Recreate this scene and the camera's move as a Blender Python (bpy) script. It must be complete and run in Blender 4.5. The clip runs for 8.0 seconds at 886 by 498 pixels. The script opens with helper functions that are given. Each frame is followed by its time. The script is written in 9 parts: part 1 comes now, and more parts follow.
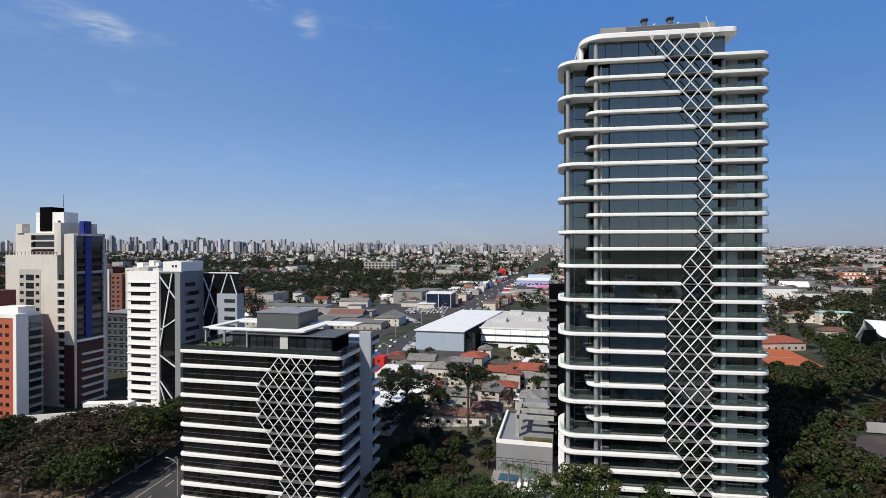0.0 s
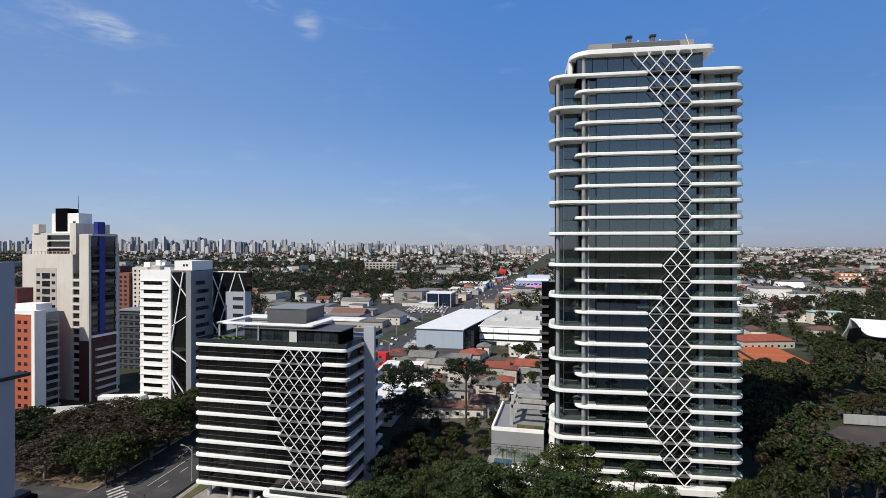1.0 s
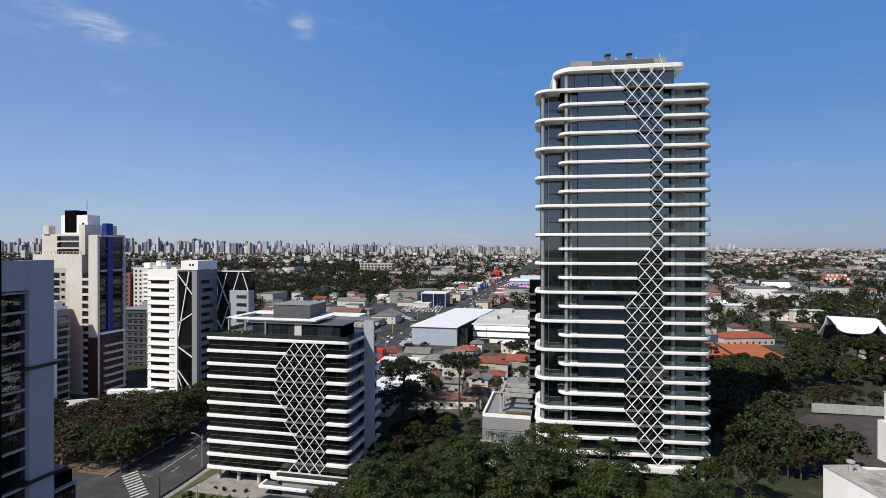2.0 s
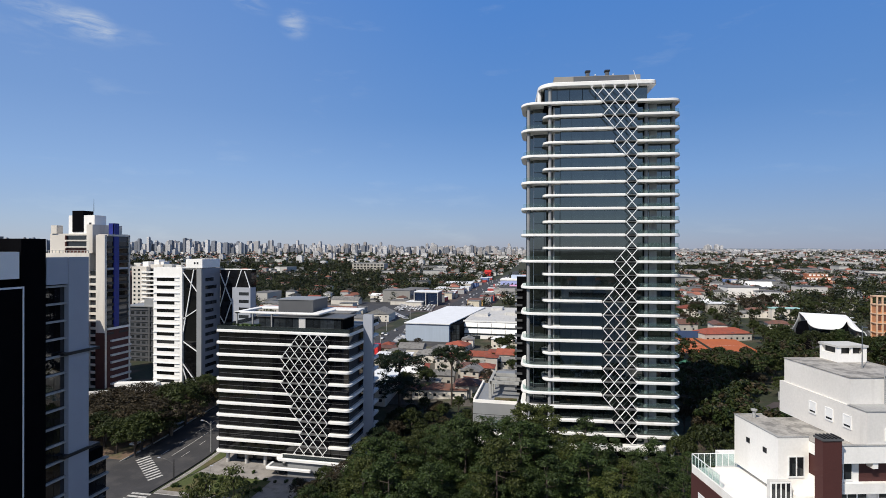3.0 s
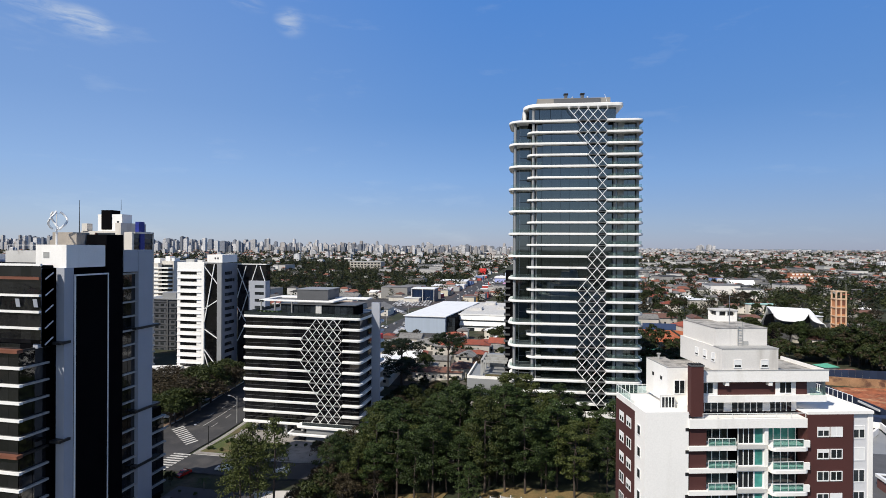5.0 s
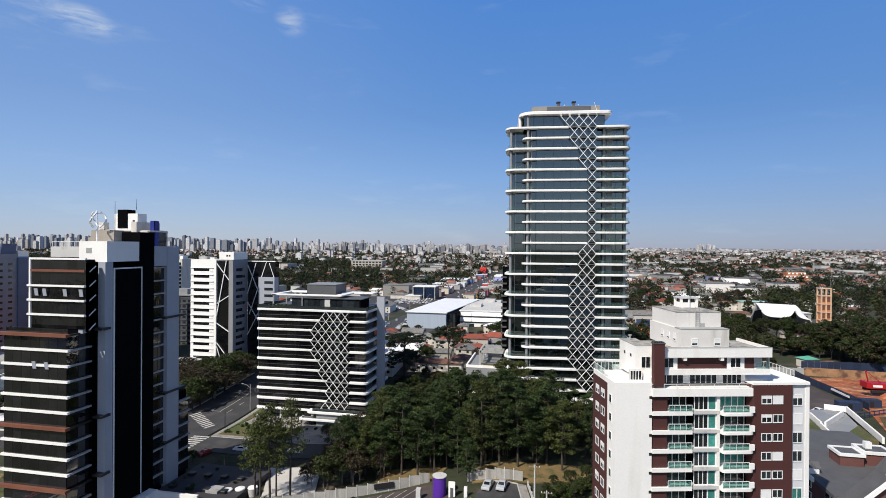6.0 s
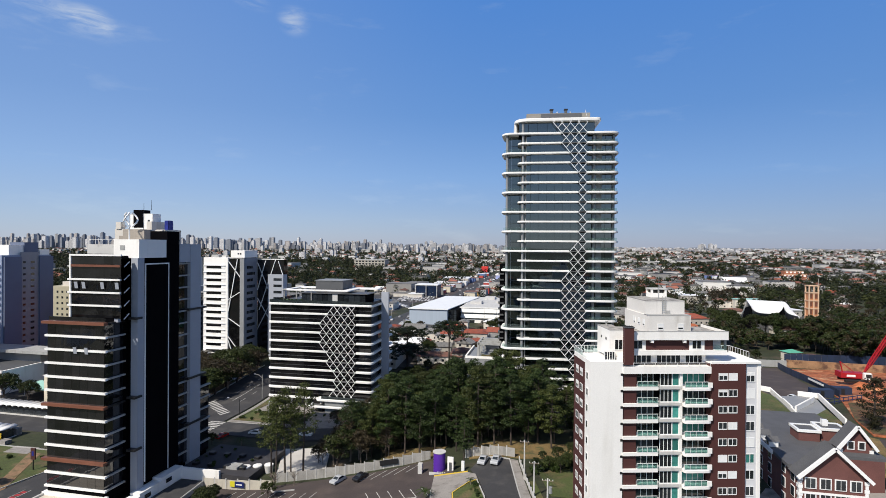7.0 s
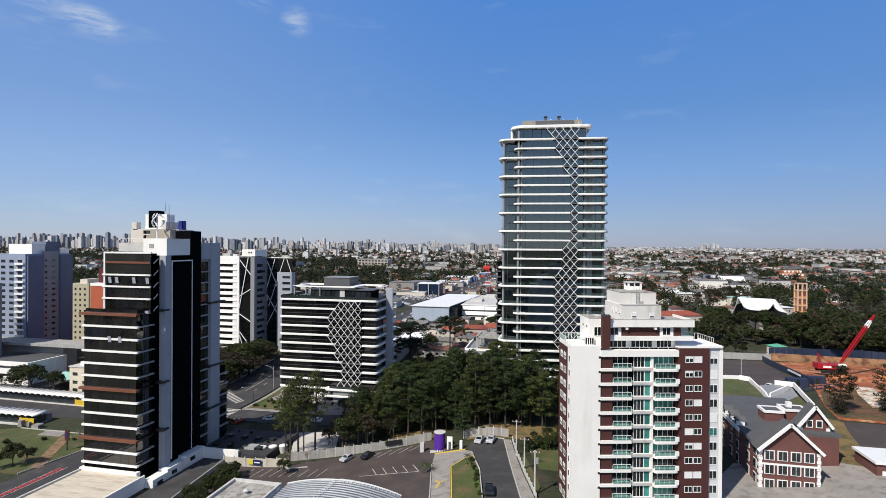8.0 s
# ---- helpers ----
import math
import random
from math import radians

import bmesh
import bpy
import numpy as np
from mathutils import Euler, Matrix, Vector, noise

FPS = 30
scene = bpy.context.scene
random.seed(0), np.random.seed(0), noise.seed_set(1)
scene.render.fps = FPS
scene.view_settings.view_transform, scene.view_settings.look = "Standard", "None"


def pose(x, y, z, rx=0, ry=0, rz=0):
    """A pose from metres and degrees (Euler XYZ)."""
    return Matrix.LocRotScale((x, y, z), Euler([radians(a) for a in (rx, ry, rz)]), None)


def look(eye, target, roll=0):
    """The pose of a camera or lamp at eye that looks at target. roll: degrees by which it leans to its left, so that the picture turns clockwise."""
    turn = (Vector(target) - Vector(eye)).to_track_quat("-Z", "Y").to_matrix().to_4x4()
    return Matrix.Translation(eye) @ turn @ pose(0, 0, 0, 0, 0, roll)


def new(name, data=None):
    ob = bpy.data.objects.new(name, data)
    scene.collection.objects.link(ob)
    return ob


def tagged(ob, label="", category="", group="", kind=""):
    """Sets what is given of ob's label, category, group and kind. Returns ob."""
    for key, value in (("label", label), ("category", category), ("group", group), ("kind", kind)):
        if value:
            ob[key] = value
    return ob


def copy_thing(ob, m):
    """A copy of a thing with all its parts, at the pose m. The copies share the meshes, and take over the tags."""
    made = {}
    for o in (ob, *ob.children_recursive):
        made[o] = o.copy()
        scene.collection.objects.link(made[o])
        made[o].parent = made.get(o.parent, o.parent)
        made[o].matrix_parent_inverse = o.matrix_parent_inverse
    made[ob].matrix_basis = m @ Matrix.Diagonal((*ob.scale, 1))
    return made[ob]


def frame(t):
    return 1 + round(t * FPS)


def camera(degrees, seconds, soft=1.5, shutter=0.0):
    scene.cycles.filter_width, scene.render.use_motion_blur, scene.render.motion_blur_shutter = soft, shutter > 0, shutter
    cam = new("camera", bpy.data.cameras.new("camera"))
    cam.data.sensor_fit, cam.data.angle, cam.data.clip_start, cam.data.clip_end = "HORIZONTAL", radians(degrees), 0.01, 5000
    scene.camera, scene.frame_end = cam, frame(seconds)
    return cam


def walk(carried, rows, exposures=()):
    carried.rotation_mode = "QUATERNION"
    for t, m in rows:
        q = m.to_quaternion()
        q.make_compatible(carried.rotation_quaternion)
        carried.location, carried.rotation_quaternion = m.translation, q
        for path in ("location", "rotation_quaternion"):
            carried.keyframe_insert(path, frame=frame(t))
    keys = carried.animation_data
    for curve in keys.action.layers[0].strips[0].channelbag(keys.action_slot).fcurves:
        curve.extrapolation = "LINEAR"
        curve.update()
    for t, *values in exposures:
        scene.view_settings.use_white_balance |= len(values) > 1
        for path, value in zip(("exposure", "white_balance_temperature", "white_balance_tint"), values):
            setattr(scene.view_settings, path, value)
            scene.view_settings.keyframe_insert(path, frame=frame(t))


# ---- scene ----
cam = camera(80.3, 8.0, soft=0.62)
PATH = [
    (0, (0.39, -1.122, 51.313), (-0.069, 0.825, 51.304), -0.1),
    (0.5, (1.352, -4.707, 51.333), (0.893, -2.761, 51.324), -0.0),
    (1, (2.602, -8.979, 51.229), (2.141, -7.033, 51.222), -0.0),
    (1.5, (3.821, -13.492, 51.058), (3.366, -11.544, 51.054), -0.0),
    (3, (6.724, -29.709, 50.677), (6.314, -27.751, 50.675), 0.1),
    (3.5, (7.677, -35.002, 50.463), (7.275, -33.043, 50.46), 0.2),
    (4, (8.495, -40.724, 50.352), (8.095, -38.764, 50.35), 0.3),
    (4.5, (9.202, -46.176, 50.175), (8.81, -44.215, 50.171), 0.3),
    (5.8, (12.416, -61.227, 49.301), (12.02, -59.267, 49.296), 0.4),
    (6, (12.703, -63.358, 49.243), (12.307, -61.398, 49.236), 0.4),
    (6.5, (14.13, -68.784, 49.017), (13.73, -66.825, 49.009), 0.4),
    (7, (15.672, -74.61, 48.79), (15.267, -72.652, 48.781), 0.4),
    (7.5, (17.256, -80.122, 48.607), (16.845, -78.165, 48.597), 0.4),
    (8, (18.761, -86.15, 48.454), (18.346, -84.193, 48.444), 0.4),
]
walk(cam, [(t, look(eye, target, roll)) for t, eye, target, roll in PATH],
     exposures=((0, -0.08), (1.5, -0.04), (3.0, -0.03), (4.0, 0.04), (8.0, 0.06)))

# ---- light ----
SUN_AZ, SUN_EL = radians(-148), radians(46)      # azimuth from +y, clockwise; sun stands behind and to one side
to_sun = Vector((math.sin(SUN_AZ) * math.cos(SUN_EL), math.cos(SUN_AZ) * math.cos(SUN_EL), math.sin(SUN_EL)))
world = bpy.data.worlds.new("world")
scene.world = world
world.use_nodes = True
wn, wl = world.node_tree.nodes, world.node_tree.links
bg = wn["Background"]
sky = wn.new("ShaderNodeTexSky")
sky.sky_type = "NISHITA"
sky.sun_disc = False
sky.sun_elevation, sky.sun_rotation = SUN_EL, -SUN_AZ
sky.altitude, sky.air_density, sky.dust_density, sky.ozone_density = 900, 1.0, 0.4, 2.0
bg.inputs[1].default_value = 0.03
wl.new(sky.outputs[0], bg.inputs[0])
# the clear blue of the upper air, paler towards the horizon, with a few high cirrus wisps
coord = wn.new("ShaderNodeTexCoord")
split = wn.new("ShaderNodeSeparateXYZ")
wl.new(coord.outputs["Generated"], split.inputs[0])
ramp = wn.new("ShaderNodeValToRGB")
for stop, colour in zip((0.0, 0.05, 0.13, 0.24, 0.45), ((0.130, 0.180, 0.335, 1), (0.142, 0.215, 0.400, 1), (0.112, 0.229, 0.482, 1), (0.068, 0.190, 0.468, 1), (0.046, 0.176, 0.510, 1))):
    e = ramp.color_ramp.elements[0] if stop == 0.0 else ramp.color_ramp.elements.new(stop)
    e.position, e.color = stop, colour
ramp.color_ramp.elements[-1].position, ramp.color_ramp.elements[-1].color = 0.7, (0.006, 0.03, 0.12, 1)
wl.new(split.outputs[2], ramp.inputs[0])
stretch = wn.new("ShaderNodeMapping")
stretch.inputs["Rotation"].default_value = (0.0, 0.5, 0.2)
stretch.inputs["Scale"].default_value = (2.2, 2.2, 9.0)
wl.new(coord.outputs["Generated"], stretch.inputs[0])
cirrus = wn.new("ShaderNodeTexNoise")
cirrus.inputs["Scale"].default_value, cirrus.inputs["Detail"].default_value, cirrus.inputs["Roughness"].default_value = 2.6, 7, 0.62
wl.new(stretch.outputs[0], cirrus.inputs[0])
wisp = wn.new("ShaderNodeMapRange")
wisp.inputs[1].default_value, wisp.inputs[2].default_value, wisp.inputs[4].default_value = 0.58, 0.9, 0.26
wl.new(cirrus.outputs[0], wisp.inputs[0])


def maths(op, a, b):
    m = wn.new("ShaderNodeMath")
    m.operation = op
    for k, v in enumerate((a, b)):
        if isinstance(v, float):
            m.inputs[k].default_value = v
        else:
            wl.new(v, m.inputs[k])
    return m.outputs[0]


# two small feathery clouds high up, thin haze to one side, paler air on the side of the sun
feather = wn.new("ShaderNodeTexNoise")
feather.inputs["Scale"].default_value, feather.inputs["Detail"].default_value, feather.inputs["Roughness"].default_value, feather.inputs["Distortion"].default_value = 7.5, 6, 0.6, 0.5
wl.new(stretch.outputs[0], feather.inputs[0])
cloud = maths("MULTIPLY", 0.0, 0.0)
for centre, size, dense in (((-0.700, 0.636, 0.336), (0.11, 0.032), 0.5), ((-0.672, 0.662, 0.336), (0.040, 0.024), 0.8), ((-0.722, 0.615, 0.318), (0.06, 0.008), 0.35), ((-0.429, 0.820, 0.380), (0.034, 0.030), 0.7), ((-0.488, 0.776, 0.402), (0.045, 0.018), 0.5)):
    apart = wn.new("ShaderNodeVectorMath")
    apart.operation = "SUBTRACT"
    wl.new(coord.outputs["Generated"], apart.inputs[0])
    apart.inputs[1].default_value = centre
    squash = wn.new("ShaderNodeMapping")
    squash.vector_type = "POINT"
    squash.inputs["Rotation"].default_value = (0.0, -0.35, 0.0)
    wl.new(apart.outputs[0], squash.inputs[0])
    wider = wn.new("ShaderNodeVectorMath")
    wider.operation = "MULTIPLY"
    wl.new(squash.outputs[0], wider.inputs[0])
    wider.inputs[1].default_value = (1 / size[0], 1 / size[0], 1 / size[1])
    far_off = wn.new("ShaderNodeVectorMath")
    far_off.operation = "LENGTH"
    wl.new(wider.outputs[0], far_off.inputs[0])
    fade = wn.new("ShaderNodeMapRange")
    fade.interpolation_type = "SMOOTHSTEP"
    fade.inputs[1].default_value, fade.inputs[2].default_value, fade.inputs[3].default_value, fade.inputs[4].default_value = 0.1, 1.0, dense, 0.0
    wl.new(far_off.outputs["Value"], fade.inputs[0])
    cloud = maths("ADD", cloud, fade.outputs[0])
torn = wn.new("ShaderNodeMapRange")
torn.inputs[1].default_value, torn.inputs[2].default_value = 0.40, 0.68
wl.new(feather.outputs[0], torn.inputs[0])
haze = wn.new("ShaderNodeMapRange")
haze.interpolation_type = "SMOOTHSTEP"
haze.inputs[1].default_value, haze.inputs[2].default_value, haze.inputs[3].default_value, haze.inputs[4].default_value = -0.75, -0.05, 0.16, 0.0
wl.new(split.outputs[0], haze.inputs[0])
glare = wn.new("ShaderNodeMapRange")
glare.interpolation_type = "SMOOTHSTEP"
glare.inputs[1].default_value, glare.inputs[2].default_value, glare.inputs[3].default_value, glare.inputs[4].default_value = -1.0, 0.3, 0.45, 0.0
wl.new(split.outputs[1], glare.inputs[0])
whole = maths("ADD", maths("ADD", wisp.outputs[0], maths("ADD", haze.outputs[0], glare.outputs[0])), maths("MULTIPLY", cloud, torn.outputs[0]))
veil = wn.new("ShaderNodeMix")
veil.data_type = "RGBA"
veil.inputs[7].default_value = (0.42, 0.48, 0.58, 1)
wl.new(whole, veil.inputs[0])
wl.new(ramp.outputs[0], veil.inputs[6])
blue = wn.new("ShaderNodeBackground")
wl.new(veil.outputs[2], blue.inputs[0])
both = wn.new("ShaderNodeAddShader")
wl.new(bg.outputs[0], both.inputs[0])
wl.new(blue.outputs[0], both.inputs[1])
wl.new(both.outputs[0], wn["World Output"].inputs[0])

sun = new("sun", bpy.data.lights.new("sun", "SUN"))
sun.data.energy, sun.data.angle, sun.data.color = 5.0, radians(0.53), (1.0, 0.935, 0.83)
sun.matrix_world = look(to_sun * 300, (0, 0, 0))

# ---- building helpers ----
BASE = {}                       # the pose of each thing and part, by object name
DATA = {}                       # shared meshes of alike pieces


def thing(name, base=(0, 0, 0), label="", category="", group="", kind="", turn=0.0):
    ob = new(name)
    m = pose(base[0], base[1], base[2], 0, 0, turn)
    ob.matrix_basis = m
    ob.empty_display_size = 0.5
    BASE[ob.name] = m
    return tagged(ob, label, category, group, kind)


def mesh_of(name, bm, material, smooth=0):
    me = bpy.data.meshes.new(name)
    bm.normal_update()
    bm.to_mesh(me)
    bm.free()
    for m in (material if isinstance(material, (list, tuple)) else [material]):
        me.materials.append(m)
    if smooth:
        me.polygons.foreach_set("use_smooth", [True] * len(me.polygons))
        me.set_sharp_from_angle(angle=radians(smooth))
    return me


def part(name, bm, material, parent=None, label="", smooth=0, local=False):
    """One mesh object; bm is in world metres (or, with local, in the thing's own)."""
    m = BASE[parent.name] if parent else Matrix()
    if not local and parent:
        bm.transform(m.inverted())
    ob = new(name, mesh_of(name, bm, material, smooth))
    ob.parent = parent
    BASE[ob.name] = m
    return tagged(ob, label)


def piece(name, key, make, material, parent, at, turn=0.0, label="", smooth=0):
    """One of many alike pieces that share a mesh; at is in the world."""
    if key not in DATA:
        DATA[key] = mesh_of(name, make(), material, smooth)
    ob = new(name, DATA[key])
    ob.parent = parent
    m = pose(at[0], at[1], at[2], 0, 0, turn)
    ob.matrix_basis = BASE[parent.name].inverted() @ m if parent else m
    BASE[ob.name] = m
    return tagged(ob, label)


def solid(name, bm, material, label="", category="", group="", kind="", smooth=0):
    ob = new(name, mesh_of(name, bm, material, smooth))
    return tagged(ob, label, category, group, kind)


def box(x0, x1, y0, y1, z0, z1, bm=None, mi=0):
    bm = bm or bmesh.new()
    v = [bm.verts.new((x, y, z)) for z in (z0, z1) for x, y in ((x0, y0), (x1, y0), (x1, y1), (x0, y1))]
    for f in ((3, 2, 1, 0), (4, 5, 6, 7), (0, 1, 5, 4), (1, 2, 6, 5), (2, 3, 7, 6), (3, 0, 4, 7)):
        bm.faces.new([v[i] for i in f]).material_index = mi
    return bm


def beam(a, b, w, h, bm=None, up=(0, 0, 1)):
    """A bar of width w and height h from a to b."""
    bm = bm or bmesh.new()
    a, b = Vector(a), Vector(b)
    d = (b - a).normalized()
    s = d.cross(Vector(up))
    s = s.normalized() if s.length > 1e-4 else Vector((1, 0, 0))
    u = s.cross(d).normalized()
    v = [bm.verts.new(p + s * i * w / 2 + u * j * h / 2) for p in (a, b) for i, j in ((-1, -1), (1, -1), (1, 1), (-1, 1))]
    for f in ((3, 2, 1, 0), (4, 5, 6, 7), (0, 1, 5, 4), (1, 2, 6, 5), (2, 3, 7, 6), (3, 0, 4, 7)):
        bm.faces.new([v[i] for i in f])
    return bm


def tube(points, radii, n=8, bm=None):
    """A tapered round limb along points."""
    bm = bm or bmesh.new()
    rings = []
    for i, p in enumerate(points):
        p = Vector(p)
        d = (Vector(points[min(i + 1, len(points) - 1)]) - Vector(points[max(i - 1, 0)])).normalized()
        s = d.cross(Vector((0.3, 0.1, 1))) if abs(d.z) < 0.9 else d.cross(Vector((1, 0.2, 0)))
        s.normalize()
        u = s.cross(d)
        r = radii[i] if isinstance(radii, (list, tuple)) else radii
        rings.append([bm.verts.new(p + (s * math.cos(k * 2 * math.pi / n) + u * math.sin(k * 2 * math.pi / n)) * r) for k in range(n)])
    for a, b in zip(rings, rings[1:]):
        for k in range(n):
            bm.faces.new((a[k], a[(k + 1) % n], b[(k + 1) % n], b[k]))
    bm.faces.new(rings[0][::-1])
    bm.faces.new(rings[-1])
    return bm


def rounded(x0, x1, y0, y1, r, n=7):
    """The outline of a rectangle with its own radius at each corner: front-left, front-right, back-right, back-left."""
    pts = []
    for (cx, cy, sx, sy, a0), rad in zip(((x0, y0, 1, 1, 180), (x1, y0, -1, 1, 270), (x1, y1, -1, -1, 0), (x0, y1, 1, -1, 90)), r):
        if rad <= 0:
            pts.append((cx, cy))
            continue
        for k in range(n + 1):
            a = radians(a0 + 90 * k / n)
            pts.append((cx + sx * rad + rad * math.cos(a), cy + sy * rad + rad * math.sin(a)))
    return pts


def slab(outline, z0, z1, soft=0.08, bm=None):
    """An extruded outline with softened top and bottom edges."""
    bm = bm or bmesh.new()
    n = len(outline)
    inset = []
    for i, p in enumerate(outline):
        a, b = Vector(outline[i - 1]), Vector(outline[(i + 1) % n])
        p = Vector(p)
        t1, t2 = (p - a), (b - p)
        n1, n2 = Vector((-t1.y, t1.x)).normalized(), Vector((-t2.y, t2.x)).normalized()
        m = (n1 + n2)
        m = m.normalized() / max(0.5, m.normalized().dot(n1)) if m.length > 1e-6 else n1
        inset.append(p + m * soft)
    rings = []
    for pts, z in ((inset, z0), (outline, z0 + soft), (outline, z1 - soft), (inset, z1)):
        rings.append([bm.verts.new((p[0], p[1], z)) for p in pts])
    for a, b in zip(rings, rings[1:]):
        for i in range(n):
            j = (i + 1) % n
            bm.faces.new((a[i], a[j], b[j], b[i]))
    bm.faces.new(rings[0][::-1])
    bm.faces.new(rings[-1])
    return bm


def smooth01(a, b, t):
    t = min(1.0, max(0.0, (t - a) / (b - a)))
    return t * t * (3 - 2 * t)


# ---- materials ----
def mat(name, colour, rough=0.7, metal=0.0, vary=0.12, scale=0.6, fine=12.0, bump=0.0, bump_scale=8.0, ior=1.5, second=None, mix=0.5,
        stretch=(1, 1, 1), streak=0.0, by_object=0.0, by_island=0.0, coat=0.0):
    """A surface with variation at two scales; second is a second colour for stains and wear."""
    m = bpy.data.materials.new(name)
    m.use_nodes = True
    nt = m.node_tree
    N, L = nt.nodes, nt.links
    b = N["Principled BSDF"]
    b.inputs["Roughness"].default_value, b.inputs["Metallic"].default_value, b.inputs["IOR"].default_value = rough, metal, ior
    b.inputs["Coat Weight"].default_value = coat
    geo = N.new("ShaderNodeNewGeometry")
    mp = N.new("ShaderNodeMapping")
    mp.inputs["Scale"].default_value = stretch
    L.new(geo.outputs["Position"], mp.inputs[0])
    big, small = N.new("ShaderNodeTexNoise"), N.new("ShaderNodeTexNoise")
    big.inputs["Scale"].default_value, big.inputs["Detail"].default_value = scale, 5
    small.inputs["Scale"].default_value, small.inputs["Detail"].default_value = fine, 3
    L.new(mp.outputs[0], big.inputs[0])
    L.new(mp.outputs[0], small.inputs[0])
    mul = N.new("ShaderNodeMath")
    mul.operation = "ADD"
    L.new(big.outputs[0], mul.inputs[0])
    L.new(small.outputs[0], mul.inputs[1])
    rng = N.new("ShaderNodeMapRange")
    rng.inputs[1].default_value, rng.inputs[2].default_value = 0.7, 1.3
    rng.inputs[3].default_value, rng.inputs[4].default_value = 1 - vary, 1 + vary
    L.new(mul.outputs[0], rng.inputs[0])
    last = rng.outputs[0]
    for weight, kind, out in ((by_object, "ShaderNodeObjectInfo", "Random"), (by_island, "ShaderNodeNewGeometry", "Random Per Island")):
        if weight:
            info = N.new(kind)
            r2 = N.new("ShaderNodeMapRange")
            r2.inputs[3].default_value, r2.inputs[4].default_value = 1 - weight, 1 + weight
            L.new(info.outputs[out], r2.inputs[0])
            mm = N.new("ShaderNodeMath")
            mm.operation = "MULTIPLY"
            L.new(last, mm.inputs[0])
            L.new(r2.outputs[0], mm.inputs[1])
            last = mm.outputs[0]
    src = None
    if second:
        ramp = N.new("ShaderNodeMapRange")
        ramp.inputs[1].default_value, ramp.inputs[2].default_value = 0.62 - 0.25 * mix, 0.78 - 0.25 * mix
        stain = N.new("ShaderNodeTexNoise")
        stain.inputs["Scale"].default_value, stain.inputs["Detail"].default_value = scale * 1.7, 6
        m2 = N.new("ShaderNodeMapping")
        m2.inputs["Scale"].default_value = (stretch[0], stretch[1], stretch[2] * (0.12 if streak else 1))
        m2.inputs["Location"].default_value = (3.1, 7.7, 1.3)
        L.new(geo.outputs["Position"], m2.inputs[0])
        L.new(m2.outputs[0], stain.inputs[0])
        L.new(stain.outputs[0], ramp.inputs[0])
        mx = N.new("ShaderNodeMix")
        mx.data_type = "RGBA"
        mx.inputs[6].default_value, mx.inputs[7].default_value = (*colour, 1), (*second, 1)
        L.new(ramp.outputs[0], mx.inputs[0])
        src = mx.outputs[2]
    sc = N.new("ShaderNodeVectorMath")
    sc.operation = "SCALE"
    if src:
        L.new(src, sc.inputs[0])
    else:
        sc.inputs[0].default_value = colour
    L.new(last, sc.inputs["Scale"])
    L.new(sc.outputs[0], b.inputs["Base Color"])
    if bump:
        bp = N.new("ShaderNodeBump")
        bp.inputs["Strength"].default_value, bp.inputs["Distance"].default_value = 0.6, bump
        bn = N.new("ShaderNodeTexNoise")
        bn.inputs["Scale"].default_value, bn.inputs["Detail"].default_value = bump_scale, 4
        L.new(mp.outputs[0], bn.inputs[0])
        L.new(bn.outputs[0], bp.inputs["Height"])
        L.new(bp.outputs[0], b.inputs["Normal"])
    return m


def clear_glass(name, tint=(0.75, 0.9, 0.88), through_part=0.75):
    """Thin sheet glass: partly clear, partly a gloss."""
    m = bpy.data.materials.new(name)
    m.use_nodes = True
    N, L = m.node_tree.nodes, m.node_tree.links
    b = N["Principled BSDF"]
    b.inputs["Roughness"].default_value = 0.04
    b.inputs["Base Color"].default_value = (tint[0] * 0.25, tint[1] * 0.3, tint[2] * 0.3, 1)
    t = N.new("ShaderNodeBsdfTransparent")
    t.inputs[0].default_value = (*tint, 1)
    mx = N.new("ShaderNodeMixShader")
    mx.inputs[0].default_value = through_part
    L.new(b.outputs[0], mx.inputs[1])
    L.new(t.outputs[0], mx.inputs[2])
    L.new(mx.outputs[0], N["Material Output"].inputs[0])
    return m


WHITE = mat("white_render", (0.80, 0.79, 0.765), 0.55, vary=0.05, scale=0.25, fine=6, second=(0.62, 0.61, 0.57), mix=0.15, streak=1)
WALLWHITE = mat("white_wall_paint", (0.83, 0.81, 0.775), 0.75, vary=0.05, scale=0.2, fine=5, second=(0.74, 0.715, 0.67), mix=0.25, streak=1, bump=0.004)
TOWERGLASS = mat("tower_facade_glass", (0.007, 0.010, 0.010), 0.03, vary=0.45, scale=0.12, fine=0.5, ior=2.3, by_object=0.35, bump=0.004, bump_scale=0.35)
TOWERGLASS.node_tree.nodes["Principled BSDF"].inputs["Specular Tint"].default_value = (0.88, 1.0, 1.0, 1)
OFFICEGLASS = mat("office_facade_glass", (0.006, 0.006, 0.007), 0.03, vary=0.3, scale=0.2, fine=0.7, ior=1.6, by_object=0.4, bump=0.006, bump_scale=0.35)
DARKGLASS = mat("black_mirror_glass", (0.008, 0.008, 0.009), 0.012, vary=0.3, scale=0.2, fine=0.7, ior=1.95, by_object=0.5, bump=0.03, bump_scale=0.5)
BLACKPANEL = mat("black_composite_panel", (0.004, 0.004, 0.005), 0.7, vary=0.2, scale=0.3, ior=1.06)
WINDOWGLASS = mat("window_glass", (0.02, 0.024, 0.028), 0.04, vary=0.4, scale=0.5, fine=1.5, ior=1.6, by_object=0.5)
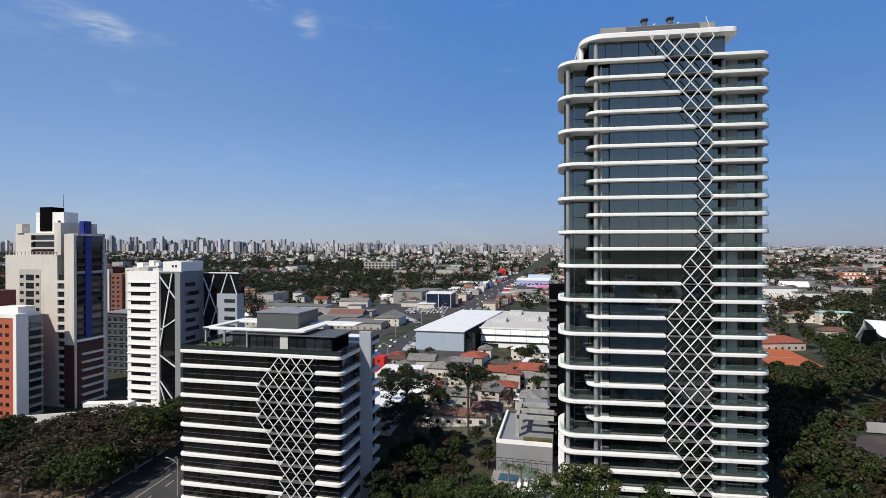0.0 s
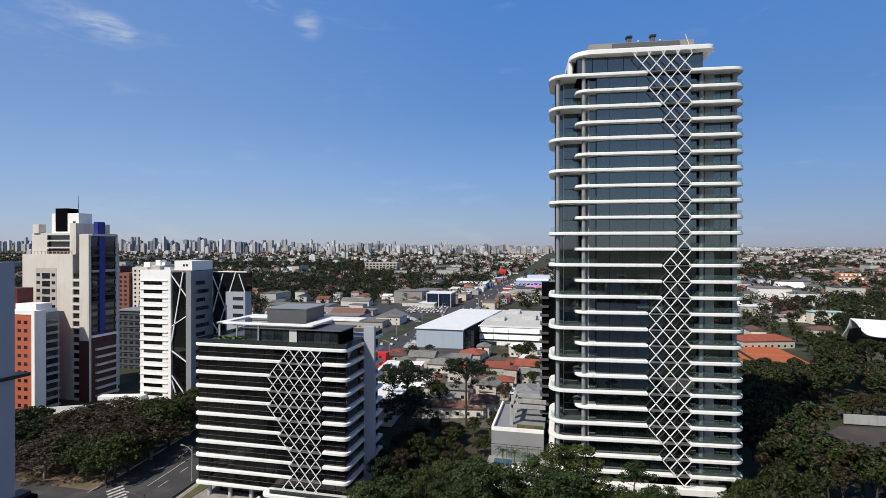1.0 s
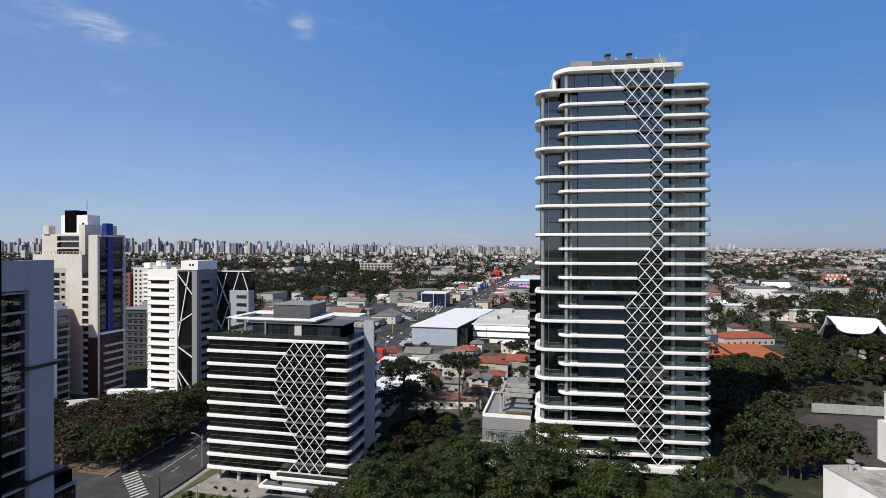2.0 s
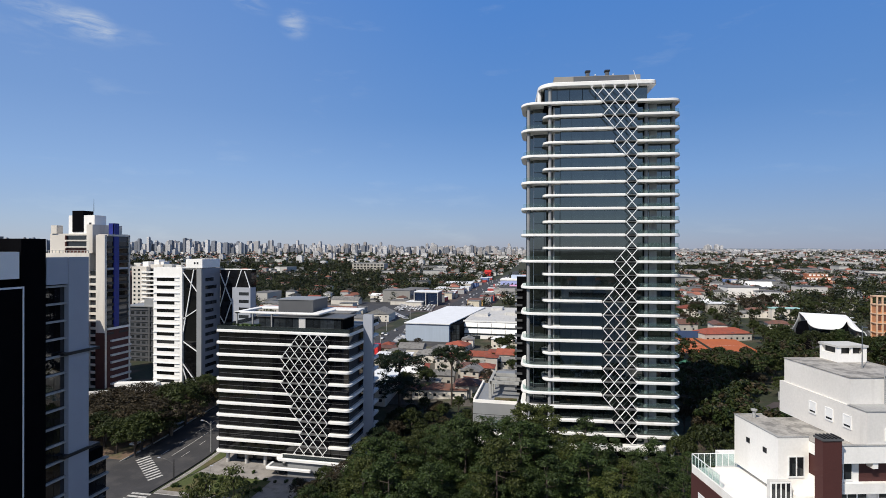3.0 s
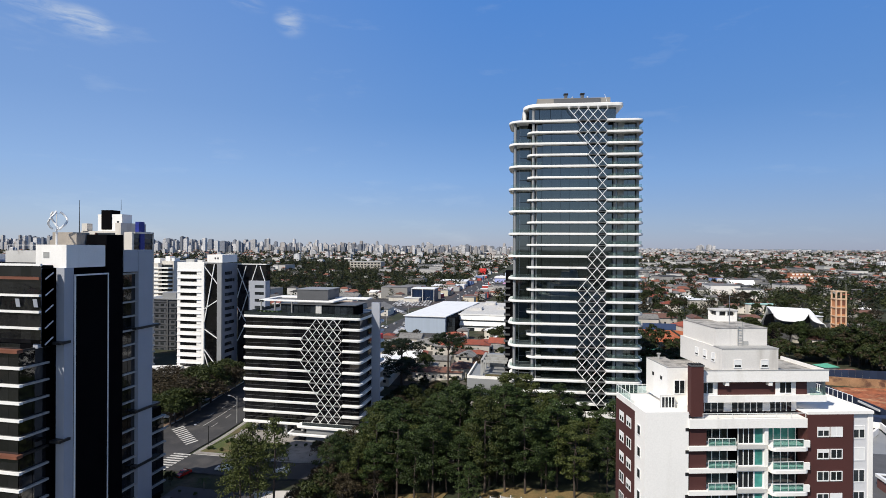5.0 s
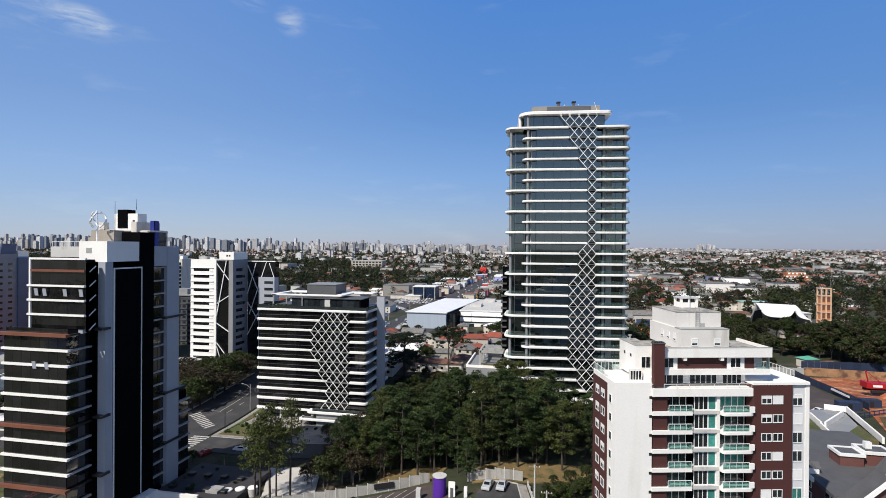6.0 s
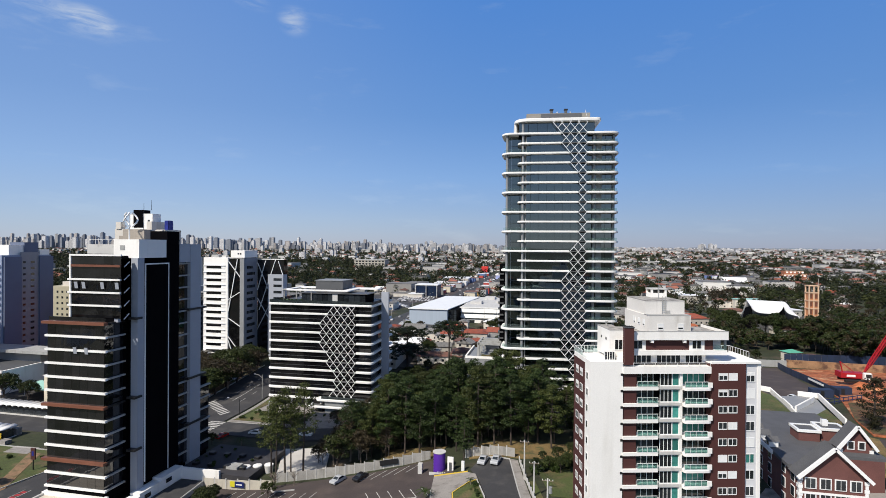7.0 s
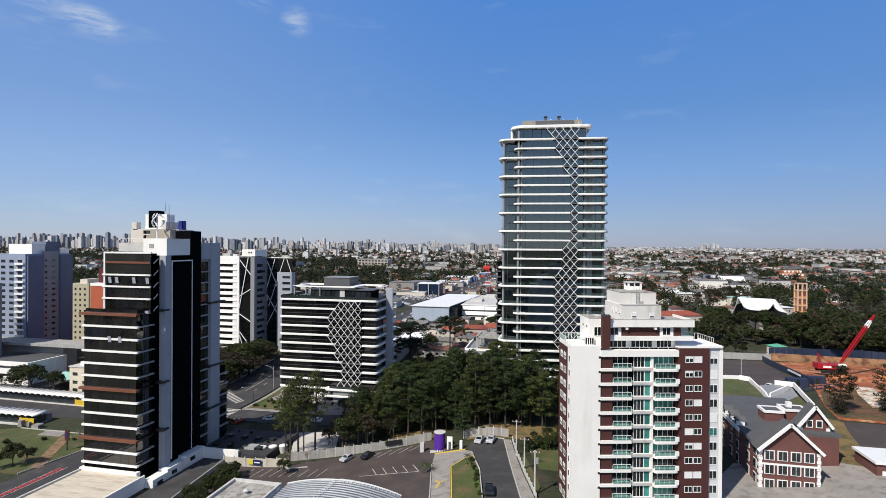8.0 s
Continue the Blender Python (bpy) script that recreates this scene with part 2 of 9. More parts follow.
GREENGLASS = mat("green_tinted_glass", (0.05, 0.22, 0.19), 0.05, vary=0.3, scale=0.5, fine=1.5, ior=1.6, by_object=0.4)
RAILGLASS = clear_glass("balustrade_glass", (0.84, 0.92, 0.90), 0.90)
TEALGLASS = clear_glass("teal_balustrade_glass", (0.50, 0.72, 0.69), 0.80)
CONCRETE = mat("grey_concrete", (0.34, 0.34, 0.33), 0.8, vary=0.15, scale=0.4, fine=8, second=(0.24, 0.23, 0.22), mix=0.3, streak=1, bump=0.006)
LIGHTCONC = mat("light_concrete", (0.52, 0.51, 0.49), 0.8, vary=0.1, scale=0.4, fine=8, second=(0.38, 0.37, 0.35), mix=0.3, bump=0.006)
DARKGREY = mat("dark_grey_cladding", (0.09, 0.092, 0.097), 0.5, vary=0.12, scale=0.4)
MIDGREY = mat("mid_grey_cladding", (0.24, 0.245, 0.25), 0.5, vary=0.1, scale=0.3)
STEELWHITE = mat("white_painted_steel", (0.78, 0.78, 0.77), 0.35, vary=0.04, scale=0.5)
BLACKMETAL = mat("black_metal", (0.015, 0.015, 0.016), 0.45, vary=0.2)
COPPER = mat("copper_brown_cladding", (0.17, 0.065, 0.038), 0.45, vary=0.18, scale=0.3)
BROWN = mat("brown_render", (0.066, 0.019, 0.016), 0.75, vary=0.1, scale=0.3, fine=7, bump=0.004)
ALU = mat("brushed_aluminium", (0.55, 0.56, 0.57), 0.35, 1.0, vary=0.08)
PALEBLUEGREY = mat("pale_grey_panel", (0.35, 0.37, 0.415), 0.5, vary=0.05, scale=0.3)

# ---- the ground: one sheet, falling towards the avenue, rising far off ----
def gz(x, y):
    near = float(np.interp(x, (-400, -130, -60, -42, -28, -12, 3, 30, 60, 85, 115, 160, 400), (-12, -11.6, -11.2, -9.6, -7.6, -4.6, -1.2, -1.4, 0.0, 2.6, 4.4, 4.0, 0)))
    far = float(np.interp(x, (-400, -150, -100, -60, 0, 40, 120, 400), (-9, -8, -6.5, -4, -3.2, -2, -0.5, 0)))
    t = smooth01(96, 170, y)
    behind = smooth01(20, -60, y) if y < 20 else 0.0
    z = near + (far - near) * t
    z += (-6 - z) * behind * 0.6
    d = math.hypot(x, y)
    if d > 700:
        s = smooth01(700, 3200, d)
        z += s * 34 + 5 * s * math.sin(x * 0.0021 + 1) * math.cos(y * 0.0017)
    return z


GRASS = mat("lawn_grass", (0.062, 0.078, 0.020), 0.9, vary=0.35, scale=0.12, fine=2.5, second=(0.115, 0.088, 0.040), mix=0.5, bump=0.05, bump_scale=5)
SCRUB = mat("ground_scrub_and_soil", (0.026, 0.032, 0.012), 0.95, vary=0.4, scale=0.05, fine=0.7, second=(0.070, 0.052, 0.034), mix=0.4, bump=0.15, bump_scale=0.8)
DRY = mat("dry_grass_bank", (0.17, 0.115, 0.045), 0.95, vary=0.35, scale=0.3, fine=3, second=(0.085, 0.08, 0.03), mix=0.5, bump=0.08, bump_scale=3)
ASPHALT = mat("worn_asphalt", (0.040, 0.039, 0.041), 0.85, vary=0.22, scale=0.15, fine=4, second=(0.060, 0.057, 0.056), mix=0.5, bump=0.01, bump_scale=10)
OLDASPHALT = mat("reddish_old_asphalt", (0.058, 0.045, 0.043), 0.88, vary=0.22, scale=0.12, fine=4, second=(0.078, 0.060, 0.054), mix=0.5, bump=0.01, bump_scale=10)
PAVING = mat("concrete_paving", (0.27, 0.25, 0.23), 0.85, vary=0.15, scale=0.3, fine=4, second=(0.19, 0.172, 0.155), mix=0.45, bump=0.01)
PAINT = mat("worn_road_paint", (0.54, 0.53, 0.50), 0.75, vary=0.2, scale=0.8, fine=5, second=(0.24, 0.23, 0.22), mix=0.5)
YELLOWPAINT = mat("yellow_road_paint", (0.62, 0.42, 0.05), 0.7, vary=0.15, scale=0.8, fine=5)
SOIL = mat("orange_bare_soil", (0.29, 0.088, 0.034), 0.95, vary=0.6, scale=0.13, fine=0.9, second=(0.44, 0.25, 0.13), mix=0.35, bump=0.25, bump_scale=0.5)
KERB = mat("kerb_concrete", (0.42, 0.41, 0.39), 0.85, vary=0.12)


def steps(edges):
    out = [edges[0][0]]
    for a, b, d in edges:
        n = max(1, round((b - a) / d))
        out += [a + (b - a) * k / n for k in range(1, n + 1)]
    return out


gx = steps([(-4600, -1200, 340), (-1200, -400, 80), (-400, -150, 16), (-150, 160, 4), (160, 400, 16), (400, 1200, 80), (1200, 4600, 340)])
gy = steps([(-4700, -1400, 330), (-1400, -300, 110), (-300, -20, 20), (-20, 190, 4), (190, 500, 14), (500, 1300, 50), (1300, 4700, 150)])
gv = [(x, y, gz(x, y) + (0.0 if abs(x) > 1200 or y > 1200 else 0.12 * noise.noise((x * 0.11, y * 0.11, 2.0)))) for y in gy for x in gx]
nx = len(gx)
gf = [(j * nx + i, j * nx + i + 1, (j + 1) * nx + i + 1, (j + 1) * nx + i) for j in range(len(gy) - 1) for i in range(nx - 1)]
gm = bpy.data.meshes.new("ground")
gm.from_pydata(gv, [], gf)
gm.materials.append(SCRUB)
gm.polygons.foreach_set("use_smooth", [True] * len(gf))
tagged(new("ground", gm), "uneven scrubby ground of dry grass and soil", "ground", kind="structure")


def ribbon(points, width, lift, thick=0.35, step=3.0, bm=None, shift=0.0):
    """A strip that follows the ground along points: a road, path, kerb or painted line."""
    bm = bm or bmesh.new()
    pts = []
    for a, b in zip(points, points[1:]):
        a, b = Vector(a), Vector(b)
        n = max(1, int((b - a).length / step))
        pts += [a + (b - a) * k / n for k in range(n)]
    pts.append(Vector(points[-1]))
    rows = []
    for i, p in enumerate(pts):
        d = (pts[min(i + 1, len(pts) - 1)] - pts[max(i - 1, 0)]).normalized()
        s = Vector((d.y, -d.x))
        c = p + s * shift
        l, r = c - s * width / 2, c + s * width / 2
        zl, zr, zc = gz(l.x, l.y), gz(r.x, r.y), gz(c.x, c.y)
        top = lift if width > 2 else 0
        zl, zr = (zl + lift, zr + lift)
        if width > 2 and thick > 0.5:
            zl = zr = max(zl, zr, zc + lift)
        rows.append([bm.verts.new((l.x, l.y, zl)), bm.verts.new((r.x, r.y, zr)), bm.verts.new((r.x, r.y, zr - thick)), bm.verts.new((l.x, l.y, zl - thick))])
    for a, b in zip(rows, rows[1:]):
        for k in range(4):
            bm.faces.new((a[k], b[k], b[(k + 1) % 4], a[(k + 1) % 4]))
    bm.faces.new(rows[0])
    bm.faces.new(rows[-1][::-1])
    bmesh.ops.recalc_face_normals(bm, faces=bm.faces)
    return bm


def sheet(outline, lift, material, name, label, category, kind="structure", cell=4.0, thick=0.3):
    """A paved or planted field inside an outline, lying on the ground."""
    bm = bmesh.new()
    f = bm.faces.new([bm.verts.new((x, y, 0)) for x, y in outline])
    f.normal_update()
    if f.normal.z < 0:
        f.normal_flip()
    xs, ys = [p[0] for p in outline], [p[1] for p in outline]
    for lo, hi, axis in ((min(xs), max(xs), 0), (min(ys), max(ys), 1)):
        k = math.ceil(lo / cell) * cell
        while k < hi:
            no = (1, 0, 0) if axis == 0 else (0, 1, 0)
            co = (k, 0, 0) if axis == 0 else (0, k, 0)
            bmesh.ops.bisect_plane(bm, geom=bm.verts[:] + bm.edges[:] + bm.faces[:], plane_co=co, plane_no=no)
            k += cell
    for v in bm.verts:
        v.co.z = gz(v.co.x, v.co.y) + lift
    edge = [e for e in bm.edges if e.is_boundary]
    got = bmesh.ops.extrude_edge_only(bm, edges=edge)
    for v in got["geom"]:
        if isinstance(v, bmesh.types.BMVert):
            v.co.z -= thick
    return solid(name, bm, material, label, category, kind=kind)

# ---- roads ----
AVENUE = [(-104, 60), (-104, 140), (-99, 200), (-96, 250), (-95, 300), (-93, 360), (-88, 440), (-85, 520), (-88, 640), (-88, 830), (-70, 1200)]


def avenue_x(y):
    return float(np.interp(y, [p[1] for p in AVENUE], [p[0] for p in AVENUE]))


solid("road", ribbon(AVENUE[:3], 22, 0.30, bm=ribbon(AVENUE[2:], 18, 0.30)), ASPHALT, "wide worn asphalt avenue running to the city", "road", kind="structure")
solid("road", ribbon([(-104, 62), (-107, 42), (-108.6, 20), (-110, -40), (-113, -140)], 14, 0.26), ASPHALT, "asphalt avenue past the lawns and bus stops", "road", kind="structure")
solid("road", ribbon([(-104, 79), (-62, 79), (-20, 80), (40, 88)], 11, 0.34), ASPHALT, "side street in front of the banded office block", "road", kind="structure")
solid("road", ribbon([(-300, 98), (-104, 96)], 10, 0.25), ASPHALT, "asphalt cross street under the plane trees", "road", kind="structure")

# ---- the tall tower with white bands and a lattice ----
F = 3.3
tower = thing("apartment_tower", (16, 117, -3), "tall dark-glass apartment tower with curved white bands and a white lattice", "tower")
TFY = 104.6
def flank_in(pts):
    """The left flank runs slightly inwards towards the back."""
    return [(x + (0.08 * (y - 108) if x < 5 and y > 108 else 0), y) for x, y in pts]


WING = rounded(27.0, 37.6, TFY - 0.2, 128, (0.2, 2.6, 2.6, 0))
CROWN = rounded(3.1, 31.6, TFY - 0.6, 128, (4.5, 1.6, 1.6, 3.0))
LX, LW = 27.05, 2.76
counts = {-1: 4, 0: 3, 1: 3, 2: 2, 3: 2, 4: 1, 5: 1, 6: 1, 7: 1, 8: 1, 9: 1, 10: 1, 11: 1, 12: 2, 13: 2, 14: 2, 15: 3, 16: 3, 17: 3, 18: 3, 19: 3,
          20: 3, 21: 3, 22: 3, 23: 2, 24: 2, 25: 1}


def band_end(z):
    """A band stops where the lattice field begins on its floor."""
    return LX - LW * counts.get(round((87 - z) / F), 1) - 0.05


wide_z = [87 - 2 * F * j for j in range(12)] + [11.1, 7.8, 4.5]
for z in wide_z:
    edge = flank_in(rounded(-1.1, band_end(z), TFY, 119, (3.3, 0, 0, 4.0)))
    part("band", slab(edge, z - 0.70, z, 0.12), WHITE, tower, smooth=40)
for j in range(11):
    z = 87 - F - 2 * F * j
    part("band", slab(rounded(4.3, band_end(z), TFY, 112, (2.2, 0, 0, 0.6)), z - 0.66, z, 0.12), WHITE, tower, smooth=40)
for k in range(26):
    z = 87 - F * k
    part("band", slab(WING, z - 0.70, z, 0.12), WHITE, tower, smooth=40)
part("crown_band", slab(CROWN, 90.5, 91.6, 0.16), WHITE, tower, smooth=40)
part("base_band", slab(rounded(-1.5, 34.6, TFY - 0.4, 130, (3.6, 3, 0, 5)), 0.4, 1.9, 0.15), WHITE, tower, "thick curved white base band", smooth=40)
part("base_wall", box(0.5, 34, 108, 128, -4, 0.5), DARKGREY, tower)

# dark core behind the glass, one piece
core = slab(rounded(8.6, 27.3, TFY + 1.25, 128, (0, 0, 0, 0)), -3, 90.5, 0.02)
part("core", core, BLACKPANEL, tower)
part("corner_core", box(2.0, 8.6, TFY + 4.4, 128, -3, 86.6), BLACKPANEL, tower)
part("wing_core", box(27.3, 36.4, TFY + 2.6, 127, -3, 86.4), BLACKPANEL, tower)
part("crown_core", box(4.6, 29.6, TFY + 1.3, 126, 86, 90.5), BLACKPANEL, tower)

# glazing: one pane per bay and floor
PW = 2.67


def pane(w, h, d=0.06):
    return lambda: box(-w / 2, w / 2, -d / 2, d / 2, 0.0, h)


for k in range(27):
    z0 = 87 - F * (k + 1) if k < 26 else 1.2
    if z0 < 0:
        continue
    for i in range(7):
        piece("pane", "tower_pane", pane(PW - 0.05, F - 0.80), TOWERGLASS, tower, (8.6 + PW * (i + 0.5), TFY + 1.18, z0 + 0.02))
    for i in range(3):
        piece("pane", "wing_pane", pane(2.9, F - 0.80), TOWERGLASS, tower, (28.9 + 3.0 * i, TFY + 2.52, z0 + 0.02))
for j in range(13):
    z0 = 87 - 2 * F * (j + 1) if j < 12 else 4.5
    h = 2 * F - 0.82 if j < 12 else F - 0.8
    for i in range(2):
        piece("pane", "corner_pane_%d" % h, pane(2.9, h), TOWERGLASS, tower, (3.5 + 3.0 * i, TFY + 4.32, z0 + 0.02))
for i in range(8):
    piece("pane", "crown_pane", pane(3.0, 3.5), TOWERGLASS, tower, (6.2 + 3.12 * i, TFY + 1.2, 87.02))

for k in range(26):
    piece("pane", "nook_pane", pane(1.36, F - 0.80), TOWERGLASS, tower, (7.9, TFY + 1.9, 87 - F * (k + 1) + 0.02))
# round columns at the corner balconies and the wing
for x, y, z1 in ((0.75, TFY + 1.9, 86.3), (6.0, TFY + 1.0, 90.5)):
    part("column", tube([(x, y, -3), (x, y, z1)], 0.42, 14), MIDGREY, tower, "round concrete column", smooth=40)
for x, y in ((29.5, TFY + 1.7), (36.0, TFY + 2.0)):
    part("column", tube([(x, y, -3), (x, y, 86.3)], 0.45, 14), MIDGREY, tower, "round concrete column", smooth=40)

# dark floor finish and glazed flank of the corner balconies
TERRACE = mat("dark_balcony_tile", (0.055, 0.055, 0.055), 0.6, vary=0.15)
for z in wide_z:
    part("balcony_floor", slab(flank_in(rounded(0.1, band_end(z) - 0.3, TFY + 0.9, 118, (2.4, 0, 0, 3.6))), z, z + 0.015, 0.004), TERRACE, tower)
for k in range(25):
    z = 87 - F * (k + 1)
    part("balcony_floor", box(27.4, 37.0, TFY + 0.4, 126, z, z + 0.015), TERRACE, tower)
for j in range(12):
    z0 = 87 - 2 * F * (j + 1)
    for i in range(2):
        piece("pane", "flank_pane", pane(3.3, 2 * F - 0.9), TOWERGLASS, tower, (0.45 + 0.272 * i, 111.2 + 3.4 * i, z0 + 0.03), 85.4)
    piece("pane", "return_pane", pane(3.4, 2 * F - 0.9), TOWERGLASS, tower, (2.0, 109.4, z0 + 0.03))
# glass balustrades on the double-height corner balconies and on the wing
for j in range(12):
    z = 87 - 2 * F * (j + 1) if j < 11 else 14.4
    pts = [p for p in rounded(-0.5, 9, TFY + 0.5, 124, (2.8, 0, 0, 0), 8)][:9]
    pts = [(-0.5, 111.0)] + pts + [(8.6, TFY + 0.5)]
    bm = bmesh.new()
    lo = [bm.verts.new((x, y, z)) for x, y in pts]
    hi = [bm.verts.new((x, y, z + 1.05)) for x, y in pts]
    for i in range(len(pts) - 1):
        bm.faces.new((lo[i], lo[i + 1], hi[i + 1], hi[i]))
    part("balustrade", bm, RAILGLASS, tower, "greenish glass balustrade", smooth=40)
for k in range(25):
    z = 87 - F * (k + 1)
    part("balustrade", box(27.6, 37.0, TFY + 1.0, TFY + 1.03, z, z + 1.0), RAILGLASS, tower, "greenish glass balustrade")
    if k % 7 != 3:
        part("wall_panel", box(30.4, 32.2, TFY + 2.3, TFY + 2.46, z + 0.02, z + F - 0.8), CONCRETE, tower, "grey concrete wall panel")

for j in range(12):
    z0 = 87 - 2 * F * (j + 1)
    part("partition", box(6.9, 7.2, TFY + 1.6, TFY + 4.3, z0 + 0.02, z0 + 2 * F - 0.72), CONCRETE, tower, "pale balcony partition wall")
    part("door_frame", box(2.1, 2.2, TFY + 4.2, TFY + 4.28, z0 + 0.02, z0 + 2 * F - 0.75), ALU, tower)
    for i, x in enumerate((3.55, 5.05)):
        part("transom", box(x - 1.4, x + 1.4, TFY + 4.2, TFY + 4.28, z0 + 2.6, z0 + 2.75), DARKGREY, tower)

# the white lattice over the facade
def lattice(owner, right, width, top, floor, y, size, per_floor, first, last):
    """Crossing struts: a diamond for each column and floor, with the slanting edges closed where the field narrows."""
    made = set()

    def strut(a, b):
        key = tuple(round(v, 2) for v in (*sorted((a, b))[0], *sorted((a, b))[1]))
        if key not in made:
            made.add(key)
            part("strut", beam((a[0], y, a[1]), (b[0], y, b[1]), size, size, up=(0, 1, 0)), STEELWHITE, owner)

    for k, n in per_floor.items():
        zc = top - floor * k
        above, below = per_floor.get(k - 1, n), per_floor.get(k + 1, n)
        for c in range(max(n, above, below)):
            x1, x0 = right - width * c, right - width * (c + 1)
            xm = (x0 + x1) / 2
            if k > first and c < n:
                strut((x0, zc), (xm, zc + floor / 2))
            if k > first and c < max(n, above):
                strut((x1, zc), (xm, zc + floor / 2))
            if k < last and c < n:
                strut((x0, zc), (xm, zc - floor / 2))
            if k < last and c < max(n, below):
                strut((x1, zc), (xm, zc - floor / 2))


lattice(tower, LX, LW, 87 - 0.4, F, TFY - 0.45, 0.17, counts, -1, 26)

for c in range(5):
    x = LX - LW * c
    part("strut", beam((x, TFY - 0.45, 89.9), (x - LW * 0.17, TFY - 0.55, 91.0), 0.17, 0.17, up=(0, 1, 0)), STEELWHITE, tower)
    if c < 4:
        part("strut", beam((x - LW, TFY - 0.45, 89.9), (x - LW * 0.83, TFY - 0.55, 91.0), 0.17, 0.17, up=(0, 1, 0)), STEELWHITE, tower)
GRILLE = mat("grey_metal_grille", (0.13, 0.13, 0.13), 0.6, vary=0.15, scale=0.5)
# grilles of grey slats between lattice and glass at each floor
for k, n in counts.items():
    if k >= 0:
        part("ledge", box(LX - LW * n + 0.2, LX - 0.2, TFY - 0.32, TFY + 1.1, 86.55 - F * k, 86.72 - F * k), GRILLE, tower, "grey service ledge")

# roof
part("roof_room", slab(rounded(7.2, 28.4, TFY + 3.0, 124, (0, 0, 0, 0)), 91.6, 94.0, 0.05), mat("tan_grey_render", (0.25, 0.235, 0.21), 0.8, vary=0.12, scale=0.4), tower, "low grey roof room")
part("roof_screen", box(12.0, 25.5, TFY + 2.7, TFY + 2.95, 91.6, 93.8), DARKGREY, tower)
for x in (15.6, 20.4):
    part("extractor", slab(rounded(x - 0.45, x + 0.45, 107.9, 108.9, (0.15, 0.15, 0.15, 0.15), 2), 94.0, 95.1, 0.05), DARKGREY, tower, "dark roof extractor")
    part("extractor_cap", slab(rounded(x - 0.65, x + 0.65, 107.7, 109.1, (0.15, 0.15, 0.15, 0.15), 2), 95.1, 95.5, 0.05), BLACKMETAL, tower)
part("roof_mast", tube([(27.6, 107, 91.6), (26.6, 107, 94.8)], 0.06, 6), STEELWHITE, tower)
for x in (17.6, 22.0):
    part("antenna_dish", tube([(x, 108.5, 94.0), (x, 108.5, 94.3), (x - 0.12, 108.35, 94.5)], [0.05, 0.12, 0.22], 10), STEELWHITE, tower)
part("crown_leg", slab(rounded(3.1, 4.0, TFY + 3.6, 112, (0.3, 0.2, 0.2, 0.2), 3), 87.0, 90.6, 0.05), WHITE, tower, "white leg of the crown band", smooth=40)
# rear service wing with stacked grey ledges
for k in range(18):
    z = 38 - 2.2 * k
    if z > -2:
        part("rear_ledge", box(-2.2, -0.2, 124.5, 128, z, z + 0.55), DARKGREY, tower)
part("rear_core", box(-1.7, 2, 125, 129, -3, 42), BLACKPANEL, tower)

# the whole tower stands five degrees off the street grid
pivot = Matrix.Translation((10.6, TFY, 0.42))
tower.matrix_basis = pivot @ Matrix.Rotation(radians(5), 4, "Z") @ Matrix.Translation((-10.6, -TFY, 0)) @ tower.matrix_basis

# ---- the banded office block ----
office = thing("office_block", (-66, 116, -11.3), "eleven-storey dark glass office block with white bands and lattice", "office building")
OX0, OX1, OY0, OY1, OT, OF = -87.2, -46.4, 103.0, 127.0, 27.7, 3.42
OUT = rounded(OX0, OX1, OY0, OY1, (1.1, 1.6, 0.6, 1.1), 5)
FIELD = {1: 4, 2: 5, 3: 5, 4: 5, 5: 4, 6: 4, 7: 3, 8: 3, 9: 3, 10: 4}
part("band", slab(OUT, OT - 0.78, OT, 0.12), WHITE, office, smooth=40)
for k, n in FIELD.items():
    # each band stops at the lattice and goes on beyond it
    z = OT - OF * k
    end = -52.8 - 2.76 * n + 0.1
    wedge = [(x, y + 0.62 * max(0.0, (x - OX0 - 1.2) / (end - OX0 - 1.2)) if y < OY0 + 1 else y) for x, y in rounded(OX0, end, OY0, OY1, (1.1, 0.1, 0.1, 1.1), 5)]
    part("band", slab(wedge, z - 0.78, z, 0.12), WHITE, office, smooth=40)
    part("band", slab(rounded(-52.8, OX1, OY0, OY1, (0.1, 1.6, 0.6, 0.1), 5), z - 0.78, z, 0.12), WHITE, office, smooth=40)
part("core", slab(rounded(OX0 + 0.9, OX1 - 1.1, OY0 + 0.95, OY1 - 1, (0.5, 0.5, 0.5, 0.5), 2), -7.4, OT - 0.2, 0.02), BLACKPANEL, office)
for k in range(10):
    z0 = OT - OF * (k + 1)
    for i in range(15):
        piece("pane", "office_pane", pane(2.55, OF - 1.0), OFFICEGLASS, office, (OX0 + 1.9 + 2.63 * i, OY0 + 0.88, z0 + 0.02))
    for i in range(7):
        piece("pane", "office_side_pane", pane(2.9, OF - 1.0), OFFICEGLASS, office, (OX1 - 1.02, OY0 + 2.9 + 3.0 * i, z0 + 0.02), 90)
    part("mid_rail", box(OX0 + 0.95, OX1 - 1.0, OY0 + 0.78, OY0 + 0.83, z0 + 1.15, z0 + 1.23), DARKGREY, office)
lattice(office, -52.8, 2.76, OT - 0.5, OF, OY0 - 0.4, 0.16, {0: 3, 1: 4, 2: 5, 3: 5, 4: 5, 5: 4, 6: 4, 7: 3, 8: 3, 9: 3, 10: 4}, 0, 10)
for k, n in {1: 4, 2: 5, 3: 5, 4: 5, 5: 4, 6: 4, 7: 3, 8: 3, 9: 3}.items():
    part("ledge", box(-52.8 - 2.76 * n + 0.2, -53.0, OY0 - 0.3, OY0 + 0.85, OT - OF * k - 0.62, OT - OF * k - 0.42), GRILLE, office, "grey service ledge")
